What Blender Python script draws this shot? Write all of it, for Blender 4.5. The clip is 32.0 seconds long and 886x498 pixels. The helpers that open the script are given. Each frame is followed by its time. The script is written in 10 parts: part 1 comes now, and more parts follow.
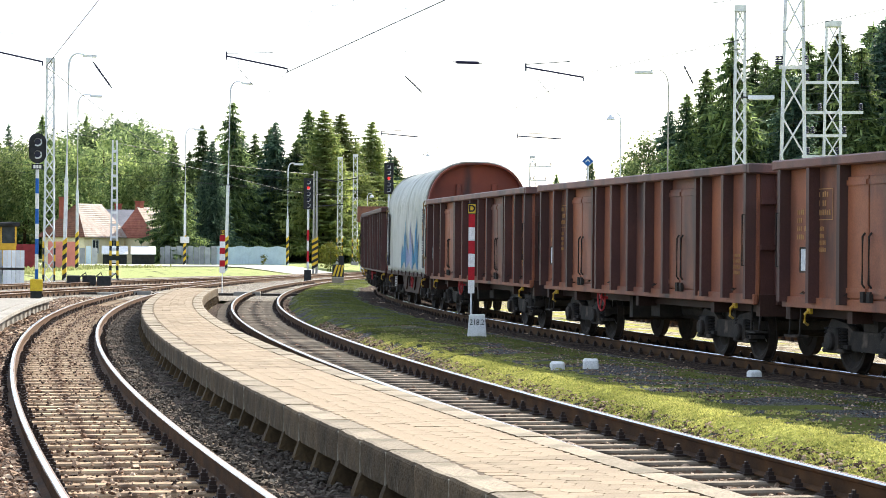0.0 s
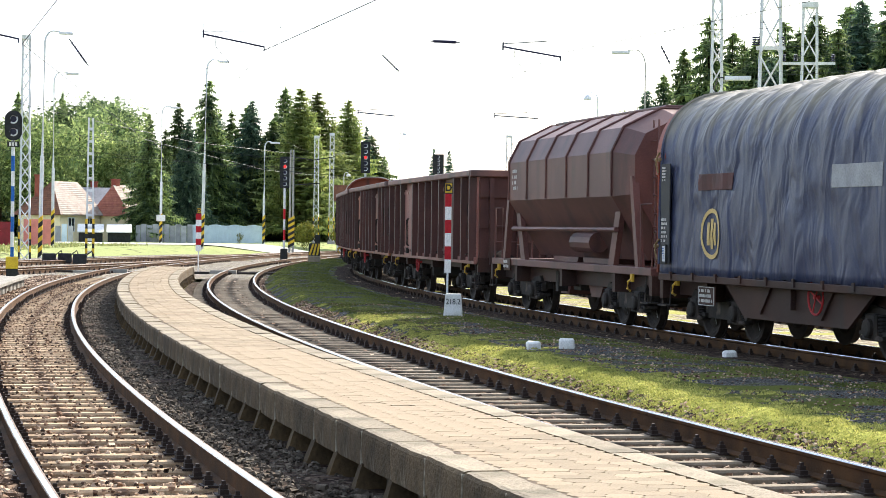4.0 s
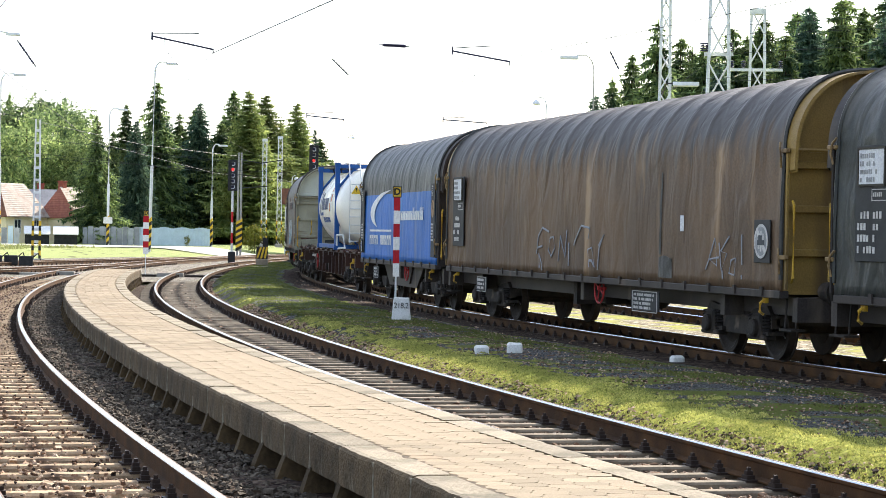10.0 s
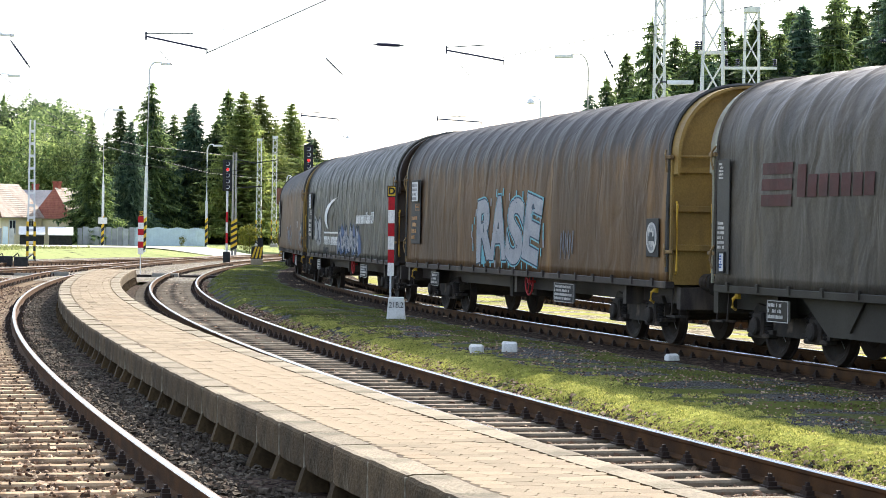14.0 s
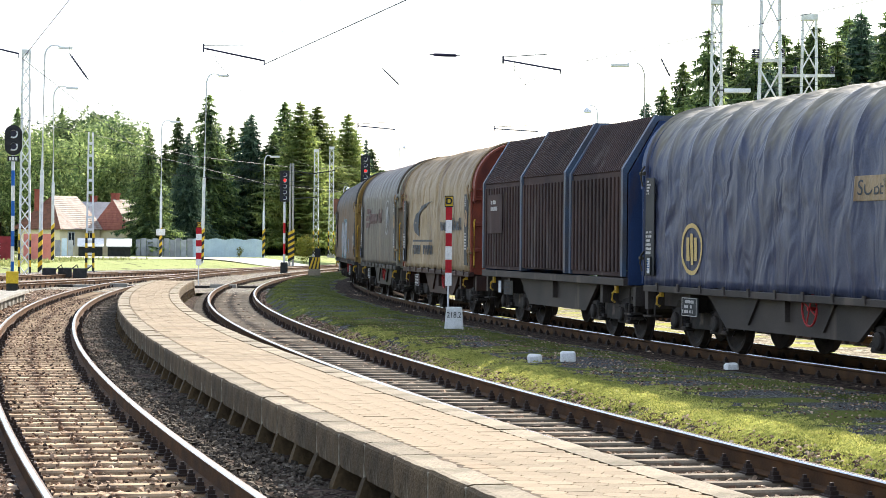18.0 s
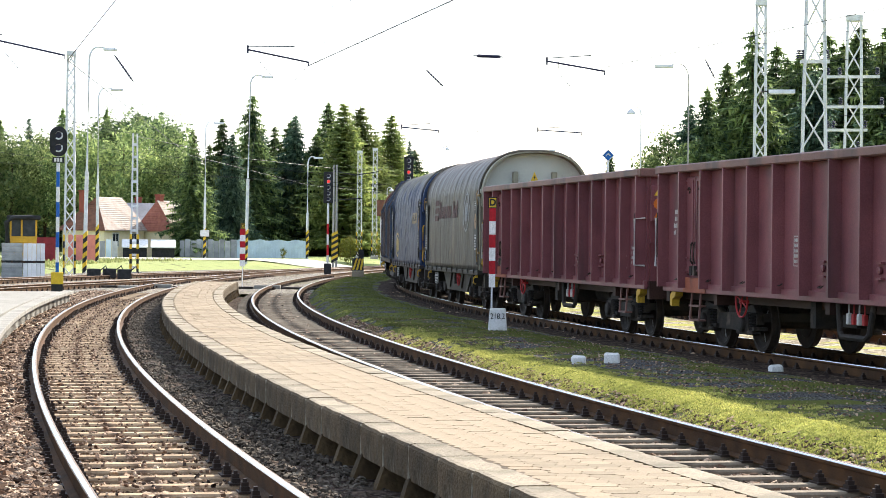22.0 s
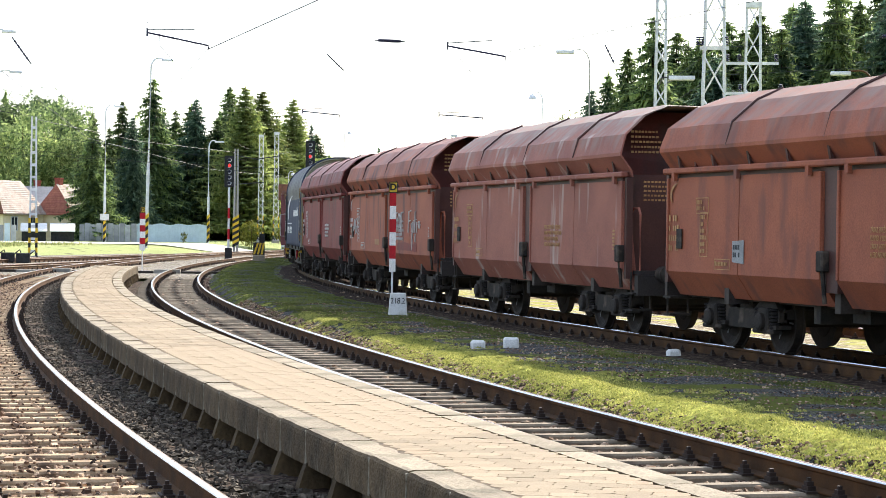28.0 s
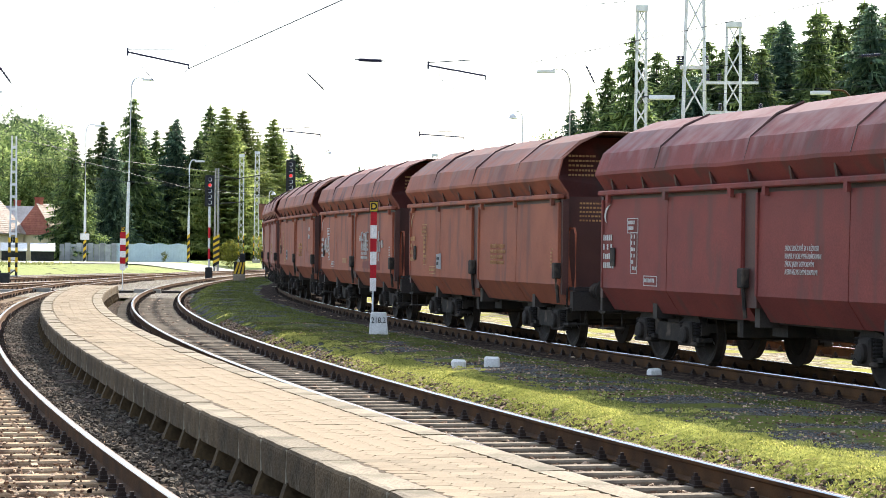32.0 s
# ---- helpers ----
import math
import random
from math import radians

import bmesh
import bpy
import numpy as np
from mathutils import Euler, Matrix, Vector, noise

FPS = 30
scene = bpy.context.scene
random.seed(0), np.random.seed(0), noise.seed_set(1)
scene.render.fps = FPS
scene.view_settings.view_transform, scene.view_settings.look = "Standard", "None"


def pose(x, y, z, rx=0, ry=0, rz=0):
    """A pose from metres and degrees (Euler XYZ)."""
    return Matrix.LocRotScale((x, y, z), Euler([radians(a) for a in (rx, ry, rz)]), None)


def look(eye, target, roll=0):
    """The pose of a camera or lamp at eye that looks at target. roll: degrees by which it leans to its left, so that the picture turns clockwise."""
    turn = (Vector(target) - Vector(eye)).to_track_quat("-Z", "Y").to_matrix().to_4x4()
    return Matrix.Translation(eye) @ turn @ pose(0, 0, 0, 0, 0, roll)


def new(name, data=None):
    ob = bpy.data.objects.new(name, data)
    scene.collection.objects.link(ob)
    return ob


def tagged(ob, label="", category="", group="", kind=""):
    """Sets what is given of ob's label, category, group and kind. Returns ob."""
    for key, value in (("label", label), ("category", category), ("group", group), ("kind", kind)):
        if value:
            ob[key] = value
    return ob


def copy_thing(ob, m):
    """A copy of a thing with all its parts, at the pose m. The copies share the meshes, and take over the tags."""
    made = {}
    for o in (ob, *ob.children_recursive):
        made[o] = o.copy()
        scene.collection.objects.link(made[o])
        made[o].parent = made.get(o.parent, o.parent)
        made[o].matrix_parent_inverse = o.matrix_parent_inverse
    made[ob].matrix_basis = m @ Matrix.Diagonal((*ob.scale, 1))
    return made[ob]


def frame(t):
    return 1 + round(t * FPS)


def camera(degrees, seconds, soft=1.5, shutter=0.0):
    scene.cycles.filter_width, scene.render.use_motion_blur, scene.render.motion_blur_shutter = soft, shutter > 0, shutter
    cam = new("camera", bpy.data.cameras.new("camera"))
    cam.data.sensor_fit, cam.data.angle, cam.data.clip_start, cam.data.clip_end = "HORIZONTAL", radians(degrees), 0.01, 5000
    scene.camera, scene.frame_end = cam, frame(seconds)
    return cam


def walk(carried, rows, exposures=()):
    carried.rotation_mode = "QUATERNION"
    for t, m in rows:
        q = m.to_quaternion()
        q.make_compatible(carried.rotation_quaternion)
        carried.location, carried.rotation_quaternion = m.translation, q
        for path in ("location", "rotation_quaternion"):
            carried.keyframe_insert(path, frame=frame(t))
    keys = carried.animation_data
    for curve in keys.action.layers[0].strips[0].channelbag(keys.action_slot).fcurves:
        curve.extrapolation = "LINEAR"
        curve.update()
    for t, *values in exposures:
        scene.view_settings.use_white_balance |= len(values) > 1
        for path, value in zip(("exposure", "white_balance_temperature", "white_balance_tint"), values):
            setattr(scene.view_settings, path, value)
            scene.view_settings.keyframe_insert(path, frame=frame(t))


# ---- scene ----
# One hand-held camera on the side platform: it turns and sways by a hand's width
H = 1.857
EYE = (0.0, 0.0, H)


def aim(yaw, pitch, roll, dx):
    a, b = radians(yaw), radians(pitch)
    way = Vector((math.sin(a) * math.cos(b), math.cos(a) * math.cos(b), math.sin(b)))
    eye = Vector(EYE) + Vector((dx, 0, 0))
    return look(eye, eye + way * 50, roll)


cam = camera(22.93, 32.0, soft=0.4)
walk(cam, [(t, aim(yaw, pitch, roll, dx)) for t, yaw, pitch, roll, dx in (
    (0, 1.091, 0.000, 0.48, 0.008), (0.5, 1.082, -0.151, 0.63, 0.008), (1, 1.112, -0.258, 0.74, 0.005), (1.5, 1.127, -0.306, 0.59, -0.002),
    (2, 1.215, -0.330, 0.57, 0.009), (2.5, 0.989, -0.471, 0.48, 0.013), (4.5, 1.903, -0.537, 0.70, 0.003), (5, 2.003, -0.468, 0.60, 0.003),
    (5.5, 2.374, -0.406, 0.64, 0.006), (6, 2.410, -0.278, 0.75, 0.001), (6.5, 2.646, -0.522, 0.80, -0.008), (7, 2.915, -0.640, 0.83, 0.003),
    (7.5, 2.954, -0.481, 0.91, -0.001), (8, 2.969, -0.494, 1.03, -0.003), (8.5, 3.040, -0.658, 1.03, 0.001), (9, 3.210, -0.365, 1.00, -0.002),
    (9.5, 3.083, -0.346, 1.11, -0.004), (10, 3.086, -0.412, 1.01, -0.009), (10.5, 3.175, -0.498, 0.98, -0.007), (11, 3.280, -0.552, 1.01, 0.003),
    (11.5, 3.423, -0.479, 1.09, 0.006), (12, 3.312, -0.210, 1.03, -0.001), (12.5, 3.274, -0.147, 0.90, 0.013), (13, 3.207, -0.243, 0.75, 0.004),
    (13.5, 3.212, -0.341, 0.80, 0.002), (14, 3.213, -0.430, 0.81, 0.001), (14.5, 3.240, -0.590, 0.86, -0.006), (15, 3.231, -0.556, 0.78, 0.005),
    (15.5, 3.502, -0.349, 0.85, 0.004), (17.5, 3.079, -0.094, 0.68, -0.014), (18, 1.721, -0.189, 0.53, -0.016), (18.5, 1.039, -0.188, 0.65, -0.010),
    (19, 0.025, -0.088, 0.53, -0.018), (19.5, -0.261, -0.034, 0.45, -0.013), (20, -0.161, -0.083, 0.38, -0.009), (20.5, -0.069, -0.245, 0.42, -0.015),
    (21, 0.102, -0.133, 0.40, -0.012), (21.5, 0.314, 0.050, 0.54, -0.023), (22, 0.588, -0.166, 0.58, -0.025), (22.5, 0.663, -0.278, 0.70, -0.012),
    (23, 0.995, 0.119, 0.65, -0.013), (23.5, 1.198, -0.014, 0.57, -0.014), (24, 1.831, 0.176, 0.68, -0.012), (24.5, 2.415, 0.102, 0.60, -0.005),
    (25, 2.601, -0.016, 0.62, -0.003), (25.5, 2.790, -0.051, 0.50, -0.007), (27.5, 3.253, -0.251, 0.39, 0.010), (28, 3.163, -0.540, 0.72, 0.009),
    (28.5, 3.343, -0.348, 0.77, 0.008), (29, 3.520, -0.454, 0.76, 0.002), (29.5, 3.230, -0.301, 0.78, 0.008), (30, 3.527, -0.257, 0.70, 0.009),
    (30.5, 3.443, -0.173, 0.73, 0.009), (31, 3.772, -0.102, 0.70, 0.008), (31.5, 3.789, -0.136, 0.77, 0.011), (32, 3.664, -0.027, 0.68, 0.009))], exposures=[(0, 1.22, 5960, 10), (32, 1.22, 5960, 10)])

# ---- light: low sun ahead and to the right, milky white sky ----
SUN_AZ, SUN_EL = 33.0, 33.4
world = bpy.data.worlds.new("sky")
scene.world = world
world.use_nodes = True
wn = world.node_tree
sky = wn.nodes.new("ShaderNodeTexSky")
sky.sky_type, sky.sun_disc = "NISHITA", False
sky.sun_elevation, sky.sun_rotation = radians(SUN_EL), radians(SUN_AZ)
sky.air_density, sky.dust_density, sky.ozone_density = 1.0, 2.2, 1.0
haze = wn.nodes.new("ShaderNodeMix")
haze.data_type = "RGBA"
haze.inputs[0].default_value, haze.inputs[7].default_value = 0.45, (3.95, 4.1, 4.3, 1)
wn.links.new(sky.outputs[0], haze.inputs[6])
wn.links.new(haze.outputs[2], wn.nodes["Background"].inputs[0])
wn.nodes["Background"].inputs[1].default_value = 0.168
sun = new("sun", bpy.data.lights.new("sun", "SUN"))
sun.data.energy, sun.data.angle, sun.data.color = 5.4, radians(0.6), (1.0, 0.88, 0.7)
_a, _e = radians(SUN_AZ), radians(SUN_EL)
SUN_DIR = Vector((math.sin(_a) * math.cos(_e), math.cos(_a) * math.cos(_e), math.sin(_e)))
sun.matrix_world = look(SUN_DIR * 60, (0, 0, 0))


# ---- materials ----
def mat(name, c, c2=None, scale=2.0, rough=0.7, metal=0.0, bump=0.15, fine=40.0, stain=None,
        amount=0.5, stain_scale=0.8, streak=1.0, spec=0.22, jitter=0.0, wrinkle=0.0, dust=None, island=0.0):
    """Colour from c to c2 in blotches, a fine grain with relief, and stains that may run down."""
    m = bpy.data.materials.new(name)
    m.use_nodes = True
    t = m.node_tree
    n, l = t.nodes, t.links
    bs = n["Principled BSDF"]
    co = n.new("ShaderNodeTexCoord")
    c2 = c2 or [v * 0.75 for v in c]

    def noise_tex(sc, detail, src=None):
        x = n.new("ShaderNodeTexNoise")
        x.inputs["Scale"].default_value, x.inputs["Detail"].default_value = sc, detail
        l.new(src or co.outputs["Object"], x.inputs["Vector"])
        return x.outputs["Fac"]

    def ramp(src, lo, hi):
        r = n.new("ShaderNodeMapRange")
        r.inputs[1].default_value, r.inputs[2].default_value = lo, hi
        l.new(src, r.inputs[0])
        return r.outputs[0]

    def mix(a, b, fac, kind="MIX"):
        x = n.new("ShaderNodeMix")
        x.data_type, x.blend_type = "RGBA", kind
        for sock, v in ((x.inputs[6], a), (x.inputs[7], b)):
            if isinstance(v, (tuple, list)):
                sock.default_value = (*v[:3], 1)
            else:
                l.new(v, sock)
        if isinstance(fac, float):
            x.inputs[0].default_value = fac
        else:
            l.new(fac, x.inputs[0])
        return x.outputs[2]

    col = mix(c, c2, ramp(noise_tex(scale, 5), 0.35, 0.65))
    grain = noise_tex(fine, 3)
    col = mix(col, (0.35, 0.35, 0.35), ramp(grain, 0.3, 1.25), "MULTIPLY")
    if stain:
        mp = n.new("ShaderNodeMapping")
        mp.inputs["Scale"].default_value = (1, 1, 1 / streak)
        l.new(co.outputs["Object"], mp.inputs["Vector"])
        col = mix(col, stain, ramp(noise_tex(stain_scale, 6, mp.outputs[0]), 0.72 - amount * 0.4, 0.8 - amount * 0.2))
    if dust:
        # faded and dusty above a height, with a ragged border
        sp = n.new("ShaderNodeSeparateXYZ")
        l.new(co.outputs["Object"], sp.inputs[0])
        mp = n.new("ShaderNodeMapping")
        mp.inputs["Scale"].default_value = (1.4, 1.4, 0.25)
        l.new(co.outputs["Object"], mp.inputs["Vector"])
        ad = n.new("ShaderNodeMath")
        ad.operation = "MULTIPLY_ADD"
        l.new(noise_tex(2.6, 5, mp.outputs[0]), ad.inputs[0])
        ad.inputs[1].default_value = 1.6
        l.new(sp.outputs[2], ad.inputs[2])
        col = mix(col, dust[0], ramp(ad.outputs[0], dust[1] + 0.8, dust[2] + 0.8))
    if island:
        geo = n.new("ShaderNodeNewGeometry")
        r = n.new("ShaderNodeMapRange")
        r.inputs[3].default_value, r.inputs[4].default_value = 1 - island, 1 + island
        l.new(geo.outputs["Random Per Island"], r.inputs[0])
        hs = n.new("ShaderNodeHueSaturation")
        l.new(r.outputs[0], hs.inputs["Value"])
        l.new(col, hs.inputs["Color"])
        col = hs.outputs[0]
    if jitter:
        info = n.new("ShaderNodeObjectInfo")
        hs = n.new("ShaderNodeHueSaturation")
        l.new(ramp(info.outputs["Random"], 0, 1), hs.inputs["Value"])
        hs.inputs["Value"].default_value = 1
        r = n.new("ShaderNodeMapRange")
        r.inputs[3].default_value, r.inputs[4].default_value = 1 - jitter, 1 + jitter
        l.new(info.outputs["Random"], r.inputs[0])
        l.new(r.outputs[0], hs.inputs["Value"])
        l.new(col, hs.inputs["Color"])
        col = hs.outputs[0]
    l.new(col, bs.inputs["Base Color"])
    bs.inputs["Roughness"].default_value, bs.inputs["Metallic"].default_value = rough, metal
    bs.inputs["Specular IOR Level"].default_value = spec
    if bump:
        b = n.new("ShaderNodeBump")
        b.inputs["Strength"].default_value, b.inputs["Distance"].default_value = bump, 0.02
        l.new(grain, b.inputs["Height"])
        l.new(b.outputs[0], bs.inputs["Normal"])
        if wrinkle:
            mp = n.new("ShaderNodeMapping")
            mp.inputs["Scale"].default_value, mp.inputs["Rotation"].default_value = (1.6, 1.6, 0.7), (0, 0.35, 0)
            l.new(co.outputs["Object"], mp.inputs["Vector"])
            wv = n.new("ShaderNodeTexNoise")
            wv.inputs["Scale"].default_value, wv.inputs["Detail"].default_value, wv.inputs["Distortion"].default_value = 1.3, 2, 0.8
            l.new(mp.outputs[0], wv.inputs["Vector"])
            b2 = n.new("ShaderNodeBump")
            b2.inputs["Strength"].default_value, b2.inputs["Distance"].default_value = wrinkle, 0.12
            l.new(wv.outputs["Fac"], b2.inputs["Height"])
            l.new(b2.outputs[0], b.inputs["Normal"])
    return m


def gravel_mat(name, dark, mid, light, scale, green=None, cover=0.0):
    """Loose stones, each its own shade, with moss or turf over part of them."""
    m = bpy.data.materials.new(name)
    m.use_nodes = True
    n, l = m.node_tree.nodes, m.node_tree.links
    bs = n["Principled BSDF"]
    co = n.new("ShaderNodeTexCoord")
    vo = n.new("ShaderNodeTexVoronoi")
    vo.inputs["Scale"].default_value = scale
    l.new(co.outputs["Object"], vo.inputs["Vector"])
    sep = n.new("ShaderNodeSeparateColor")
    l.new(vo.outputs["Color"], sep.inputs[0])
    rp = n.new("ShaderNodeValToRGB")
    rp.color_ramp.elements[0].color, rp.color_ramp.elements[1].color = (*dark, 1), (*light, 1)
    rp.color_ramp.elements.new(0.6).color = (*mid, 1)
    l.new(sep.outputs[0], rp.inputs[0])
    col, height = rp.outputs[0], vo.outputs["Distance"]
    bp = n.new("ShaderNodeBump")
    bp.invert = True
    bp.inputs["Strength"].default_value, bp.inputs["Distance"].default_value = 1.0, 0.03
    l.new(height, bp.inputs["Height"])
    if green:
        big = n.new("ShaderNodeTexNoise")
        big.inputs["Scale"].default_value, big.inputs["Detail"].default_value = 0.75, 9
        l.new(co.outputs["Object"], big.inputs["Vector"])
        mr = n.new("ShaderNodeMapRange")
        mr.inputs[1].default_value, mr.inputs[2].default_value = 0.62 - cover * 0.3, 0.70 - cover * 0.3
        l.new(big.outputs["Fac"], mr.inputs[0])
        fine = n.new("ShaderNodeTexNoise")
        fine.inputs["Scale"].default_value, fine.inputs["Detail"].default_value = 34, 5
        l.new(co.outputs["Object"], fine.inputs["Vector"])
        gr = n.new("ShaderNodeMix")
        gr.data_type = "RGBA"
        gr.inputs[6].default_value, gr.inputs[7].default_value = (*[v * 0.4 for v in green], 1), (*[v * 1.3 for v in green], 1)
        l.new(fine.outputs["Fac"], gr.inputs[0])
        mx = n.new("ShaderNodeMix")
        mx.data_type = "RGBA"
        l.new(mr.outputs[0], mx.inputs[0])
        l.new(col, mx.inputs[6])
        l.new(gr.outputs[2], mx.inputs[7])
        col = mx.outputs[2]
        b2 = n.new("ShaderNodeBump")
        b2.inputs["Strength"].default_value, b2.inputs["Distance"].default_value = 0.9, 0.05
        l.new(fine.outputs["Fac"], b2.inputs["Height"])
        l.new(bp.outputs[0], b2.inputs["Normal"])
        bp = b2
    l.new(col, bs.inputs["Base Color"])
    l.new(bp.outputs[0], bs.inputs["Normal"])
    bs.inputs["Roughness"].default_value = 0.95
    bs.inputs["Specular IOR Level"].default_value = 0.05
    return m


def leaf_mat(name, c, c2, scale=0.5):
    """Foliage: colour by clump, and light through the leaves."""
    m = bpy.data.materials.new(name)
    m.use_nodes = True
    t = m.node_tree
    n, l = t.nodes, t.links
    bs = n["Principled BSDF"]
    geo = n.new("ShaderNodeNewGeometry")
    mx = n.new("ShaderNodeMix")
    mx.data_type = "RGBA"
    mx.inputs[6].default_value, mx.inputs[7].default_value = (*c, 1), (*c2, 1)
    co = n.new("ShaderNodeTexCoord")
    nz = n.new("ShaderNodeTexNoise")
    nz.inputs["Scale"].default_value, nz.inputs["Detail"].default_value = scale, 3
    l.new(co.outputs["Object"], nz.inputs["Vector"])
    big = n.new("ShaderNodeMapRange")
    big.inputs[1].default_value, big.inputs[2].default_value = 0.3, 0.58
    l.new(nz.outputs["Fac"], big.inputs[0])
    both = n.new("ShaderNodeMath")
    both.operation = "MULTIPLY"
    l.new(geo.outputs["Random Per Island"], both.inputs[0])
    l.new(big.outputs[0], both.inputs[1])
    l.new(both.outputs[0], mx.inputs[0])
    info = n.new("ShaderNodeObjectInfo")
    r = n.new("ShaderNodeMapRange")
    r.inputs[3].default_value, r.inputs[4].default_value = 0.7, 1.3
    l.new(info.outputs["Random"], r.inputs[0])
    hs = n.new("ShaderNodeHueSaturation")
    l.new(r.outputs[0], hs.inputs["Value"])
    l.new(mx.outputs[2], hs.inputs["Color"])
    l.new(hs.outputs[0], bs.inputs["Base Color"])
    bs.inputs["Roughness"].default_value = 0.7
    bs.inputs["Specular IOR Level"].default_value = 0.15
    tr = n.new("ShaderNodeBsdfTranslucent")
    l.new(hs.outputs[0], tr.inputs["Color"])
    ms = n.new("ShaderNodeMixShader")
    ms.inputs[0].default_value = 0.42
    l.new(bs.outputs[0], ms.inputs[1])
    l.new(tr.outputs[0], ms.inputs[2])
    l.new(ms.outputs[0], n["Material Output"].inputs[0])
    return m


def lamp_mat(name, c, strength):
    m = bpy.data.materials.new(name)
    m.use_nodes = True
    bs = m.node_tree.nodes["Principled BSDF"]
    bs.inputs["Base Color"].default_value = (*c, 1)
    bs.inputs["Emission Color"].default_value = (*c, 1)
    bs.inputs["Emission Strength"].default_value = strength
    return m


M = {}
M["grass"] = gravel_mat("grass", (0.05, 0.05, 0.03), (0.1, 0.1, 0.05), (0.18, 0.17, 0.1), 14, (0.34, 0.38, 0.15), 1.0)
M["turf"] = gravel_mat("turf", (0.02, 0.02, 0.02), (0.075, 0.075, 0.073), (0.26, 0.26, 0.25), 55, (0.15, 0.17, 0.035), 0.5)
M["ballast"] = gravel_mat("ballast", (0.014, 0.009, 0.007), (0.075, 0.046, 0.032), (0.24, 0.17, 0.125), 17)
M["ballast_grey"] = gravel_mat("ballast_grey", (0.075, 0.0675, 0.057), (0.195, 0.173, 0.143), (0.45, 0.405, 0.33), 15, (0.15, 0.15, 0.06), 0.1)
M["ballast_weedy"] = gravel_mat("ballast_weedy", (0.084, 0.07, 0.049), (0.252, 0.21, 0.14), (0.588, 0.532, 0.42), 12, (0.364, 0.364, 0.084), 0.5)
# ballast darkened where shade falls: under the train, between rails, by the wall
M["ballast_shaded"] = gravel_mat("ballast_shaded", (0.016, 0.011, 0.009), (0.045, 0.03, 0.022), (0.12, 0.09, 0.065), 17)
M["stone"] = mat("stone", (0.22, 0.17, 0.135), (0.11, 0.085, 0.07), 3.0, 0.9, 0, 0.3, 60)
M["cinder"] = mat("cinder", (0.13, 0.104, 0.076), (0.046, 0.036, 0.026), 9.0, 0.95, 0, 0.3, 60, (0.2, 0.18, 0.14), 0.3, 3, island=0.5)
M["rail_side"] = mat("rail_side", (0.105, 0.052, 0.02), (0.055, 0.03, 0.015), 3, 0.8, 0.0, 0.2, 80, spec=0.12)
M["rail_head"] = mat("rail_head", (0.62, 0.62, 0.64), (0.5, 0.5, 0.52), 8, 0.22, 1.0, 0.02, 120)
M["rail_top"] = mat("rail_top", (0.2, 0.13, 0.08), (0.12, 0.08, 0.05), 5, 0.55, 0.4, 0.05, 90)
M["sleeper"] = mat("sleeper", (0.48, 0.348, 0.21), (0.324, 0.222, 0.132), 4, 0.9, 0, 0.4, 60, (0.12, 0.078, 0.0504), 0.45, 5, jitter=0.2)
M["sleeper_grey"] = mat("sleeper_grey", (0.25, 0.2, 0.14), (0.14, 0.11, 0.075), 4, 0.9, 0, 0.3, 60, (0.06, 0.048, 0.036), 0.5, 3, jitter=0.15)
M["clip"] = mat("clip", (0.05, 0.035, 0.028), None, 8, 0.7, 0.4, 0.1)
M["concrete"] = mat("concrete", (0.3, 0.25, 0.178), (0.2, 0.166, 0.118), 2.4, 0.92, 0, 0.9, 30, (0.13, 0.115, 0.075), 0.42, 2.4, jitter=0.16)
# edge stone sides and legs: dirt, and the side's shade put into the colour
M["concrete_dirt_shade"] = mat("concrete_dirt_shade", (0.12, 0.078, 0.036), (0.055, 0.038, 0.02), 2.6, 0.95, 0, 0.8, 30, (0.03, 0.026, 0.014), 0.5, 3, 4, jitter=0.25)
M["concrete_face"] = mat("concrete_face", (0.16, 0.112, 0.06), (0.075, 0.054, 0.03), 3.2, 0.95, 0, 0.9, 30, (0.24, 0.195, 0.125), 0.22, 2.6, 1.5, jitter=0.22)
M["mortar"] = mat("mortar", (0.34, 0.3, 0.22), (0.1, 0.08, 0.05), 9, 0.95, 0, 0.8, 40, (0.06, 0.05, 0.03), 0.5, 6)
M["concrete_pale"] = mat("concrete_pale", (0.312, 0.296, 0.257), (0.242, 0.226, 0.195), 2, 0.9, 0, 0.3, 50, jitter=0.1)
M["paver"] = mat("paver", (0.292, 0.23, 0.152), (0.24, 0.184, 0.12), 0.7, 0.92, 0, 0.35, 70, (0.229, 0.167, 0.106), 0.32, 1.1, island=0.16)
M["joint"] = mat("joint", (0.14, 0.1, 0.06), (0.07, 0.05, 0.032), 7, 0.95, 0, 0.4)
M["white"] = mat("white", (0.78, 0.77, 0.74), (0.66, 0.65, 0.6), 5, 0.7, 0, 0.1, 60, (0.3, 0.28, 0.22), 0.3, 4)
M["red"] = mat("red", (0.5, 0.008, 0.018), (0.4, 0.008, 0.016), 5, 0.45, 0, 0.02)
M["sign_white"] = mat("sign_white", (0.92, 0.9, 0.86), (0.86, 0.83, 0.78), 3, 0.5, 0, 0.02, 30, (0.55, 0.5, 0.42), 0.2, 6, 3)
M["black"] = mat("black", (0.015, 0.015, 0.016), (0.03, 0.03, 0.03), 5, 0.6, 0, 0.05)
M["yellow"] = mat("yellow", (0.75, 0.5, 0.03), (0.62, 0.4, 0.03), 5, 0.6, 0, 0.05)
M["blue"] = mat("blue", (0.02, 0.12, 0.42), None, 5, 0.5, 0, 0.05)
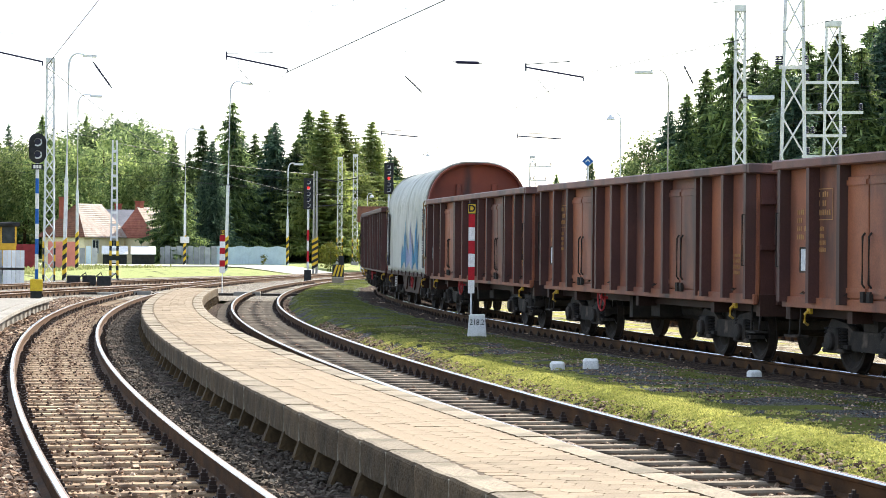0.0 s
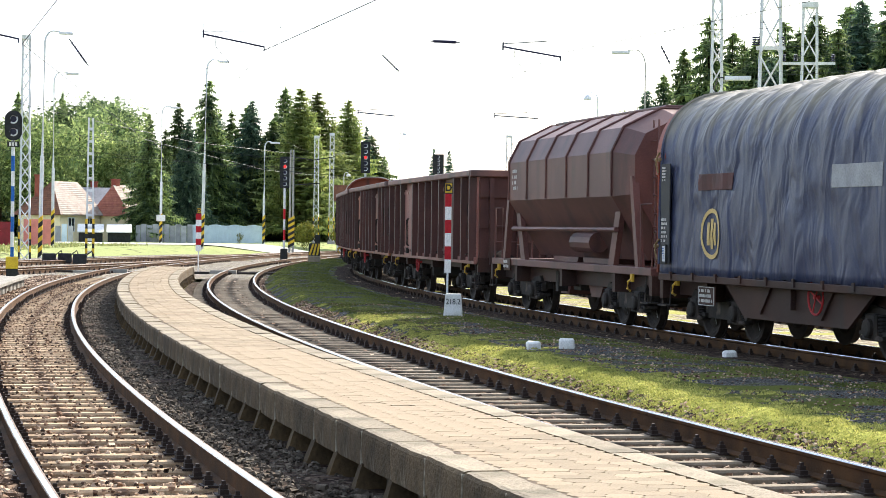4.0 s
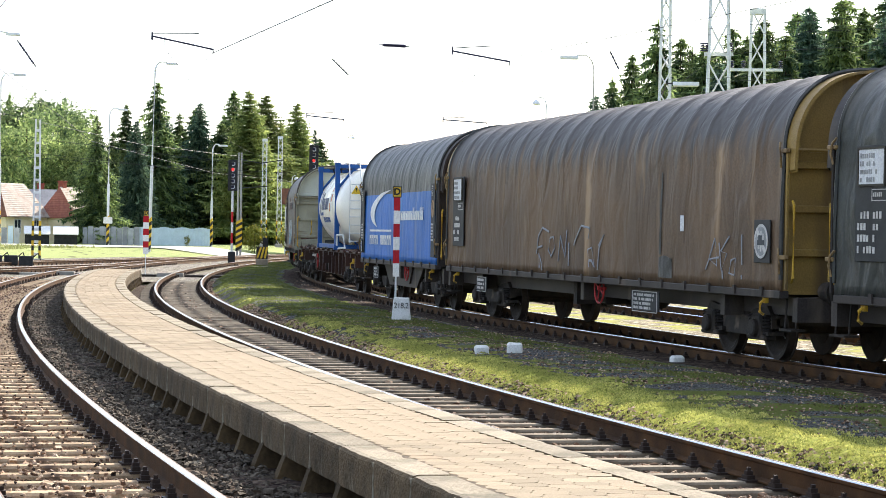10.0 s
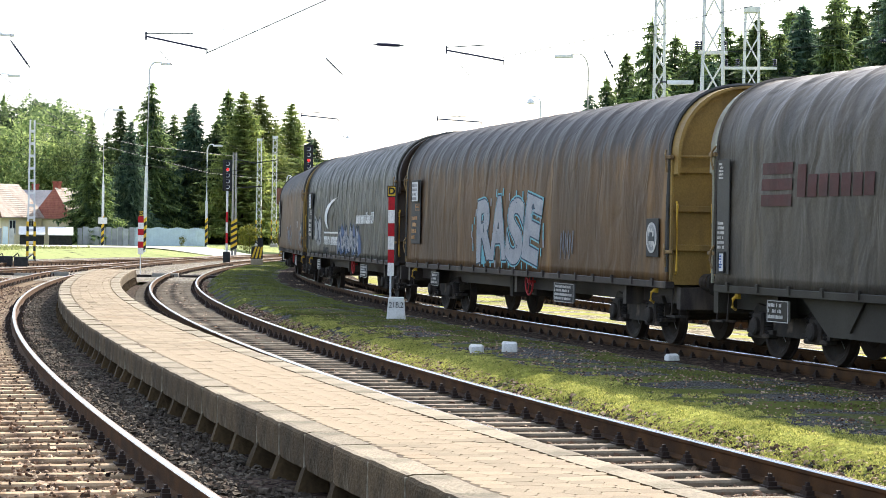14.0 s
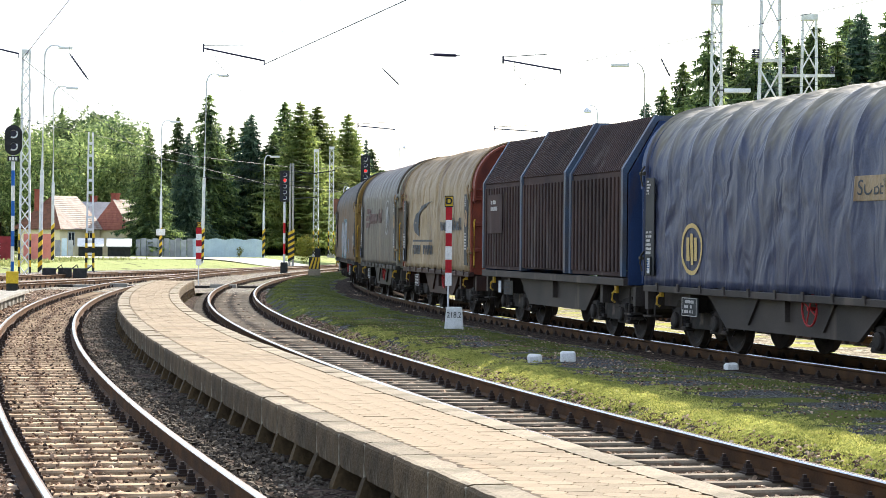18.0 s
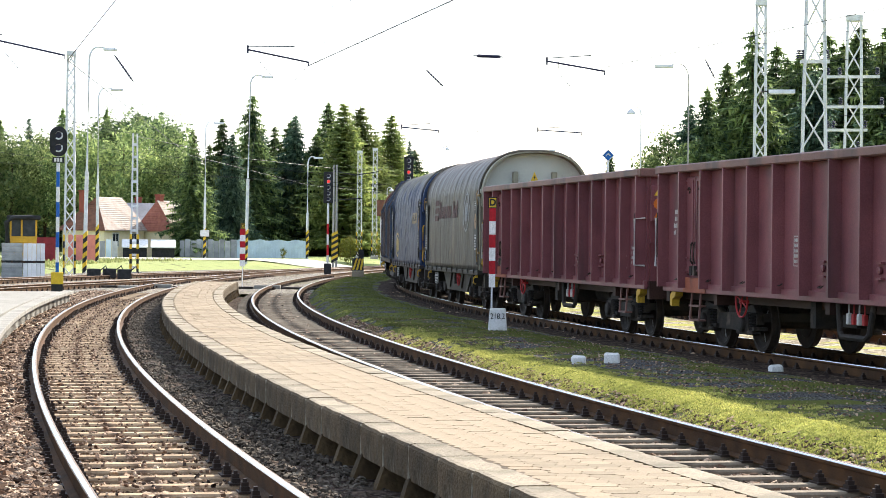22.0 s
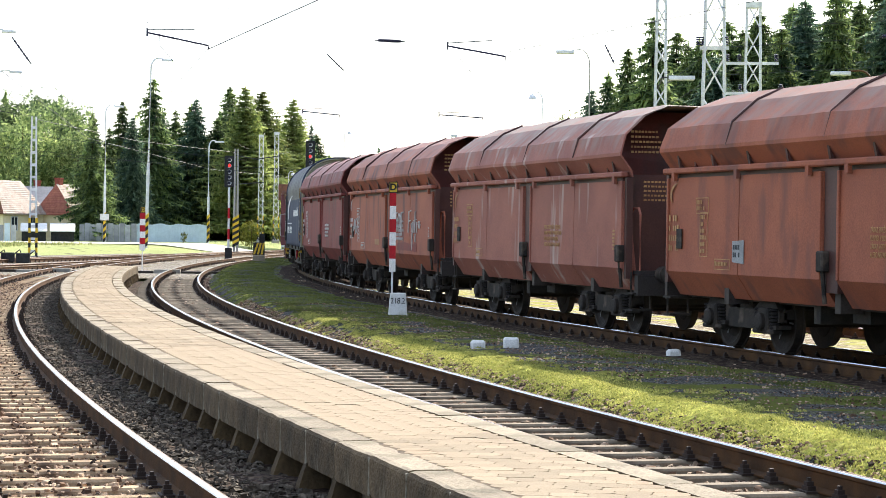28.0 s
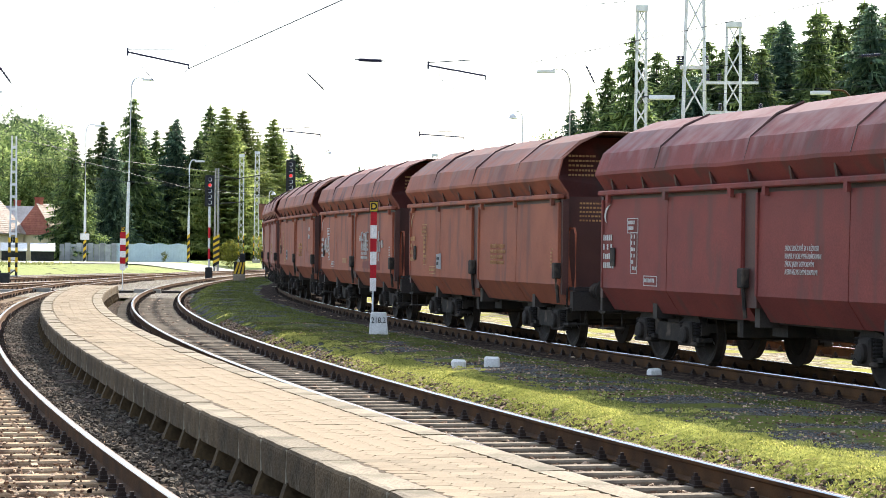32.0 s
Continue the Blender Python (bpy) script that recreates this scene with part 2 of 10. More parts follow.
M["galv"] = mat("galv", (0.74, 0.75, 0.76), (0.6, 0.61, 0.62), 3, 0.55, 0.05, 0.1)
M["mast_grey"] = mat("mast_grey", (0.72, 0.73, 0.73), (0.58, 0.59, 0.59), 3, 0.6, 0.1, 0.1)
M["pole_conc"] = mat("pole_conc", (0.4, 0.39, 0.36), (0.3, 0.29, 0.27), 3, 0.9, 0, 0.2)
M["wire"] = mat("wire", (0.06, 0.06, 0.065), None, 5, 0.6, 0.3, 0)
M["ceramic"] = mat("ceramic", (0.03, 0.03, 0.06), None, 5, 0.25, 0, 0)
M["bark"] = mat("bark", (0.09, 0.06, 0.04), (0.05, 0.035, 0.025), 6, 0.95, 0, 0.6, 20)
M["red_lamp"] = lamp_mat("red_lamp", (0.9, 0.02, 0.015), 1.1)
M["steel_dark"] = mat("steel_dark", (0.026, 0.0234, 0.0208), (0.0468, 0.0377, 0.0312), 5, 0.7, 0.0, 0.2, 50, (0.124, 0.0936, 0.0715), 0.35, 3, spec=0.12)
M["wheel"] = mat("wheel", (0.0234, 0.0195, 0.0169), (0.0442, 0.0325, 0.0247), 6, 0.65, 0.0, 0.1, spec=0.12)
M["spring"] = mat("spring", (0.021, 0.018, 0.0165), None, 6, 0.7, 0.0, 0.05, spec=0.1)


# ---- mesh helpers ----
def shell(name, bm, material, smooth=False):
    me = bpy.data.meshes.new(name)
    bmesh.ops.recalc_face_normals(bm, faces=bm.faces)
    bm.to_mesh(me)
    bm.free()
    for k in (material if isinstance(material, (list, tuple)) else [material]):
        me.materials.append(k)
    if smooth:
        for poly in me.polygons:
            poly.use_smooth = True
    return me


def part(name, bm, material, parent, label="", smooth=False):
    ob = new(name, shell(name, bm, material, smooth))
    ob.parent = parent
    if label:
        ob["label"] = label
    return ob


def raw(name, verts, faces, material, parent=None, smooth=False):
    me = bpy.data.meshes.new(name)
    me.from_pydata([tuple(v) for v in verts], [], [tuple(f) for f in faces])
    me.update()
    me.materials.append(material)
    if smooth:
        for poly in me.polygons:
            poly.use_smooth = True
    ob = new(name, me)
    ob.parent = parent
    return ob


def piece(name, me, parent, m):
    ob = new(name, me)
    ob.parent = parent
    ob.matrix_basis = m
    return ob


def thing(name, label, category, group="", kind="", m=None):
    ob = tagged(new(name), label, category, group, kind)
    ob.empty_display_size = 0.1
    if m is not None:
        ob.matrix_basis = m
    return ob


def box(bm, x0, x1, y0, y1, z0, z1, m=None, bevel=0.0, mi=0):
    vs = [bm.verts.new((x, y, z)) for x in (x0, x1) for y in (y0, y1) for z in (z0, z1)]
    fs = [bm.faces.new([vs[i] for i in f]) for f in
          ((0, 1, 3, 2), (4, 6, 7, 5), (0, 4, 5, 1), (2, 3, 7, 6), (0, 2, 6, 4), (1, 5, 7, 3))]
    for fc in fs:
        fc.material_index = mi
    if bevel:
        es = list({e for fc in fs for e in fc.edges})
        got = bmesh.ops.bevel(bm, geom=es, offset=bevel, segments=1, affect="EDGES")
        vs = list({v for fc in got["faces"] for v in fc.verts} | {v for v in vs if v.is_valid})
    if m is not None:
        for v in vs:
            v.co = m @ v.co
    return vs


def prism(bm, prof, x0, x1, mi=0, axis="x"):
    """A closed outline (y, z) drawn out from x0 to x1."""
    put = (lambda x, a, b: (x, a, b)) if axis == "x" else (lambda x, a, b: (a, x, b)) if axis == "y" else (lambda x, a, b: (a, b, x))
    n = len(prof)
    a = [bm.verts.new(put(x0, *p)) for p in prof]
    b = [bm.verts.new(put(x1, *p)) for p in prof]
    fs = [bm.faces.new(a), bm.faces.new(b[::-1])]
    for i in range(n):
        fs.append(bm.faces.new((a[i], b[i], b[(i + 1) % n], a[(i + 1) % n])))
    for fc in fs:
        fc.material_index = mi
    return a + b


def tube(bm, pts, r, n=8, mi=0, r1=None, caps=True):
    """A round bar through the points."""
    pts = [Vector(p) for p in pts]
    rings = []
    for i, p in enumerate(pts):
        d = (pts[min(i + 1, len(pts) - 1)] - pts[max(i - 1, 0)]).normalized()
        u = d.cross(Vector((0, 0, 1)))
        u = d.cross(Vector((1, 0, 0))) if u.length < 1e-3 else u
        u.normalize()
        w = d.cross(u)
        rr = r if r1 is None else r + (r1 - r) * i / (len(pts) - 1)
        rings.append([bm.verts.new(p + (u * math.cos(k * math.tau / n) + w * math.sin(k * math.tau / n)) * rr) for k in range(n)])
    for a, b in zip(rings, rings[1:]):
        for k in range(n):
            bm.faces.new((a[k], a[(k + 1) % n], b[(k + 1) % n], b[k])).material_index = mi
    if caps:
        bm.faces.new(rings[0][::-1]).material_index = mi
        bm.faces.new(rings[-1]).material_index = mi


def lathe(bm, prof, n=24, m=None, mi=0):
    """An outline (radius, x) turned round the x axis."""
    m = m or Matrix()
    rings = [[bm.verts.new(m @ Vector((x, r * math.cos(k * math.tau / n), r * math.sin(k * math.tau / n)))) for k in range(n)] for r, x in prof]
    for a, b in zip(rings, rings[1:]):
        for k in range(n):
            bm.faces.new((a[k], a[(k + 1) % n], b[(k + 1) % n], b[k])).material_index = mi
    for ring in (rings[0], rings[-1]):
        try:
            bm.faces.new(ring).material_index = mi
        except ValueError:
            pass


def words(name, text, size, material, parent, m, label="", width=None, align="CENTER", fat=0.0, shear=0.0):
    """Painted writing, as a thin mesh."""
    cu = bpy.data.curves.new(name, "FONT")
    cu.body, cu.size, cu.align_x, cu.align_y = text, size, align, "CENTER"
    cu.extrude, cu.offset, cu.shear = 0.002, fat, shear
    tmp = bpy.data.objects.new("tmp", cu)
    me = bpy.data.meshes.new_from_object(tmp)
    bpy.data.objects.remove(tmp)
    bpy.data.curves.remove(cu)
    me.name = name
    me.materials.clear()
    me.materials.append(material)
    if width and len(me.vertices):
        xs = [v.co.x for v in me.vertices]
        k = width / (max(xs) - min(xs))
        for v in me.vertices:
            v.co.x *= k
    ob = piece(name, me, parent, m)
    if label:
        ob["label"] = label
    return ob


# ---- plan: concentric station curves, and the freight track of its own curve ----
CX, CY, R1, R2 = 351.92, 96.08, 362.52, 357.51
C3X, C3Y, R3, Z3 = 304.83, 99.17, 305.11, 0.124
GAUGE = 1.505


def on12(s, r, z=0.0):
    a = s / 360.0
    return Vector((CX - r * math.cos(a), CY + r * math.sin(a), z))


def on3(s, off, z=0.0):
    a = s / R3
    return Vector((C3X - (R3 + off) * math.cos(a), C3Y + (R3 + off) * math.sin(a), z))


def bearing(az, d, z=0.0):
    return Vector((d * math.sin(radians(az)), d * math.cos(radians(az)), z))


def ramp01(x, a, b):
    t = min(1.0, max(0.0, (x - a) / (b - a)))
    return t * t * (3 - 2 * t)


def ground_z(x, y):
    d = math.hypot(x, y)
    off1 = math.hypot(x - CX, y - CY) - R1
    s = math.atan2(y - CY, CX - x) * 360
    edge = 14 - 9 * ramp01(s, 0, 70)
    left = ramp01(off1, edge, edge + 6) * ramp01(d, 75, 135)
    return -0.42 + 0.7 * left


def loft(name, cols, material, parent=None, smooth=True):
    """A sheet between rows of points."""
    n = len(cols[0])
    vs = [p for c in cols for p in c]
    fs = [(i * n + j, i * n + j + 1, (i + 1) * n + j + 1, (i + 1) * n + j) for i in range(len(cols) - 1) for j in range(n - 1)]
    return raw(name, vs, fs, material, parent, smooth)


# ---- ground, ballast beds, platforms ----
def make_ground():
    azs = [radians(a) for a in ([-180 + 6 * i for i in range(27)] + [-20 + 0.5 * i for i in range(81)] + [22 + 6 * i for i in range(27)])]
    rs = [3, 8, 14, 20] + [26 + 6 * i for i in range(45)] + [300, 330, 370, 420, 500, 700, 1200, 2500, 4500]
    cols = []
    for a in azs:
        row = []
        for r in rs:
            x, y = r * math.sin(a), r * math.cos(a)
            z = ground_z(x, y) + 0.05 * noise.noise(Vector((x * 0.2, y * 0.2, 0)))
            row.append((x, y, z))
        cols.append(row)
    cols.append(cols[0])
    return tagged(loft("ground", cols, M["grass"]), "green grassy ground round the railway yard", "ground", kind="structure")


make_ground()


def bed(name, r0, r1, s0, s1, z, material, label, step=1.5, n=6, rough=0.03, fn=None):
    fn = fn or on12
    cols = []
    k = int((s1 - s0) / step) + 1
    for i in range(k + 1):
        s = s0 + (s1 - s0) * i / k
        row = []
        for j in range(n + 1):
            r = r0 + (r1 - r0) * j / n
            p = fn(s, r)
            row.append((p.x, p.y, z + rough * noise.noise(p * 1.3)))
        cols.append(row)
    return tagged(loft(name, cols, material), label, "ballast", kind="structure")


bed("ballast_platform_track", R1 - 1.72, R1 + 2.4, -170, -12, -0.262, M["ballast"], "brown crushed stone ballast between the platforms", n=12)
bed("ballast_shoulder", R1 + 0.98, R1 + 2.4, -150, -12.6, -0.165, M["ballast"], "brown ballast shoulder over the sleeper ends", 0.8, 6, 0.06)
# cinder bed, darkened further for the shadow of the platform wall
bed("cinder_strip", R1 - 1.9, R1 - 0.98, -150, -12.6, -0.19, M["ballast_shaded"], "dark cinders along the platform wall, its shadow in their colour", 0.8, 6, 0.07)
bed("ballast_station_throat", R2 - 1.6, R1 + 13, -12, 60, -0.2, M["ballast_grey"], "grey brown ballast of the station throat", 2.0, 8)
bed("ballast_far", R2 - 1.6, R1 + 5, 60, 330, -0.2, M["ballast_grey"], "grey ballast running on into the distance", 4.0, 5)
bed("ballast_side_track", R1 + 4.6, R1 + 13, -120, -12, -0.22, M["ballast_grey"], "grey ballast beside the side platform", 3.0, 5)
# low bed whose dark colour holds the shade of rails and sleepers
bed("ballast_middle_track", R2 - 1.75, R2 + 1.62, -170, -12, -0.31, M["ballast_shaded"], "middle track ballast, darkened for the shade between the sleepers", n=8)
bed("ballast_freight", -9.5, 1.75, -400, 330, Z3 - 0.2, M["ballast_weedy"], "pale weedy ballast of the freight tracks", 3.0, 10, fn=on3)


# black sheet under the wagons, their shadow put into the ballast colour
bed("cinder_under_train", -1.62, 1.72, -300, 200, Z3 - 0.185, M["ballast_shaded"], "dark freight track ballast, blackened for the train's shadow", 2.0, 6, 0.03, on3)


def bank_ends(s):
    """Where the bank meets the middle track's ballast and the freight track's."""
    p0 = on12(s, R2 - 1.0)
    ang = math.atan2(p0.y - C3Y, C3X - p0.x)
    return p0, on3(ang * R3, 1.55)


def bank_z(p, t):
    z = -0.24 + 0.27 * ramp01(t, 0.0, 0.2) - 0.09 * ramp01(t, 0.55, 1.0)
    return z + 0.05 * noise.noise(Vector((p.x * 0.5, p.y * 0.5, 3))) * math.sin(math.pi * t) + 0.025 * noise.noise(Vector((p.x * 2, p.y * 2, 7))) * (0 < t < 1)


def moss_cushions(s0, s1, ds, dt, seed):
    """Bright moss on the bank's shoulder and in patches over the gravel, each cushion a little raised."""
    vs, fs = [], []
    ns, nt = int((s1 - s0) / ds), int(0.98 / dt)
    grid = {}
    for i in range(ns + 1):
        p0, p1 = bank_ends(s0 + i * ds)
        for j in range(nt + 1):
            t = 0.015 + j * dt
            p = p0.lerp(p1, t)
            n1 = noise.noise(Vector((p.x * 0.7, p.y * 0.7, seed)))
            n2 = noise.noise(Vector((p.x * 2.6, p.y * 2.6, seed + 3)))
            n3 = noise.noise(Vector((p.x * 9, p.y * 9, seed + 6)))
            edge = (0.5 - 0.4 * ramp01(p.y, 30, 40)) * math.exp(-((t - 0.17) / 0.1) ** 2) - 0.3 * ramp01(t, 0.3, 0.5)
            c = edge + 0.3 * n1 + 0.35 * n2 + 0.5 * n3 - 0.22
            if t < 0.09:
                c -= 0.5
            grid[i, j] = (p, t, c)
    idx = {}

    def vert(i, j):
        if (i, j) not in idx:
            p, t, c = grid[i, j]
            lift = 0.001 + 0.022 * min(1.0, max(-0.3, c) * 1.6) + 0.012 * noise.noise(Vector((p.x * 11, p.y * 11, 2)))
            idx[i, j] = len(vs)
            vs.append((p.x + 0.03 * noise.noise(Vector((p.x * 7, p.y * 7, 1))), p.y + 0.03 * noise.noise(Vector((p.x * 7, p.y * 7, 4))), bank_z(p, t) + lift))
        return idx[i, j]

    for i in range(ns):
        for j in range(nt):
            if sum(grid[a, b][2] for a, b in ((i, j), (i + 1, j), (i, j + 1), (i + 1, j + 1))) > 0.0:
                fs.append((vert(i, j), vert(i + 1, j), vert(i + 1, j + 1), vert(i, j + 1)))
    return tagged(raw("moss", vs, fs, M["moss"]), "bright yellow-green moss cushions on the bank", "moss", kind="stuff")


def grass_strip():
    cols = []
    for i in range(190):
        s = -120 + i * 1.25
        p0, p1 = bank_ends(s)
        row = []
        for j in range(15):
            t = j / 14
            p = p0.lerp(p1, t)
            row.append((p.x, p.y, bank_z(p, t)))
        cols.append(row)
    return tagged(loft("grass_strip", cols, M["turf"]), "mossy grass bank with bare gravel patches between tracks", "grass bank", kind="structure")


strip = grass_strip()
M["moss"] = mat("moss", (0.5, 0.5, 0.1), (0.2, 0.22, 0.04), 16, 0.95, 0, 1.0, 90, (0.2, 0.13, 0.05), 0.36, 4.5, spec=0.05)
moss_cushions(-86, -44, 0.06, 0.014, 2)
moss_cushions(-40, 25, 0.3, 0.04, 2)

# rail outline: (sideways, up), head first
RAIL = [(-0.036, -0.012), (-0.031, -0.001), (-0.014, 0.001), (0.022, 0.001), (0.031, -0.001), (0.036, -0.012), (0.034, -0.04), (0.009, -0.055), (0.009, -0.165), (0.074, -0.188),
        (0.074, -0.2), (-0.074, -0.2), (-0.074, -0.188), (-0.009, -0.165), (-0.009, -0.055), (-0.034, -0.04)]


def sweep_rail(name, line, parent, label=""):
    bm = bmesh.new()
    rings = []
    n = len(line)
    for i, p in enumerate(line):
        d = (line[min(i + 1, n - 1)] - line[max(i - 1, 0)]).normalized()
        side = Vector((-d.y, d.x, 0))
        rings.append([bm.verts.new(p + side * a + Vector((0, 0, b))) for a, b in RAIL])
    k = len(RAIL)
    for a, b in zip(rings, rings[1:]):
        for j in range(k):
            fc = bm.faces.new((a[j], a[(j + 1) % k], b[(j + 1) % k], b[j]))
            fc.material_index = 1 if j in (2, 3, 4) else 2 if j in (1, 0) else 0
    bm.faces.new(rings[0])
    bm.faces.new(rings[-1][::-1])
    return part(name, bm, [M["rail_side"], M["rail_head"], M["rail_top"]], parent, label)


def sleeper_mesh(name, material, fine=True):
    bm = bmesh.new()
    box(bm, -0.095, 0.095, -1.22, 1.22, -0.4, -0.2, bevel=0.02 if fine else 0)
    for y in (-GAUGE / 2, GAUGE / 2):
        box(bm, -0.1, 0.1, y - 0.18, y + 0.18, -0.205, -0.186, mi=1)
        for sy in (-0.12, 0.12) if fine else ():
            box(bm, -0.06, 0.06, y + sy - 0.035, y + sy + 0.035, -0.2, -0.15, mi=1)
            box(bm, -0.03, 0.03, y + sy - 0.03, y + sy + 0.03, -0.155, -0.115, mi=1)
            box(bm, -0.016, 0.016, y + sy - 0.016, y + sy + 0.016, -0.118, -0.085, mi=1)
    return shell(name, bm, [material, M["clip"]])


SLEEPER = sleeper_mesh("sleeper", M["sleeper"])
SLEEPER_GREY = sleeper_mesh("sleeper", M["sleeper_grey"])


def track(name, fn, r, s0, s1, label, z=0.0, near=(-86, 20), me=None, step=0.62, shift=None):
    """Two rails on sleepers; those near the platforms are pieces, the rest one mesh."""
    tk = thing(name, label, "railway track", kind="structure")
    shift = shift or (lambda s: 0.0)
    me = me or SLEEPER
    n = int((s1 - s0) / 1.5)
    for side in (-1, 1):
        line = []
        for i in range(n + 1):
            s = s0 + (s1 - s0) * i / n
            p = fn(s, r + shift(s) + side * GAUGE / 2)
            line.append(Vector((p.x, p.y, z)))
        sweep_rail("rail", line, tk, "polished running rail with rusty brown flanks")
    vs, fs = [], []
    far = sleeper_mesh("sleeper", me.materials[0], False)
    base = [v.co.copy() for v in far.vertices]
    polys = [tuple(q.vertices) for q in far.polygons]
    mats = [q.material_index for q in far.polygons]
    idx, count = [], 0
    s = s0 + 0.3
    rng = random.Random(len(name))
    while s < s1:
        p, p2 = fn(s, r + shift(s)), fn(s + 0.5, r + shift(s + 0.5))
        m = Matrix.Translation((p.x, p.y, z)) @ Matrix.Rotation(math.atan2(p2.y - p.y, p2.x - p.x) + rng.uniform(-0.02, 0.02), 4, "Z") @ Matrix.Translation((0, rng.uniform(-0.03, 0.03), rng.uniform(-0.006, 0.004)))
        if near[0] < s < near[1] and count < 290:
            piece("sleeper", me, tk, m)
            count += 1
        else:
            o = len(vs)
            vs += [m @ v for v in base]
            fs += [tuple(o + i for i in q) for q in polys]
            idx += mats
        s += step
    if vs:
        ob = raw("sleepers_far", vs, fs, me.materials[0], tk)
        ob.data.materials.append(me.materials[1])
        ob.data.polygons.foreach_set("material_index", idx)
        tagged(ob, kind="stuff")
    return tk


track("platform_track", on12, R1, -150, 330, "curved railway track with brown sleepers beside the platform", near=(-88, 30))
track("middle_track", on12, R2, -150, 330, "curved railway track with pale sleepers beyond the platform", near=(-88, 30), me=SLEEPER_GREY)
track("freight_track", on3, 0, -400, 330, "curved freight railway track under the passing train", Z3, near=(-84, -2), me=SLEEPER_GREY)
track("rear_track", on3, -5.0, -120, 120, "railway track behind the freight train", Z3, near=(-84, -20))
track("siding_track", on12, R1, -90, 22, "siding that joins the platform track by a turnout", 0.002, near=(-14, 20), shift=lambda s: 7.4 - 7.4 * ramp01(s, -30, 24), me=SLEEPER_GREY)
track("outer_siding_track", on12, R1, -60, 62, "outer siding curving into the station throat", 0.001, near=(-10, 60), shift=lambda s: 11.2 - 11.2 * ramp01(s, -22, 64))


def bank_place(s, t):
    p0, p1 = bank_ends(s)
    p = p0.lerp(p1, t)
    return Vector((p.x, p.y, bank_z(p, t)))


def stones(name, fn, r0, r1, s0, s1, z, count, seed, lo=0.018, hi=0.042, material="stone"):
    """Loose ballast stones, each a small uneven block with its own tilt."""
    rng = np.random.default_rng(seed)
    base = np.array([(-1, -1, -.7), (1, -1, -.7), (1, 1, -.7), (-1, 1, -.7), (-.6, -.7, .7), (.7, -.6, .6), (.5, .7, .8), (-.7, .6, .6)], float)
    faces = [(0, 1, 5, 4), (1, 2, 6, 5), (2, 3, 7, 6), (3, 0, 4, 7), (4, 5, 6, 7)]
    verts, quads = [], []
    for i in range(count):
        s, r = rng.uniform(s0, s1), rng.uniform(r0, r1)
        p = fn(s, r)
        k = rng.uniform(lo, hi) * (1.5 if rng.random() < 0.06 else 1.0)
        a = rng.uniform(0, 6.28)
        b = (base + rng.uniform(-.4, .4, base.shape)) * k * np.array([1.2, 0.85, 0.8])
        tilt = rng.normal(0, .55)
        c, sn, ct, st = math.cos(a), math.sin(a), math.cos(tilt), math.sin(tilt)
        b = b @ np.array([[1, 0, 0], [0, ct, -st], [0, st, ct]]) @ np.array([[c, -sn, 0], [sn, c, 0], [0, 0, 1]])
        o = len(verts)
        verts.extend((b + np.array([p.x, p.y, z + (p.z if fn is bank_place else 0) + rng.uniform(0, .6) * k])).tolist())
        quads.extend([tuple(o + j for j in f) for f in faces])
    return tagged(raw(name, verts, quads, M[material]), "loose crushed stones of the track ballast", "ballast stones", kind="stuff")


# stones take their shade one by one
_t = M["stone"].node_tree
_geo = _t.nodes.new("ShaderNodeNewGeometry")
_rp = _t.nodes.new("ShaderNodeValToRGB")
_rp.color_ramp.elements[0].color, _rp.color_ramp.elements[1].color = (0.022, 0.015, 0.011, 1), (0.56, 0.42, 0.29, 1)
_e = _rp.color_ramp.elements.new(0.5)
_e.color = (0.18, 0.105, 0.062, 1)
_t.links.new(_geo.outputs["Random Per Island"], _rp.inputs[0])
_t.links.new(_rp.outputs[0], _t.nodes["Principled BSDF"].inputs["Base Color"])

stones("ballast_stones", on12, R1 - 1.0, R1 + 0.98, -83, -50, -0.26, 30000, 1, 0.012, 0.028)
stones("ballast_stones", on12, R1 - 1.0, R1 + 0.98, -50, -10, -0.27, 13000, 2, 0.018, 0.034)
stones("ballast_stones", on12, R1 - 0.6, R1 + 0.6, -83, -20, -0.195, 3000, 12, 0.008, 0.019)
stones("ballast_stones", on12, R1 + 0.9, R1 + 2.4, -82, -50, -0.155, 24000, 13, 0.014, 0.032)
stones("ballast_stones", on12, R1 + 0.9, R1 + 2.4, -50, -12, -0.155, 9000, 14, 0.022, 0.042)
# grey cinder stones that also carry the wall's shadow in their colour
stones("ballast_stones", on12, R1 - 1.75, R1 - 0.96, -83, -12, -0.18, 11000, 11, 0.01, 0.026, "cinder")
stones("ballast_stones", on12, R2 - 1.62, R2 - 0.85, -84, -10, -0.22, 9500, 4, 0.014, 0.034)
stones("ballast_stones", on12, R2 - 0.69, R2 + 1.4, -82, -56, -0.262, 18000, 8, 0.012, 0.032)
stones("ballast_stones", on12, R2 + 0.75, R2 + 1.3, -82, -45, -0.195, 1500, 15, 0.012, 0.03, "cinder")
stones("ballast_stones", on12, R2 - 0.69, R2 + 0.69, -58, -6, -0.25, 12000, 6, 0.014, 0.032)
stones("ballast_stones", on12, R2 - 1.4, R2 - 0.78, -58, -6, -0.225, 4000, 7, 0.014, 0.034)
stones("bank_gravel", bank_place, 0.2, 0.98, -86, -44, 0.0, 12000, 9, 0.005, 0.013)
stones("ballast_stones", on3, 0.8, 1.9, -80, -10, Z3 - 0.215, 5000, 5, 0.01, 0.026)

# ---- island platform ----
PZ, PL, PR = 0.285, R1 - 1.73, R2 + 1.63
END = -12.5


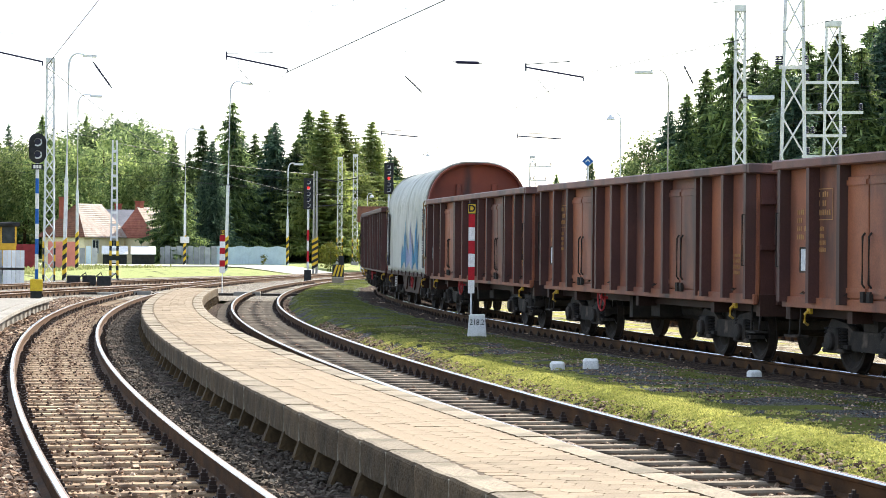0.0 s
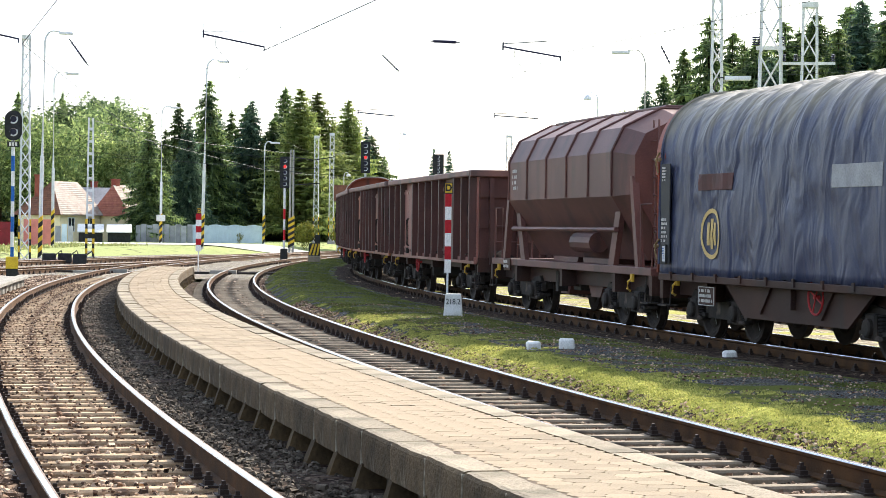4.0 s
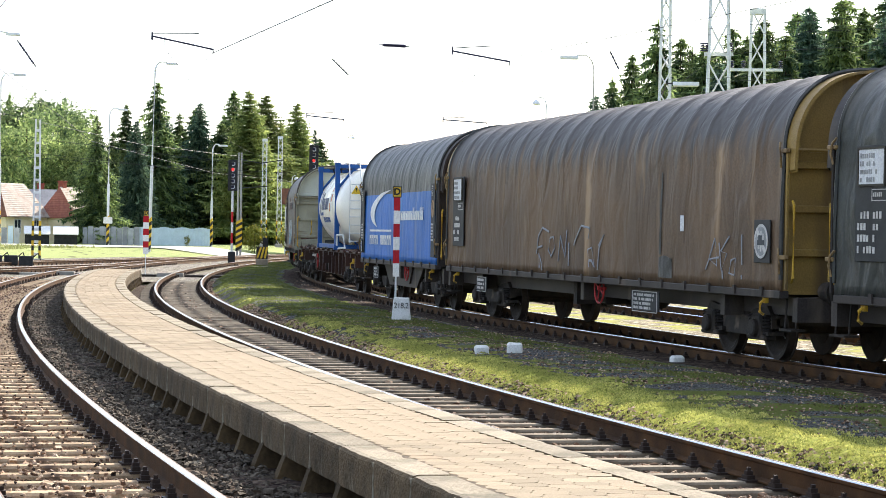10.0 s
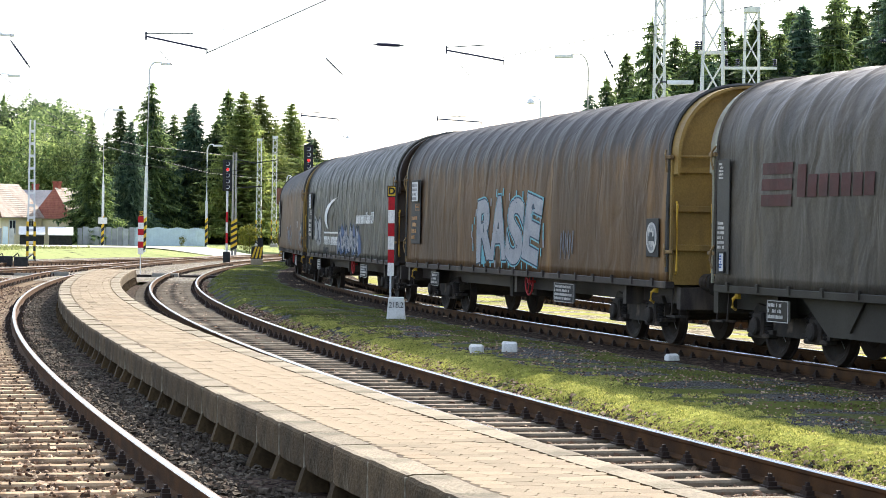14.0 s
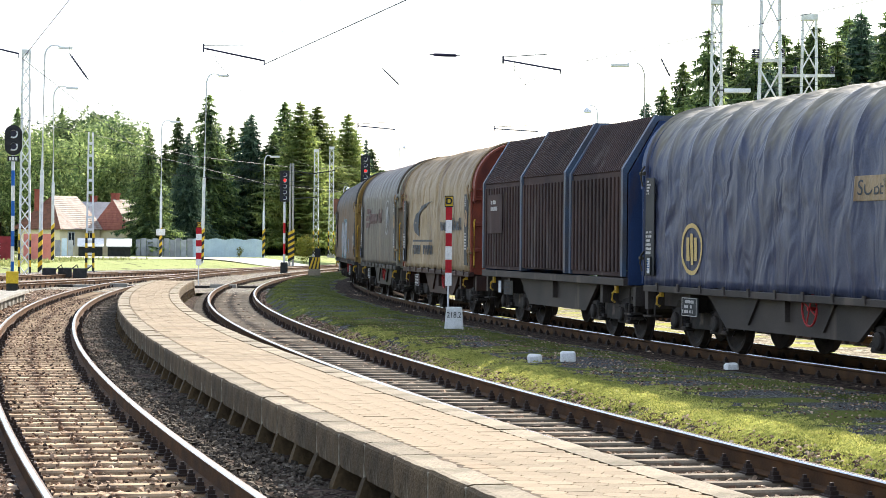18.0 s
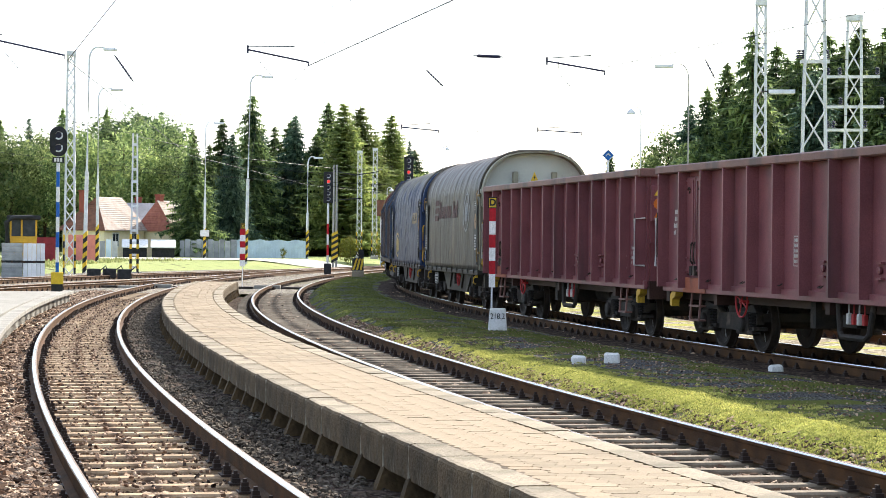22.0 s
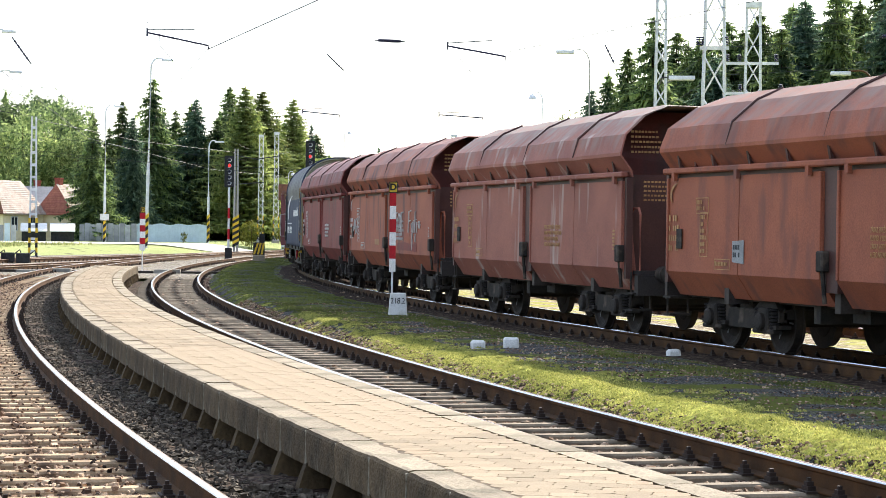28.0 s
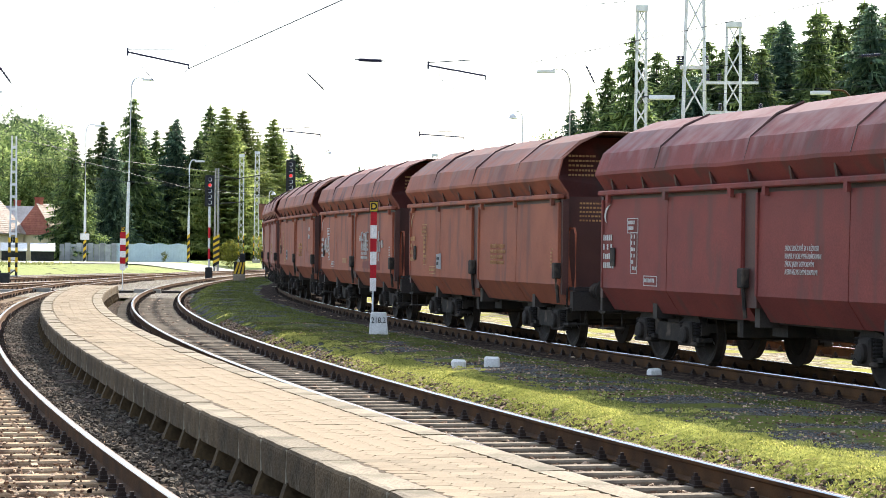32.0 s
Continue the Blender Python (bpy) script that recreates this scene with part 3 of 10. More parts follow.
def platform_block(seed):
    """A concrete edge stone with a worn rim, x along the edge and y inwards."""
    bm = bmesh.new()
    rng = random.Random(seed)
    nx = 7
    prof = [(0.285, 0.0), (0.06, 0.002), (0.022, -0.006), (0.004, -0.03), (0.0, -0.06), (0.004, -0.18), (0.012, -0.29), (0.06, -0.3), (0.285, -0.28)]
    rings = []
    for i in range(nx + 1):
        x = -0.4985 + 0.997 * i / nx
        end = 1.0 if i in (0, nx) else 0.0
        row = []
        for y, z in prof:
            d = noise.noise(Vector((x * 4 + seed * 9, y * 7, z * 6)))
            row.append(bm.verts.new((x, y + (0.010 * d + 0.006 * end) * (y < 0.1), z + (0.006 * d * (1 - end) - 0.001 * end) * (z > -0.1))))
        rings.append(row)
    n = len(prof)
    for p, q in zip(rings, rings[1:]):
        for j in range(n):
            fc = bm.faces.new((p[j], p[(j + 1) % n], q[(j + 1) % n], q[j]))
            # pale concrete on top, darker face colour on the shaded sides
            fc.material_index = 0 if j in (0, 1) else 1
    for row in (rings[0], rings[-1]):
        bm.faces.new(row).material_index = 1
    # pale mortar in the joint and the splayed leg that carries it
    box(bm, 0.486, 0.514, 0.008, 0.2, -0.285, -0.02, mi=2)
    k = rng.uniform(.85, 1.15)
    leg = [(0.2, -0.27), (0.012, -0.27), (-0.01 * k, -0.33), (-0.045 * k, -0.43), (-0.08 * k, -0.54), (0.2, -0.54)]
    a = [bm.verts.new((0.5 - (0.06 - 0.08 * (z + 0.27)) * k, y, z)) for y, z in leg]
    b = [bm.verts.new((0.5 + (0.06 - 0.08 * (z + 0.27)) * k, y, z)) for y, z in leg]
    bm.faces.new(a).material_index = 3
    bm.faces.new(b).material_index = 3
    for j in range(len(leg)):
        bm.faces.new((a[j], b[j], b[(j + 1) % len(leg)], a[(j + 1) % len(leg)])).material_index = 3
    return shell("edge_stone", bm, [M["concrete"], M["concrete_face"], M["mortar"], M["concrete_dirt_shade"]])


def island_platform():
    pf = thing("platform", "narrow curved island platform paved in beige stones with concrete edges", "platform", kind="structure")
    core = []
    for i in range(160):
        s = -150 + (END + 150) * i / 159
        core.append([on12(s, PR + 0.2, -0.5), on12(s, PR + 0.2, PZ - 0.05), on12(s, PR + 0.3, PZ - 0.05), on12(s, PR + 0.315, PZ - 0.016),
                     on12(s, PL - 0.36, PZ - 0.016), on12(s, PL - 0.345, PZ - 0.003), on12(s, PL - 0.28, PZ - 0.003), on12(s, PL - 0.2, PZ - 0.01), on12(s, PL - 0.2, -0.5)])
    loft("paving_bed", core, M["joint"], pf, False)
    stock = [platform_block(q) for q in range(5)]
    n = int((END + 150) / 1.0)
    for i in range(n):
        s = END - 0.5 - i
        if s < -92:
            break
        for r, turn in ((PL, 0), (PR, math.pi)):
            p, p2 = on12(s, r), on12(s + 0.5, r)
            h = math.atan2(p2.y - p.y, p2.x - p.x)
            m = Matrix.Translation((p.x, p.y, PZ + 0.003 * math.sin(i * 2.3 + turn))) @ Matrix.Rotation(h + math.pi + turn, 4, "Z")
            piece("edge_stone", stock[(i * 3 + int(turn)) % 5], pf, m @ Matrix.Rotation(0.01 * math.sin(i * 1.7), 4, "Z") @ Matrix.Rotation(0.012 * math.sin(i * 3.1), 4, "X"))
    # interlocking pavers with pointed ends, in columns along the platform
    cols = 5
    w = (PL - PR - 0.62) / cols
    a, b, e, g = w / 2, 0.1, 0.026, 0.001
    c = 0.014
    rim = [(-b + g + c, -a + e - c * 0.6), (-c, -a - e + c * 0.8), (c, -a - e + c * 0.8), (b - g - c, -a + e - c * 0.6), (b - g, -a + e + c), (b - g, a - e - c),
           (b - g - c, a - e + c * 0.6), (c, a + e - c * 0.8), (-c, a + e - c * 0.8), (-b + g + c, a - e + c * 0.6), (-b + g, a - e - c), (-b + g, -a + e + c)]
    bm = bmesh.new()
    top = [bm.verts.new((x, y, 0)) for x, y in rim]
    low = [bm.verts.new((x, y, -0.03)) for x, y in rim]
    bm.faces.new(top)
    for i in range(len(rim)):
        bm.faces.new((low[i], low[(i + 1) % len(rim)], top[(i + 1) % len(rim)], top[i]))
    pv = shell("paver", bm, M["paver"])
    base = [v.co.copy() for v in pv.vertices]
    polys = [tuple(q.vertices) for q in pv.polygons]
    vs, fs, count = [], [], 0
    rng = random.Random(5)
    for k in range(int((END + 91) / 0.2)):
        s = -91 + k * 0.2
        for j in range(cols):
            r = PR + 0.31 + (j + 0.5) * w
            ss = s + (0.1 if j % 2 else 0)
            p, p2 = on12(ss, r), on12(ss + 0.5, r)
            sunk = -0.004 if rng.random() < 0.03 else 0.0
            m = (Matrix.Translation((p.x, p.y, PZ + rng.uniform(-0.0008, 0.0012) + sunk))
                 @ Matrix.Rotation(math.atan2(p2.y - p.y, p2.x - p.x) + rng.uniform(-.012, .012), 4, "Z") @ Matrix.Rotation(rng.uniform(-.005, .005), 4, "X") @ Matrix.Rotation(rng.uniform(-.007, .007), 4, "Y"))
            if k >= 55 and count < 300:
                piece("paver", pv, pf, m)
                count += 1
            else:
                o = len(vs)
                vs += [m @ v for v in base]
                fs += [tuple(o + i for i in q) for q in polys]
    tagged(raw("pavers_far", vs, fs, M["paver"], pf), kind="stuff")
    # stepped end of the platform
    bm = bmesh.new()
    for i, dz in enumerate((0.0, -0.17, -0.34)):
        a = [on12(END + 0.35 * i, PR), on12(END + 0.35 * (i + 1), PR), on12(END + 0.35 * (i + 1), PL), on12(END + 0.35 * i, PL)]
        lo = [bm.verts.new((p.x, p.y, -0.5)) for p in a]
        hi = [bm.verts.new((p.x, p.y, PZ + dz - 0.02)) for p in a]
        bm.faces.new(hi)
        for q in range(4):
            bm.faces.new((lo[q], lo[(q + 1) % 4], hi[(q + 1) % 4], hi[q]))
    part("end_step", bm, M["concrete_dirt_shade"], pf, "worn concrete end step")
    return pf


island_platform()


def side_platform():
    pf = thing("side_platform", "pale concrete side platform with a toothed edge", "platform", kind="structure")
    r0, r1 = R1 + 1.66, R1 + 4.5
    rows = []
    for i in range(90):
        s = -150 + (150 - 27) * i / 89
        w_ = 0.4 * ramp01(-s, 62, 84)
        rows.append([on12(s, r0 + 0.12 + w_, -0.5), on12(s, r0 + 0.12 + w_, 0.2), on12(s, r1, 0.2), on12(s, r1, -0.5)])
    loft("deck", rows, M["concrete_pale"], pf, False)["label"] = "pale concrete deck"
    bm = bmesh.new()
    box(bm, -0.49, 0.49, -0.32, 0.0, 0.0, 0.1, bevel=0.01)
    box(bm, -0.36, -0.12, -0.2, -0.04, -0.6, 0.0)
    box(bm, 0.12, 0.36, -0.2, -0.04, -0.6, 0.0)
    me = shell("edge_slab", bm, M["concrete_pale"])
    for i in range(110):
        s = -27.5 - i
        w_ = 0.4 * ramp01(-s, 62, 84)
        p, p2 = on12(s, r0 + w_), on12(s + 0.5, r0 + w_)
        piece("edge_slab", me, pf, Matrix.Translation((p.x, p.y, 0.13)) @ Matrix.Rotation(math.atan2(p2.y - p.y, p2.x - p.x) + math.pi, 4, "Z") @ Matrix.Rotation(math.pi, 4, "Z"))
    return pf


side_platform()


# ---- freight wagons: x along the train (front +), +y the side towards the platforms, z from the rail head ----
TRAIN, WHEELSETS = [], [[], []]


def paint(name, c, c2=None, stain=(0.05, 0.035, 0.03), amount=0.5, streak=5.0, rough=0.5, scale=1.1, stain_scale=1.6, bump=0.05, dust=None):
    M[name] = mat(name, c, c2, scale, rough, 0.0, bump, 45, stain, amount, stain_scale, streak, spec=0.08 if name.startswith("frame") else 0.15 if name.startswith("hopper") else 0.24, dust=dust)


paint("oxide", (0.341, 0.124, 0.0616), (0.205, 0.0757, 0.048), (0.0612, 0.0351, 0.0309), 0.58, 4, stain_scale=1.3)
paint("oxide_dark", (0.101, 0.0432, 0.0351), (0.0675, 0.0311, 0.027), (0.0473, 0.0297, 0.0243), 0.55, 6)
paint("oxide_plum", (0.288, 0.128, 0.0999), (0.2, 0.0865, 0.0687), (0.0665, 0.0388, 0.0333), 0.5, 4, stain_scale=1.2)
paint("oxide_grey", (0.22, 0.105, 0.083), (0.165, 0.08, 0.064), (0.07, 0.046, 0.041), 0.55, 6)
paint("dome_brown", (0.15, 0.068, 0.056), (0.105, 0.048, 0.042), (0.05, 0.032, 0.028), 0.5, 4)
paint("maroon", (0.235, 0.082, 0.088), (0.16, 0.056, 0.062), (0.085, 0.042, 0.044), 0.45, 6, 0.42)
paint("hopper_red", (0.243, 0.0583, 0.0472), (0.188, 0.0472, 0.0417), (0.119, 0.0528, 0.0445), 0.4, 4, 0.6, stain_scale=2.4, dust=((0.237, 0.132, 0.122), 3.15, 3.75))
paint("hopper_brown", (0.368, 0.117, 0.0631), (0.275, 0.0877, 0.0514), (0.164, 0.0677, 0.0514), 0.46, 4, 0.6, stain_scale=2.4, dust=((0.21, 0.122, 0.0981), 3.15, 3.75))
paint("hopper_pink", (0.35, 0.131, 0.0909), (0.264, 0.0981, 0.0713), (0.433, 0.35, 0.304), 0.32, 7, 0.6, stain_scale=2.4, dust=((0.234, 0.176, 0.151), 3.15, 3.75))
paint("hopper_orange", (0.38, 0.122, 0.0677), (0.293, 0.0936, 0.0561), (0.117, 0.0526, 0.0467), 0.45, 5, 0.6, stain_scale=2.4, dust=((0.221, 0.117, 0.0981), 3.15, 3.75))
# hopper ends: dark red with the shade of the recess put into it
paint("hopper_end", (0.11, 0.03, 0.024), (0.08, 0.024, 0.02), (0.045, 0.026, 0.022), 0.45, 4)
paint("end_grey", (0.305, 0.293, 0.215), (0.195, 0.182, 0.13), (0.0975, 0.0624, 0.0286), 0.48, 4, stain_scale=1.9)
paint("end_pale", (0.5, 0.52, 0.46), (0.41, 0.42, 0.36), (0.3, 0.25, 0.17), 0.3, 5, stain_scale=1.2)
paint("end_yellow", (0.298, 0.193, 0.0527), (0.22, 0.14, 0.0439), (0.0878, 0.0614, 0.0351), 0.5, 4)
paint("end_red", (0.246, 0.0567, 0.0284), (0.17, 0.0425, 0.0265), (0.0567, 0.0284, 0.0237), 0.5, 4)
paint("end_blue", (0.0243, 0.0506, 0.135), (0.0183, 0.0355, 0.0945), (0.0608, 0.0405, 0.027), 0.4, 4)
paint("frame_grey", (0.0612, 0.0562, 0.0461), (0.0418, 0.0374, 0.0317), (0.0288, 0.0216, 0.0173), 0.5, 4)
paint("frame_brown", (0.0675, 0.0351, 0.027), (0.0459, 0.027, 0.023), (0.0405, 0.0297, 0.027), 0.5, 4)
paint("frame_dark", (0.0445, 0.0385, 0.0365), (0.0689, 0.0568, 0.0506), (0.121, 0.0972, 0.0769), 0.3, 4)
M["tarp_white"] = mat("tarp_white", (0.546, 0.546, 0.481), (0.416, 0.429, 0.364), 1, 0.5, 0, 0.2, 30, (0.234, 0.221, 0.169), 0.45, 1.5, 5, wrinkle=0.6, spec=0.2)
M["tarp_blue"] = mat("tarp_blue", (0.0394, 0.0462, 0.0909), (0.063, 0.0699, 0.113), 0.7, 0.42, 0, 0.1, 30, (0.118, 0.118, 0.136), 0.28, 0.9, 4, wrinkle=1, dust=((0.197, 0.177, 0.133), 3.1, 3.85), spec=0.17)
M["tarp_grey"] = mat("tarp_grey", (0.0948, 0.0805, 0.0644), (0.0667, 0.0587, 0.0494), 0.8, 0.42, 0, 0.15, 30, (0.15, 0.121, 0.0863), 0.34, 1.8, 9, wrinkle=0.5, dust=((0.138, 0.115, 0.092), 3.1, 3.9), spec=0.12)
M["tarp_azure"] = mat("tarp_azure", (0.0286, 0.156, 0.538), (0.0325, 0.137, 0.421), 1, 0.5, 0, 0.1, 30, (0.13, 0.182, 0.281), 0.3, 1.6, 6, wrinkle=0.4, spec=0.2)
M["tarp_brown"] = mat("tarp_brown", (0.162, 0.102, 0.0598), (0.102, 0.0694, 0.0478), 0.5, 0.5, 0, 0.1, 30, (0.299, 0.198, 0.114), 0.34, 1.9, 8, wrinkle=0.5, dust=((0.0742, 0.0658, 0.0622), 2.85, 3.35), spec=0.1)
M["tarp_umber"] = mat("tarp_umber", (0.139, 0.0792, 0.037), (0.0814, 0.0518, 0.0314), 0.5, 0.5, 0, 0.1, 30, (0.231, 0.13, 0.0509), 0.36, 1.6, 6, wrinkle=0.5, dust=((0.0611, 0.0528, 0.0481), 2.8, 3.35), spec=0.1)
M["tarp_soot"] = mat("tarp_soot", (0.0835, 0.0734, 0.0633), (0.127, 0.106, 0.0886), 0.6, 0.42, 0, 0.1, 30, (0.19, 0.158, 0.127), 0.34, 1.4, 6, wrinkle=0.5, spec=0.12)
M["tarp_slate"] = mat("tarp_slate", (0.0473, 0.0494, 0.0453), (0.0679, 0.0689, 0.0628), 0.9, 0.42, 0, 0.2, 30, (0.134, 0.126, 0.109), 0.28, 1.9, 8, wrinkle=1, dust=((0.129, 0.119, 0.103), 3.1, 4.1), spec=0.13)
M["tarp_beige"] = mat("tarp_beige", (0.355, 0.26, 0.147), (0.259, 0.186, 0.102), 0.8, 0.5, 0, 0.2, 30, (0.137, 0.0866, 0.0433), 0.45, 1.5, 5, wrinkle=0.9, spec=0.2)
M["tarp_navy"] = mat("tarp_navy", (0.0414, 0.0565, 0.0994), (0.0331, 0.0455, 0.0828), 0.9, 0.6, 0, 0.15, 30, (0.0896, 0.0938, 0.108), 0.32, 1.6, 8, wrinkle=0.3, spec=0.12)
M["tarp_roof"] = mat("tarp_roof", (0.0562, 0.0562, 0.0562), (0.0825, 0.0813, 0.0775), 0.9, 0.45, 0, 0.2, 30, (0.163, 0.156, 0.144), 0.36, 1.8, 5, wrinkle=0.5, spec=0.14)
M["slat"] = mat("slat", (0.0716, 0.044, 0.038), (0.043, 0.0299, 0.0283), 1, 0.85, 0.0, 0.1, 40, (0.114, 0.0913, 0.083), 0.35, 2, 6, spec=0.2)
M["slat_blue"] = mat("slat_blue", (0.065, 0.0975, 0.156), (0.078, 0.078, 0.091), 2, 0.5, 0.1, 0.1, spec=0.2)
M["tank_white"] = mat("tank_white", (0.9, 0.86, 0.76), (0.85, 0.8, 0.7), 0.7, 0.3, 0, 0.0, 400, (0.66, 0.6, 0.48), 0.2, 0.9, 4, spec=0.5)
M["logo_white"] = mat("logo_white", (0.825, 0.838, 0.825), (0.688, 0.7, 0.688), 3, 0.6, 0, 0.05)
M["logo_dark"] = mat("logo_dark", (0.0438, 0.05, 0.0625), (0.0625, 0.0688, 0.075), 3, 0.6, 0, 0.05)
M["logo_navy"] = mat("logo_navy", (0.02, 0.035, 0.12), (0.03, 0.045, 0.13), 3, 0.5, 0, 0.03)
M["sheet_dull"] = mat("sheet_dull", (0.3, 0.3, 0.3), (0.24, 0.24, 0.25), 3, 0.5, 0.2, 0.05)
M["logo_gold"] = mat("logo_gold", (0.625, 0.45, 0.175), (0.525, 0.375, 0.15), 3, 0.6, 0, 0.05)
M["logo_red"] = mat("logo_red", (0.0868, 0.0271, 0.0244), (0.0651, 0.0271, 0.0244), 3, 0.6, 0, 0.05)
M["logo_blue"] = mat("logo_blue", (0.0225, 0.0938, 0.338), (0.0175, 0.075, 0.25), 3, 0.5, 0, 0.03)
M["note_yellow"] = mat("note_yellow", (0.525, 0.3, 0.125), (0.35, 0.175, 0.075), 3, 0.6, 0, 0.05)
M["cream"] = mat("cream", (0.625, 0.525, 0.338), (0.45, 0.35, 0.213), 5, 0.7, 0, 0.1, 40, (0.25, 0.125, 0.075), 0.5, 4, 3)
M["note_white"] = mat("note_white", (0.625, 0.6, 0.562), (0.475, 0.45, 0.425), 4, 0.6, 0, 0.05)
M["plate_dark"] = mat("plate_dark", (0.03, 0.03, 0.032), (0.045, 0.045, 0.045), 3, 0.6, 0, 0.05)
M["plate_grey"] = mat("plate_grey", (0.09, 0.085, 0.075), (0.065, 0.062, 0.055), 2, 0.6, 0, 0.05)
M["dial_tan"] = mat("dial_tan", (0.42, 0.28, 0.16), (0.34, 0.22, 0.13), 4, 0.7, 0, 0.05)
M["bronze"] = mat("bronze", (0.3, 0.2, 0.09), (0.2, 0.13, 0.06), 6, 0.55, 0.2, 0.1, 40, (0.08, 0.05, 0.03), 0.4, 6)
M["paper"] = mat("paper", (0.75, 0.75, 0.74), (0.62, 0.62, 0.65), 14, 0.7, 0, 0.02)
M["hook_yellow"] = mat("hook_yellow", (0.6, 0.36, 0.03), (0.45, 0.28, 0.04), 5, 0.5, 0, 0.05, 40, (0.1, 0.07, 0.04), 0.35, 5)
M["orange_faded"] = mat("orange_faded", (0.225, 0.0825, 0.0375), (0.15, 0.0675, 0.0375), 3, 0.7, 0, 0.03)
M["orange"] = mat("orange", (0.7, 0.2, 0.03), None, 4, 0.5, 0, 0.03)
M["spray_silver"] = mat("spray_silver", (0.338, 0.347, 0.375), (0.244, 0.262, 0.3), 2, 0.5, 0.0, 0.05, 30, (0.188, 0.206, 0.244), 0.4, 3)
M["spray_navy"] = mat("spray_navy", (0.015, 0.0375, 0.075), (0.025, 0.0625, 0.112), 3, 0.6, 0, 0.05)
M["spray_cyan"] = mat("spray_cyan", (0.125, 0.375, 0.45), (0.2, 0.425, 0.475), 3, 0.6, 0, 0.05)
M["spray_blue_bright"] = mat("spray_blue_bright", (0.05, 0.1, 0.24), (0.09, 0.13, 0.24), 3, 0.6, 0, 0.05)
M["spray_yellow"] = mat("spray_yellow", (0.4, 0.32, 0.12), (0.3, 0.24, 0.1), 3, 0.6, 0, 0.05)
M["spray_mix"] = mat("spray_mix", (0.5, 0.52, 0.52), (0.06, 0.2, 0.27), 1.3, 0.6, 0, 0.05, 30, (0.38, 0.4, 0.42), 0.3, 3)
M["spray_teal"] = mat("spray_teal", (0.0375, 0.25, 0.375), (0.025, 0.125, 0.25), 3, 0.6, 0, 0.05)
M["spray_grey"] = mat("spray_grey", (0.375, 0.375, 0.375), (0.275, 0.275, 0.275), 3, 0.7, 0, 0.05)
M["spray_lilac"] = mat("spray_lilac", (0.25, 0.275, 0.425), (0.375, 0.4, 0.5), 2, 0.7, 0, 0.05)


def bogie_meshes():
    bm = bmesh.new()
    for sy in (-1, 1):
        y = sy * 1.0
        prof = [(-1.28, 0.60), (-1.28, 0.46), (-1.08, 0.44), (-0.98, 0.66), (-0.82, 0.66), (-0.70, 0.42), (-0.45, 0.34), (0.45, 0.34),
                (0.70, 0.42), (0.82, 0.66), (0.98, 0.66), (1.08, 0.44), (1.28, 0.46), (1.28, 0.60), (1.1, 0.78), (0.6, 0.72), (0.4, 0.62),
                (-0.4, 0.62), (-0.6, 0.72), (-1.1, 0.78)]
        prism(bm, prof, y - 0.06, y + 0.06, axis="y")
        for x in (-0.55, 0.55, -1.2, 1.2):
            box(bm, x - 0.1, x + 0.1, y - 0.12, y + 0.12, 0.36, 0.42)
    box(bm, -0.22, 0.22, -0.98, 0.98, 0.48, 0.78)
    for x in (-1.22, 1.22):
        box(bm, x - 0.06, x + 0.06, -0.98, 0.98, 0.5, 0.64)
    frame_me = shell("bogie", bm, M["steel_dark"])
    bm = bmesh.new()
    prof = [(0.08, 0.66), (0.3, 0.685), (0.36, 0.72), (0.40, 0.72), (0.46, 0.72), (0.46, 0.83), (0.40, 0.83), (0.36, 0.80), (0.3, 0.775), (0.1, 0.79), (0.08, 0.98)]
    turn = Matrix.Rotation(math.pi / 2, 4, "Z")
    for sy in (1, -1):
        flip = Matrix.Diagonal((sy, 1, 1, 1))
        lathe(bm, [(r, x) for r, x in prof], 28, turn @ flip)
        lathe(bm, [(0.49, 0.695), (0.49, 0.72), (0.46, 0.722)], 28, turn @ flip)
        # wear marks and a chalk cross on the disc
        for k in range(3):
            box(bm, -0.012, 0.012, -0.002, 0.002, 0.16, 0.3, Matrix.Rotation(k * 2.1, 4, "Y") @ Matrix.Translation((0, sy * 0.80, 0)), mi=1)
    lathe(bm, [(0.08, -0.7), (0.08, 0.7)], 12, turn)
    wheel_me = shell("wheelset", bm, [M["wheel"], M["spray_grey"]])
    bm = bmesh.new()
    box(bm, -0.17, 0.17, -0.1, 0.1, -0.16, 0.2, bevel=0.03)
    lathe(bm, [(0.13, 0.09), (0.13, 0.15), (0.1, 0.17)], 14, turn)
    box(bm, -0.34, 0.34, -0.09, 0.09, -0.17, -0.10, bevel=0.02)
    box_me = shell("axle_box", bm, M["steel_dark"])
    bm = bmesh.new()
    prof = []
    for k in range(6):
        prof += [(0.06, -0.1 + k * 0.05), (0.088, -0.085 + k * 0.05), (0.088, -0.07 + k * 0.05), (0.06, -0.055 + k * 0.05)]
    lathe(bm, prof, 10, Matrix.Rotation(-math.pi / 2, 4, "Y"))
    spring_me = shell("spring", bm, M["spring"])
    return frame_me, wheel_me, box_me, spring_me


BOGIE = bogie_meshes()


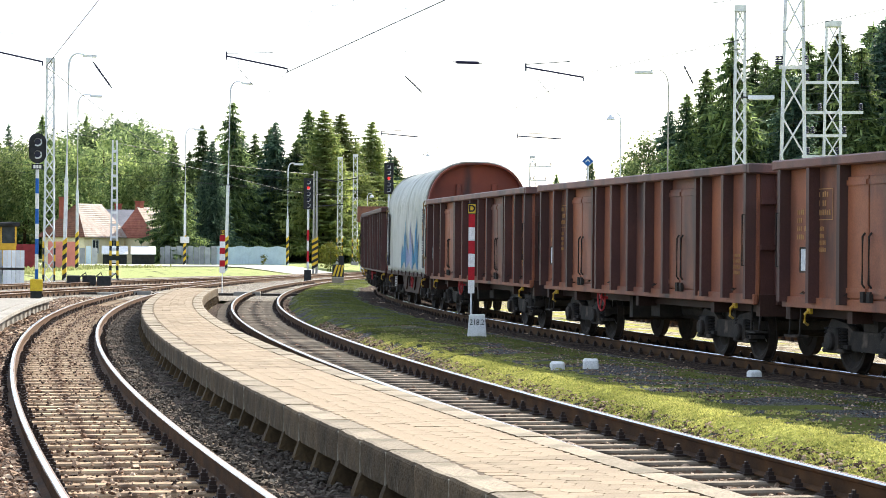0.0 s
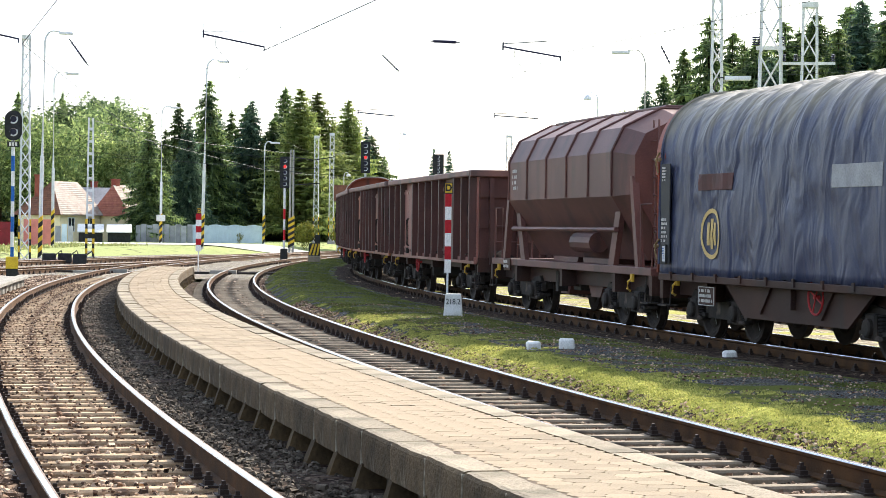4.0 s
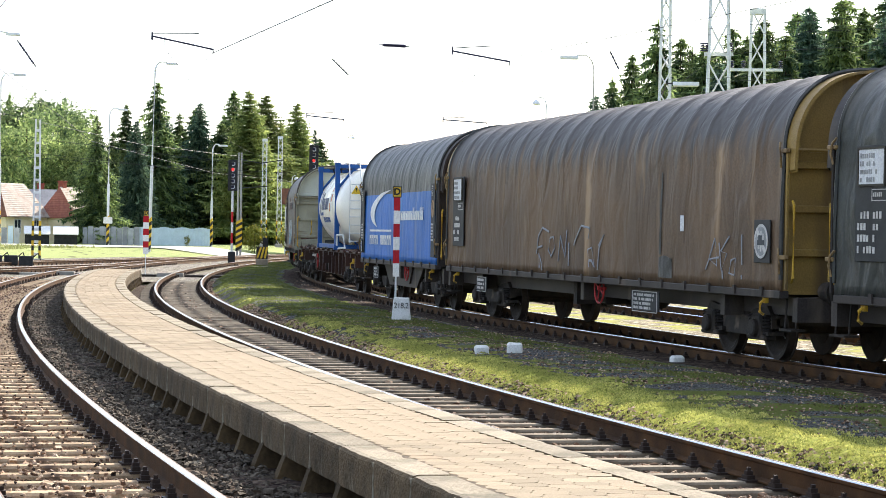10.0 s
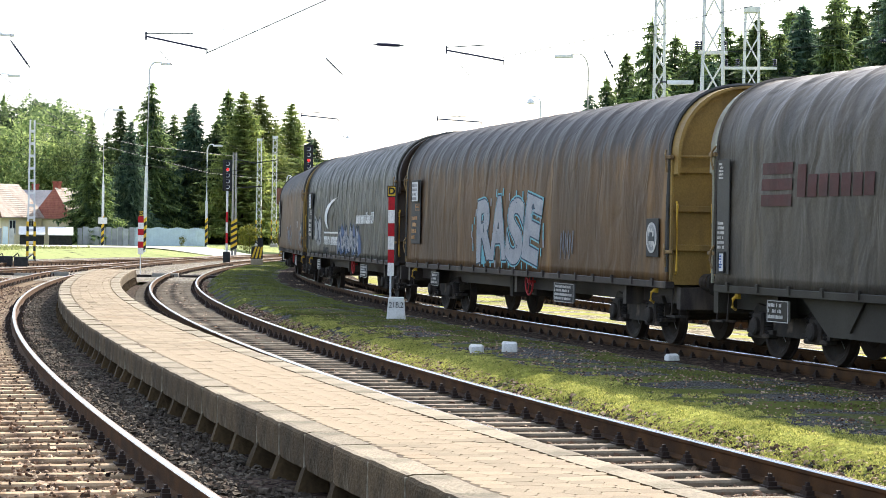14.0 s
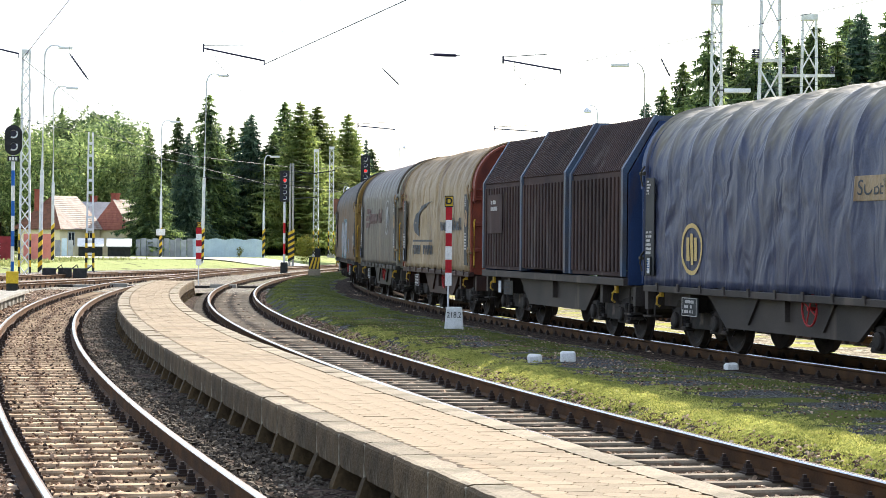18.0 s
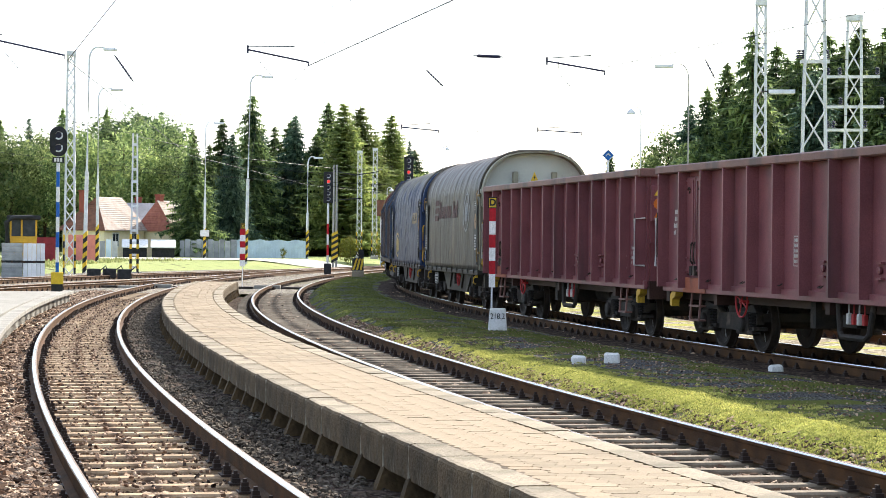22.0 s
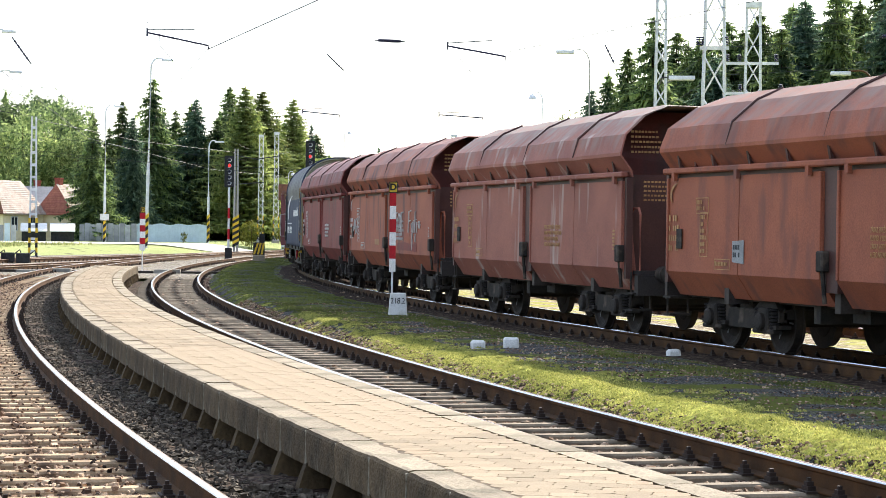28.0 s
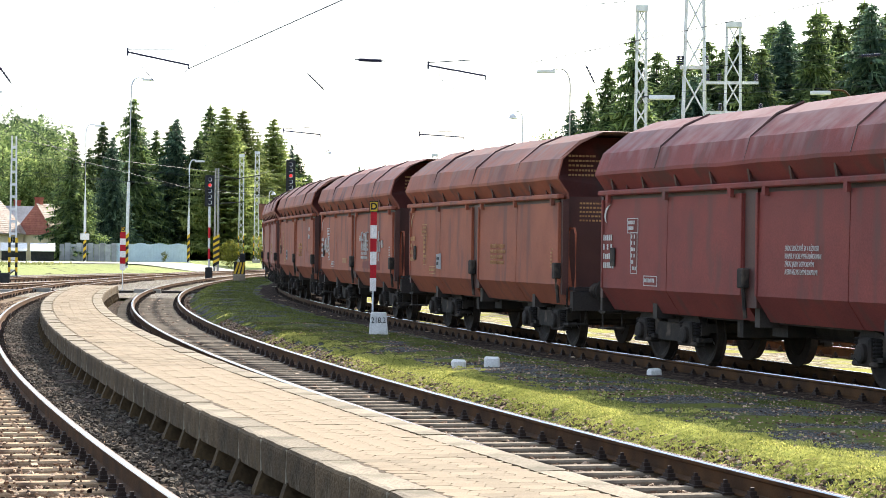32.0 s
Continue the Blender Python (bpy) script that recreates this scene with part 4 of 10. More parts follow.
def bogie(wagon, x):
    fr, wh, bx, sp = BOGIE
    b = piece("bogie", fr, wagon, Matrix.Translation((x, 0, 0)))
    for k, dx in enumerate((-0.9, 0.9)):
        WHEELSETS[k].append(piece("wheelset", wh, b, Matrix.Translation((dx, 0, 0.46))))
        for sy in (-1, 1):
            piece("axle_box", bx, b, Matrix.Translation((dx, sy * 1.06, 0.46)) @ Matrix.Rotation(0 if sy > 0 else math.pi, 4, "Z"))
            for ex in (-0.26, 0.26):
                piece("spring", sp, b, Matrix.Translation((dx + ex, sy * 1.06, 0.46)))
    return b


def buffers_mesh():
    bm = bmesh.new()
    lathe(bm, [(0.02, 0.0), (0.13, 0.0), (0.13, 0.25), (0.1, 0.25), (0.1, 0.55), (0.21, 0.56), (0.225, 0.585), (0.2, 0.61), (0.02, 0.62)], 16)
    return shell("buffer", bm, M["steel_dark"])


BUFFER = buffers_mesh()
bm = bmesh.new()
tube(bm, [(0.02, 0, 0.0), (0.3, 0, 0.02), (0.42, 0, -0.06), (0.5, 0, -0.25), (0.46, 0, -0.45), (0.38, 0, -0.5)], 0.035, 6)
HOSE = shell("coupling", bm, M["spring"])


def handwheel_mesh():
    bm = bmesh.new()
    n = 20
    ring = [(0.25 * math.cos(k * math.tau / n), 0, 0.25 * math.sin(k * math.tau / n)) for k in range(n + 1)]
    tube(bm, ring, 0.018, 6)
    for k in range(4):
        a = k * math.pi / 2 + 0.4
        tube(bm, [(0, 0, 0), (0.25 * math.cos(a), 0, 0.25 * math.sin(a))], 0.012, 5)
    tube(bm, [(0, -0.12, 0), (0, 0.03, 0)], 0.03, 8)
    return shell("brake_wheel", bm, M["brake_red"])


M["brake_red"] = mat("brake_red", (0.42, 0.03, 0.03), (0.3, 0.03, 0.03), 6, 0.6, 0, 0.05)
HANDWHEEL = handwheel_mesh()
bm = bmesh.new()
tube(bm, [(0, 0.0, 0.08), (0, 0.07, 0.02), (0, 0.08, -0.1), (0, 0.02, -0.14)], 0.022, 6)
box(bm, -0.05, 0.05, -0.03, 0.02, 0.02, 0.16)
HOOK = shell("tow_hook", bm, M["hook_yellow"])


def running_gear(w, L, pivots, frame="frame_dark", hooks=True, wheel_x=None, sole=1.08, depth=0.3, hy=1.36):
    """Underframe, bogies, buffers, couplings, brake wheel and towing hooks."""
    for y in (-0.95, 0.95):
        bm = bmesh.new()
        prism(bm, [(-L / 2, sole), (L / 2, sole), (L / 2, sole - depth), (-L / 2, sole - depth)], y - 0.05, y + 0.05, axis="y")
        part("sole_bar", bm, M[frame], w)
    for x in (-L / 2 + 0.06, L / 2 - 0.06, -pivots / 2, pivots / 2, 0):
        bm = bmesh.new()
        box(bm, x - 0.08, x + 0.08, -1.3, 1.3, sole - 0.34, sole - 0.01)
        part("cross_member", bm, M[frame], w)
    bm = bmesh.new()
    tube(bm, [(-1.4, 0.35, 0.7), (0.1, 0.35, 0.7)], 0.2, 12)
    tube(bm, [(0.5, -0.3, 0.62), (1.6, -0.3, 0.62)], 0.16, 12)
    box(bm, -0.25, 0.25, 0.5, 0.95, 0.55, 0.85)
    box(bm, 0.9, 1.1, 0.3, 1.1, 0.5, 0.9)
    part("brake_gear", bm, M["steel_dark"], w)
    for x in (-pivots / 2, pivots / 2):
        bogie(w, x)
    for sx in (-1, 1):
        for y in (-0.875, 0.875):
            piece("buffer", BUFFER, w, Matrix.Translation((sx * L / 2, y, 1.03)) @ Matrix.Rotation(0 if sx > 0 else math.pi, 4, "Z"))
        piece("coupling", HOSE, w, Matrix.Translation((sx * L / 2, 0.12, 0.95)) @ Matrix.Rotation(0 if sx > 0 else math.pi, 4, "Z"))
        if hooks:
            piece("tow_hook", HOOK, w, Matrix.Translation((sx * (L / 2 - 0.95), hy, 0.82)))
            # shunter's step
            bm = bmesh.new()
            x = sx * (L / 2 - 0.25)
            for dx in (-0.18, 0.18):
                tube(bm, [(x + dx, 1.25, 0.95), (x + dx, 1.28, 0.5)], 0.016, 5)
            box(bm, x - 0.2, x + 0.2, 1.14, 1.36, 0.48, 0.51)
            part("step", bm, M["steel_dark"], w)
    if wheel_x is not None:
        piece("brake_wheel", HANDWHEEL, w, Matrix.Translation((wheel_x, 1.32, 0.83)))


def bars(w, x0, z1, width, lines, pitch, material, y, label="small painted lettering", seed=0, boxed=False):
    """Unreadable writing as thin painted bars; x runs against the reading direction of the near side."""
    rng = random.Random(seed * 31 + lines)
    bm = bmesh.new()
    for i in range(lines):
        z = z1 - i * pitch
        x, end = 0.0, width * rng.uniform(0.7, 1.0)
        k = max(0.03, pitch * 0.4)
        while x < end - k:
            if rng.random() > 0.14:
                top = pitch * rng.choice((0.55, 0.62, 0.62))
                box(bm, x0 - x - k * rng.uniform(.7, 1.0), x0 - x, y, y + 0.004, z - 0.62 * pitch, z - 0.62 * pitch + top)
            x += k * 1.35
    if boxed:
        lo, hi, t = z1 - lines * pitch - 0.02, z1 + 0.04, 0.012
        for a in ((x0 - width - 0.03, x0 + 0.03, hi - t, hi), (x0 - width - 0.03, x0 + 0.03, lo, lo + t),
                  (x0 + 0.03 - t, x0 + 0.03, lo + t, hi - t), (x0 - width - 0.03, x0 - width - 0.03 + t, lo + t, hi - t)):
            box(bm, a[0], a[1], y, y + 0.004, a[2], a[3])
    return tagged(part("lettering", bm, material, w, label), kind="stuff")


def board(w, x, z, wd, h, material, y, name="plate", label="", frame=None, t=0.02):
    bm = bmesh.new()
    box(bm, x - wd / 2, x + wd / 2, y, y + t, z - h / 2, z + h / 2, bevel=0.006)
    if frame:
        for a in ((x - wd / 2 - .02, x + wd / 2 + .02, z + h / 2, z + h / 2 + .025), (x - wd / 2 - .02, x + wd / 2 + .02, z - h / 2 - .025, z - h / 2),
                  (x - wd / 2 - .025, x - wd / 2, z - h / 2, z + h / 2), (x + wd / 2, x + wd / 2 + .025, z - h / 2, z + h / 2)):
            box(bm, a[0], a[1], y, y + t + 0.01, a[2], a[3], mi=1)
    return part(name, bm, [material, frame or material], w, label)


def flat_shape(w, pts, material, y, name="emblem", label=""):
    """A flat painted outline on the near side; points run in the reading direction from x = 0."""
    bm = bmesh.new()
    prism(bm, [(-a, b) for a, b in pts], y, y + 0.004, axis="y")
    return part(name, bm, material, w, label)


def strokes(w, lines, x0, z0, sx, sz, material, y, label, r=0.02, name="graffiti"):
    """Spray strokes in a unit box, u along the reading direction; one mesh a stroke group."""
    bm = bmesh.new()
    for line in lines:
        tube(bm, [(x0 - u * sx, y, z0 + v * sz) for u, v in line], r, 5)
    return part(name, bm, material, w, label)


def star(u, v, k):
    return [[(u - k, v), (u + k, v)], [(u - k * 0.5, v - k * 1.6), (u + k * 0.5, v + k * 1.6)], [(u + k * 0.5, v - k * 1.6), (u - k * 0.5, v + k * 1.6)]]


def ban_sign(w, x, z, r, y, ground, rim):
    """Round prohibition sign: disc, rim, bar and the little shunting symbol."""
    bm = bmesh.new()
    prism(bm, [(x + r * math.cos(q * math.tau / 24), z + r * math.sin(q * math.tau / 24)) for q in range(24)], y, y + 0.006, axis="y")
    disc = part("sign_disc", bm, M[ground], w, "round prohibition sign")
    ring(w, x, z, r, 0.035, M[rim], y + 0.007, "sign_rim", "rim of the prohibition sign")
    bm = bmesh.new()
    a = r * 0.62
    prism(bm, [(x + a + 0.03, z + a - 0.02), (x + a - 0.02, z + a + 0.03), (x - a - 0.03, z - a + 0.02), (x - a + 0.02, z - a - 0.03)], y + 0.007, y + 0.01, axis="y")
    part("sign_bar", bm, M[rim], disc)
    bm = bmesh.new()
    box(bm, x - r * 0.5, x + r * 0.5, y + 0.011, y + 0.014, z - r * 0.22, z + r * 0.08)
    box(bm, x - r * 0.15, x + r * 0.35, y + 0.011, y + 0.014, z + r * 0.08, z + r * 0.35)
    part("sign_symbol", bm, M["logo_dark"], disc)


def crescent(w, x, z, size, material, y, tall=None):
    """A sweeping crescent: the operator's emblem, without letters."""
    outer = [(1.0, 0.5), (0.62, 0.45), (0.3, 0.32), (0.1, 0.14), (0.0, -0.06), (0.04, -0.25), (0.16, -0.4), (0.34, -0.5)]
    inner = [(0.26, -0.36), (0.22, -0.18), (0.26, 0.0), (0.4, 0.2), (0.66, 0.38)]
    t = tall or size

    def smooth(pts):
        out = []
        for k in range(len(pts) - 1):
            p0, p1, p2, p3 = (Vector(pts[max(0, min(len(pts) - 1, k + q))]) for q in (-1, 0, 1, 2))
            for f in (0.0, 0.25, 0.5, 0.75):
                out.append(tuple(0.5 * (2 * p1 + (p2 - p0) * f + (2 * p0 - 5 * p1 + 4 * p2 - p3) * f * f + (3 * p1 - p0 - 3 * p2 + p3) * f ** 3)))
        return out + [pts[-1]]

    flat_shape(w, [(-x + a * size, z + b * t) for a, b in smooth(outer) + smooth(inner)], material, y, "emblem", "curved crescent emblem")


def ring(w, x, z, r, t, material, y, name="emblem", label="round ring emblem"):
    bm = bmesh.new()
    n = 28
    for k in range(n):
        a, b = k * math.tau / n, (k + 1) * math.tau / n
        prism(bm, [(x + r * math.cos(a), z + r * math.sin(a)), (x + r * math.cos(b), z + r * math.sin(b)),
                   (x + (r - t) * math.cos(b), z + (r - t) * math.sin(b)), (x + (r - t) * math.cos(a), z + (r - t) * math.sin(a))], y, y + 0.004, axis="y")
    bmesh.ops.remove_doubles(bm, verts=bm.verts, dist=0.0005)
    box(bm, x - r * 0.42, x - r * 0.18, y, y + 0.004, z - r * 0.45, z + r * 0.45)
    box(bm, x - r * 0.1, x + r * 0.1, y, y + 0.004, z - r * 0.6, z + r * 0.6)
    box(bm, x + r * 0.18, x + r * 0.42, y, y + 0.004, z - r * 0.45, z + r * 0.45)
    return part(name, bm, material, w, label)


def tri_sign(w, p, size, normal_x=True, label="yellow high-voltage warning triangle"):
    bm = bmesh.new()
    prism(bm, [(-size, -size * 0.7), (size, -size * 0.7), (0, size)], 0, 0.004, axis="x")
    for v in bm.verts:
        v.co += Vector(p)
    ob = part("warning_sign", bm, M["yellow"], w, label)
    bm = bmesh.new()
    prism(bm, [(-0.1 * size, 0.5 * size), (0.2 * size, 0.5 * size), (0.05 * size, 0.1 * size), (0.2 * size, 0.1 * size), (-0.1 * size, -0.5 * size), (0.0, 0.0), (-0.15 * size, 0.0)], -0.006, -0.002, axis="x")
    for v in bm.verts:
        v.co += Vector(p)
    part("symbol", bm, M["black"], ob)


# --- open wagon ---
def modern_fittings(wg, L, w, floor, height, color):
    """Door pair at one end, grab rails, yellow corner steps, notices and the loop under the middle."""
    d = L * 0.385
    for k in (-1, 1):
        bm = bmesh.new()
        x0, x1 = sorted((d + k * 0.03, d + k * 0.5))
        box(bm, x0, x1, w + 0.004, w + 0.05, floor + 0.12, height - 0.22, bevel=0.012)
        for a in ((x0 + 0.05, x1 - 0.05, floor + 0.17, floor + 0.2), (x0 + 0.05, x1 - 0.05, height - 0.3, height - 0.27), (x0 + 0.05, x0 + 0.08, floor + 0.2, height - 0.3), (x1 - 0.08, x1 - 0.05, floor + 0.2, height - 0.3)):
            box(bm, a[0], a[1], w + 0.05, w + 0.068, a[2], a[3])
        dr = part("door", bm, M[color], wg)
        bm = bmesh.new()
        x = d + k * 0.07
        tube(bm, [(x, w + 0.07, floor + 0.3), (x, w + 0.1, floor + 0.35), (x, w + 0.1, floor + 0.62), (x, w + 0.07, floor + 0.66)], 0.018, 5)
        box(bm, x - 0.05, x + 0.05, w + 0.05, w + 0.11, floor + 0.1, floor + 0.26)
        part("latch", bm, M["steel_dark"], dr)
        bm = bmesh.new()
        q = d + k * 0.27
        tube(bm, [(q + 0.05 * math.cos(v), w + 0.07, height - 0.45 + 0.05 * math.sin(v)) for v in (i * 0.5 for i in range(10))], 0.012, 5)
        part("ring", bm, M["steel_dark"], dr)
    bm = bmesh.new()
    box(bm, d - 0.55, d + 0.55, w + 0.052, w + 0.07, floor - 0.2, floor + 0.06, bevel=0.008)
    part("rust_plate", bm, M["hopper_orange"], wg, "bare rusty plate under the doors")
    for sx in (1, -1):
        bm = bmesh.new()
        x = sx * (L / 2 - 0.06)
        tube(bm, [(x, w + 0.02, 1.35), (x, w + 0.22, 1.36), (x, w + 0.22, 2.2), (x, w + 0.02, 2.22)], 0.02, 6)
        part("grab_rail", bm, M["note_white"], wg, "white grab rail")
        bm = bmesh.new()
        x = sx * (L / 2 - 0.45)
        prism(bm, [(x - 0.17, 1.0), (x - 0.04, 1.0), (x + 0.16, 0.86), (x + 0.16, 0.68), (x + 0.07, 0.66), (x + 0.06, 0.78), (x - 0.1, 0.84)], w - 0.12, w + 0.02, axis="y")
        part("corner_step", bm, M["hook_yellow"], wg, "bright yellow corner step")
        bm = bmesh.new()
        x = sx * (L / 2 - 1.55)
        for q in (-0.22, 0.22):
            tube(bm, [(x + q, w - 0.02, 0.95), (x + q, w + 0.02, 0.45)], 0.022, 5)
        for z in (0.46, 0.7):
            box(bm, x - 0.24, x + 0.24, w - 0.1, w + 0.04, z - 0.015, z + 0.015)
        part("ladder_step", bm, M["oxide_grey"], wg, "rusty step ladder")
    # notices on the rear corner
    x = -L / 2 + 0.2
    for z, lb, tri in ((2.62, "blue notice with yellow triangle", True), (2.4, "orange round notice", False), (2.16, "yellow warning triangle", True)):
        nt = board(wg, x, z, 0.2, 0.2, M["logo_blue" if z > 2.3 else color], w + 0.012, "notice", lb)
        bm = bmesh.new()
        k = 3 if tri else 16
        prism(bm, [(x + 0.09 * math.sin(q * math.tau / k), z - 0.01 + 0.09 * math.cos(q * math.tau / k)) for q in range(k)], w + 0.033, w + 0.038, axis="y")
        part("symbol", bm, M["yellow" if tri else "orange"], nt)
    # loop of bent tube under the middle, with valves
    bm = bmesh.new()
    x = -0.9
    tube(bm, [(x + 0.62, 1.25, 0.95), (x + 0.5, 1.27, 0.5), (x + 0.4, 1.28, 0.44), (x - 0.4, 1.28, 0.44), (x - 0.5, 1.27, 0.5), (x - 0.62, 1.25, 0.95)], 0.045, 8)
    part("guard_loop", bm, M["steel_dark"], wg, "dark bent guard loop")
    for k in range(4):
        bm = bmesh.new()
        q = x + 0.27 - k * 0.18
        box(bm, q - 0.04, q + 0.04, 1.2, 1.27, 0.62, 0.78, bevel=0.01)
        tube(bm, [(q, 1.24, 0.78), (q, 1.24, 0.95)], 0.012, 5)
        part("valve", bm, M["brake_red" if k in (1, 3) else "note_white"], wg)
    # boxed tables and small cups at the foot of the panels
    bars(wg, 1.15, 1.85, 0.3, 5, 0.08, M["note_white"], w + 0.006, seed=77, boxed=True, label="white boxed table")
    for k in range(0, 13, 2):
        q = L / 2 - 1.2 - k * (L - 2.4) / 12
        bm = bmesh.new()
        box(bm, q - 0.1, q + 0.12, w + 0.001, w + 0.07, floor + 0.38, floor + 0.41)
        box(bm, q - 0.1, q + 0.12, w + 0.001, w + 0.07, floor + 0.16, floor + 0.19)
        lathe(bm, [(0.02, 0.0), (0.05, 0.01), (0.06, 0.05), (0.03, 0.06)], 10, Matrix.Translation((q + 0.02, w + 0.0, floor + 0.29)) @ Matrix.Rotation(math.pi / 2, 4, "Z"))
        part("cup_bracket", bm, M[color], wg)
    # warning signs on the rear end, at the platform-side corner
    xe = -L / 2 - 0.1
    bm = bmesh.new()
    box(bm, xe, -L / 2, w - 0.32, w - 0.06, height - 0.95, height - 0.3, bevel=0.008)
    sp = part("sign_plate", bm, M[color], wg, "narrow plate with warning signs")
    for k, (zc, n, mt) in enumerate(((height - 0.44, 3, "yellow"), (height - 0.64, 18, "orange"), (height - 0.84, 3, "orange"))):
        bm = bmesh.new()
        prism(bm, [(w - 0.19 + 0.1 * math.sin(q * math.tau / n), zc + 0.1 * math.cos(q * math.tau / n)) for q in range(n)], xe - 0.008, xe - 0.002)
        part("warning_sign", bm, M[mt], sp, "yellow warning sign" if mt == "yellow" else "orange warning sign")
        bm = bmesh.new()
        box(bm, xe - 0.012, xe - 0.009, w - 0.205, w - 0.175, zc - 0.035, zc + 0.05)
        part("symbol", bm, M["black"], sp)


def open_wagon(u0, u1, color, top, label, height=3.08, w=1.34, posts=11, doors=True, wheel_x=2.2, modern=False, seed=0):
    L = u0 - u1
    wg = thing("open_wagon", label, "freight wagon", "wagons of the freight train")
    rng = random.Random(seed)
    floor = 1.12
    # posts and ends in dark oxide: dirt, and their shade put into the paint
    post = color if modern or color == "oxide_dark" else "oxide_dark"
    for sy in (1, -1):
        bm = bmesh.new()
        box(bm, -L / 2, L / 2, sy * (w - 0.05), sy * w, floor - 0.16, height - 0.14)
        part("side_wall", bm, M[color], wg)
        bm = bmesh.new()
        box(bm, -L / 2 - 0.03, L / 2 + 0.03, sy * (w - 0.06), sy * (w + 0.19), height - 0.14, height, bevel=0.02)
        part("top_rail", bm, M[top], wg, "worn steel top rail")
        bm = bmesh.new()
        box(bm, -L / 2 - 0.02, L / 2 + 0.02, sy * (w - 0.02), sy * (w + 0.05), floor - 0.2, floor - 0.04, bevel=0.01)
        part("bottom_rail", bm, M[color], wg)
    bm = bmesh.new()
    box(bm, -L / 2 + 0.02, L / 2 - 0.02, -w + 0.06, w - 0.06, floor - 0.1, floor)
    part("floor", bm, M["frame_dark"], wg)
    for sx in (1, -1):
        bm = bmesh.new()
        x0, x1 = sx * (L / 2 - 0.05), sx * L / 2
        box(bm, min(x0, x1), max(x0, x1), -w + 0.06, w - 0.06, floor - 0.16, height - 0.14)
        part("end_wall", bm, M[post], wg)
        for y in (-1.0, -0.35, 0.35, 1.0):
            bm = bmesh.new()
            prism(bm, [(sx * L / 2, floor - 0.2), (sx * (L / 2 + 0.16), floor - 0.2), (sx * (L / 2 + 0.10), height - 0.18), (sx * L / 2, height - 0.18)], y - 0.05, y + 0.05, axis="y")
            part("end_post", bm, M[post], wg)
        for z in (1.8, 2.5):
            bm = bmesh.new()
            box(bm, min(x1, x1 + sx * 0.08), max(x1, x1 + sx * 0.08), -w + 0.05, w - 0.05, z - 0.04, z + 0.04)
            part("end_rail", bm, M[post], wg)
        bm = bmesh.new()
        box(bm, min(sx * (L / 2 - 0.06), sx * (L / 2 + 0.14)), max(sx * (L / 2 - 0.06), sx * (L / 2 + 0.14)), -w - 0.18, w + 0.18, height - 0.15, height + 0.005, bevel=0.02)
        part("top_rail", bm, M[top], wg, "worn steel top rail")
        # ladder iron at the corner
        bm = bmesh.new()
        x = sx * (L / 2 - 0.10)
        tube(bm, [(x, w + 0.02, 1.5), (x, w + 0.2, 1.52), (x, w + 0.2, 2.3), (x, w + 0.02, 2.32)], 0.016, 5)
        part("grab_iron", bm, M["steel_dark"], wg)
    # stiffening posts, with a door pair in each half
    gap = (L - 0.2) / (posts + 1)
    dx = [L * 0.27, -L * 0.22] if doors else []
    for k in range(posts + 2):
        x = -L / 2 + 0.1 + k * gap
        if any(abs(x - d) < 0.62 for d in dx) or (modern and abs(x - L * 0.385) < 0.45):
            continue
        for sy in (1, -1):
            bm = bmesh.new()
            a, b = sy * w, sy * (w + 0.165)
            b = b if not modern else sy * (w + 0.2)
            k_ = 0.5 if modern else 1.0
            prism(bm, [(x - 0.065 * k_, a), (x - 0.05 * k_, b), (x + 0.05 * k_, b), (x + 0.065 * k_, a)], floor - 0.12, height - 0.13, axis="z")
            part("post", bm, M[post], wg)
    for d in dx:
        for sy in (1, -1):
            for k in (-1, 1):
                bm = bmesh.new()
                x0, x1 = sorted((d + k * 0.02, d + k * 0.78))
                y0, y1 = sorted((sy * (w + 0.005), sy * (w + 0.045)))
                box(bm, x0, x1, y0, y1, floor - 0.02, height - 0.3, bevel=0.01)
                for z in (floor + 0.05, height - 0.42):
                    box(bm, x0 + 0.03, x1 - 0.03, min(y1 * 1.0, y1), max(y0, y1) + 0.02, z, z + 0.07)
                dr = part("door", bm, M[color], wg)
                if sy > 0:
                    bm = bmesh.new()
                    x = d + k * 0.10
                    tube(bm, [(x, w + 0.05, 1.25), (x, w + 0.09, 1.3), (x, w + 0.09, 1.95), (x, w + 0.05, 2.0)], 0.016, 5)
                    box(bm, x - 0.05, x + 0.05, w + 0.045, w + 0.10, 1.05, 1.2)
                    part("latch", bm, M["steel_dark"], dr)
                bm = bmesh.new()
                xx = d + k * 0.82
                y0, y1 = sorted((sy * w, sy * (w + 0.09)))
                box(bm, xx - 0.05, xx + 0.05, y0, y1, floor - 0.12, height - 0.13)
                part("post", bm, M[post], wg)
    for k in range(9):
        x = -L / 2 + 0.8 + k * (L - 1.6) / 8
        bm = bmesh.new()
        tube(bm, [(x - 0.05, w + 0.05, 1.16), (x - 0.05, w + 0.1, 1.13), (x + 0.05, w + 0.1, 1.13), (x + 0.05, w + 0.05, 1.16)], 0.01, 5)
        part("lashing_ring", bm, M["steel_dark"], wg)
    if modern:
        modern_fittings(wg, L, w, floor, height, color)
    running_gear(wg, L + 0.1, L * 0.66, "frame_brown", wheel_x=wheel_x, hooks=not modern)
    note = M["note_white"] if modern else M["note_yellow"]
    y = w + 0.006
    bars(wg, L / 2 - 0.42, 2.35, 0.34, 4, 0.12, note, y, seed=seed, label="faded stencilled lettering")
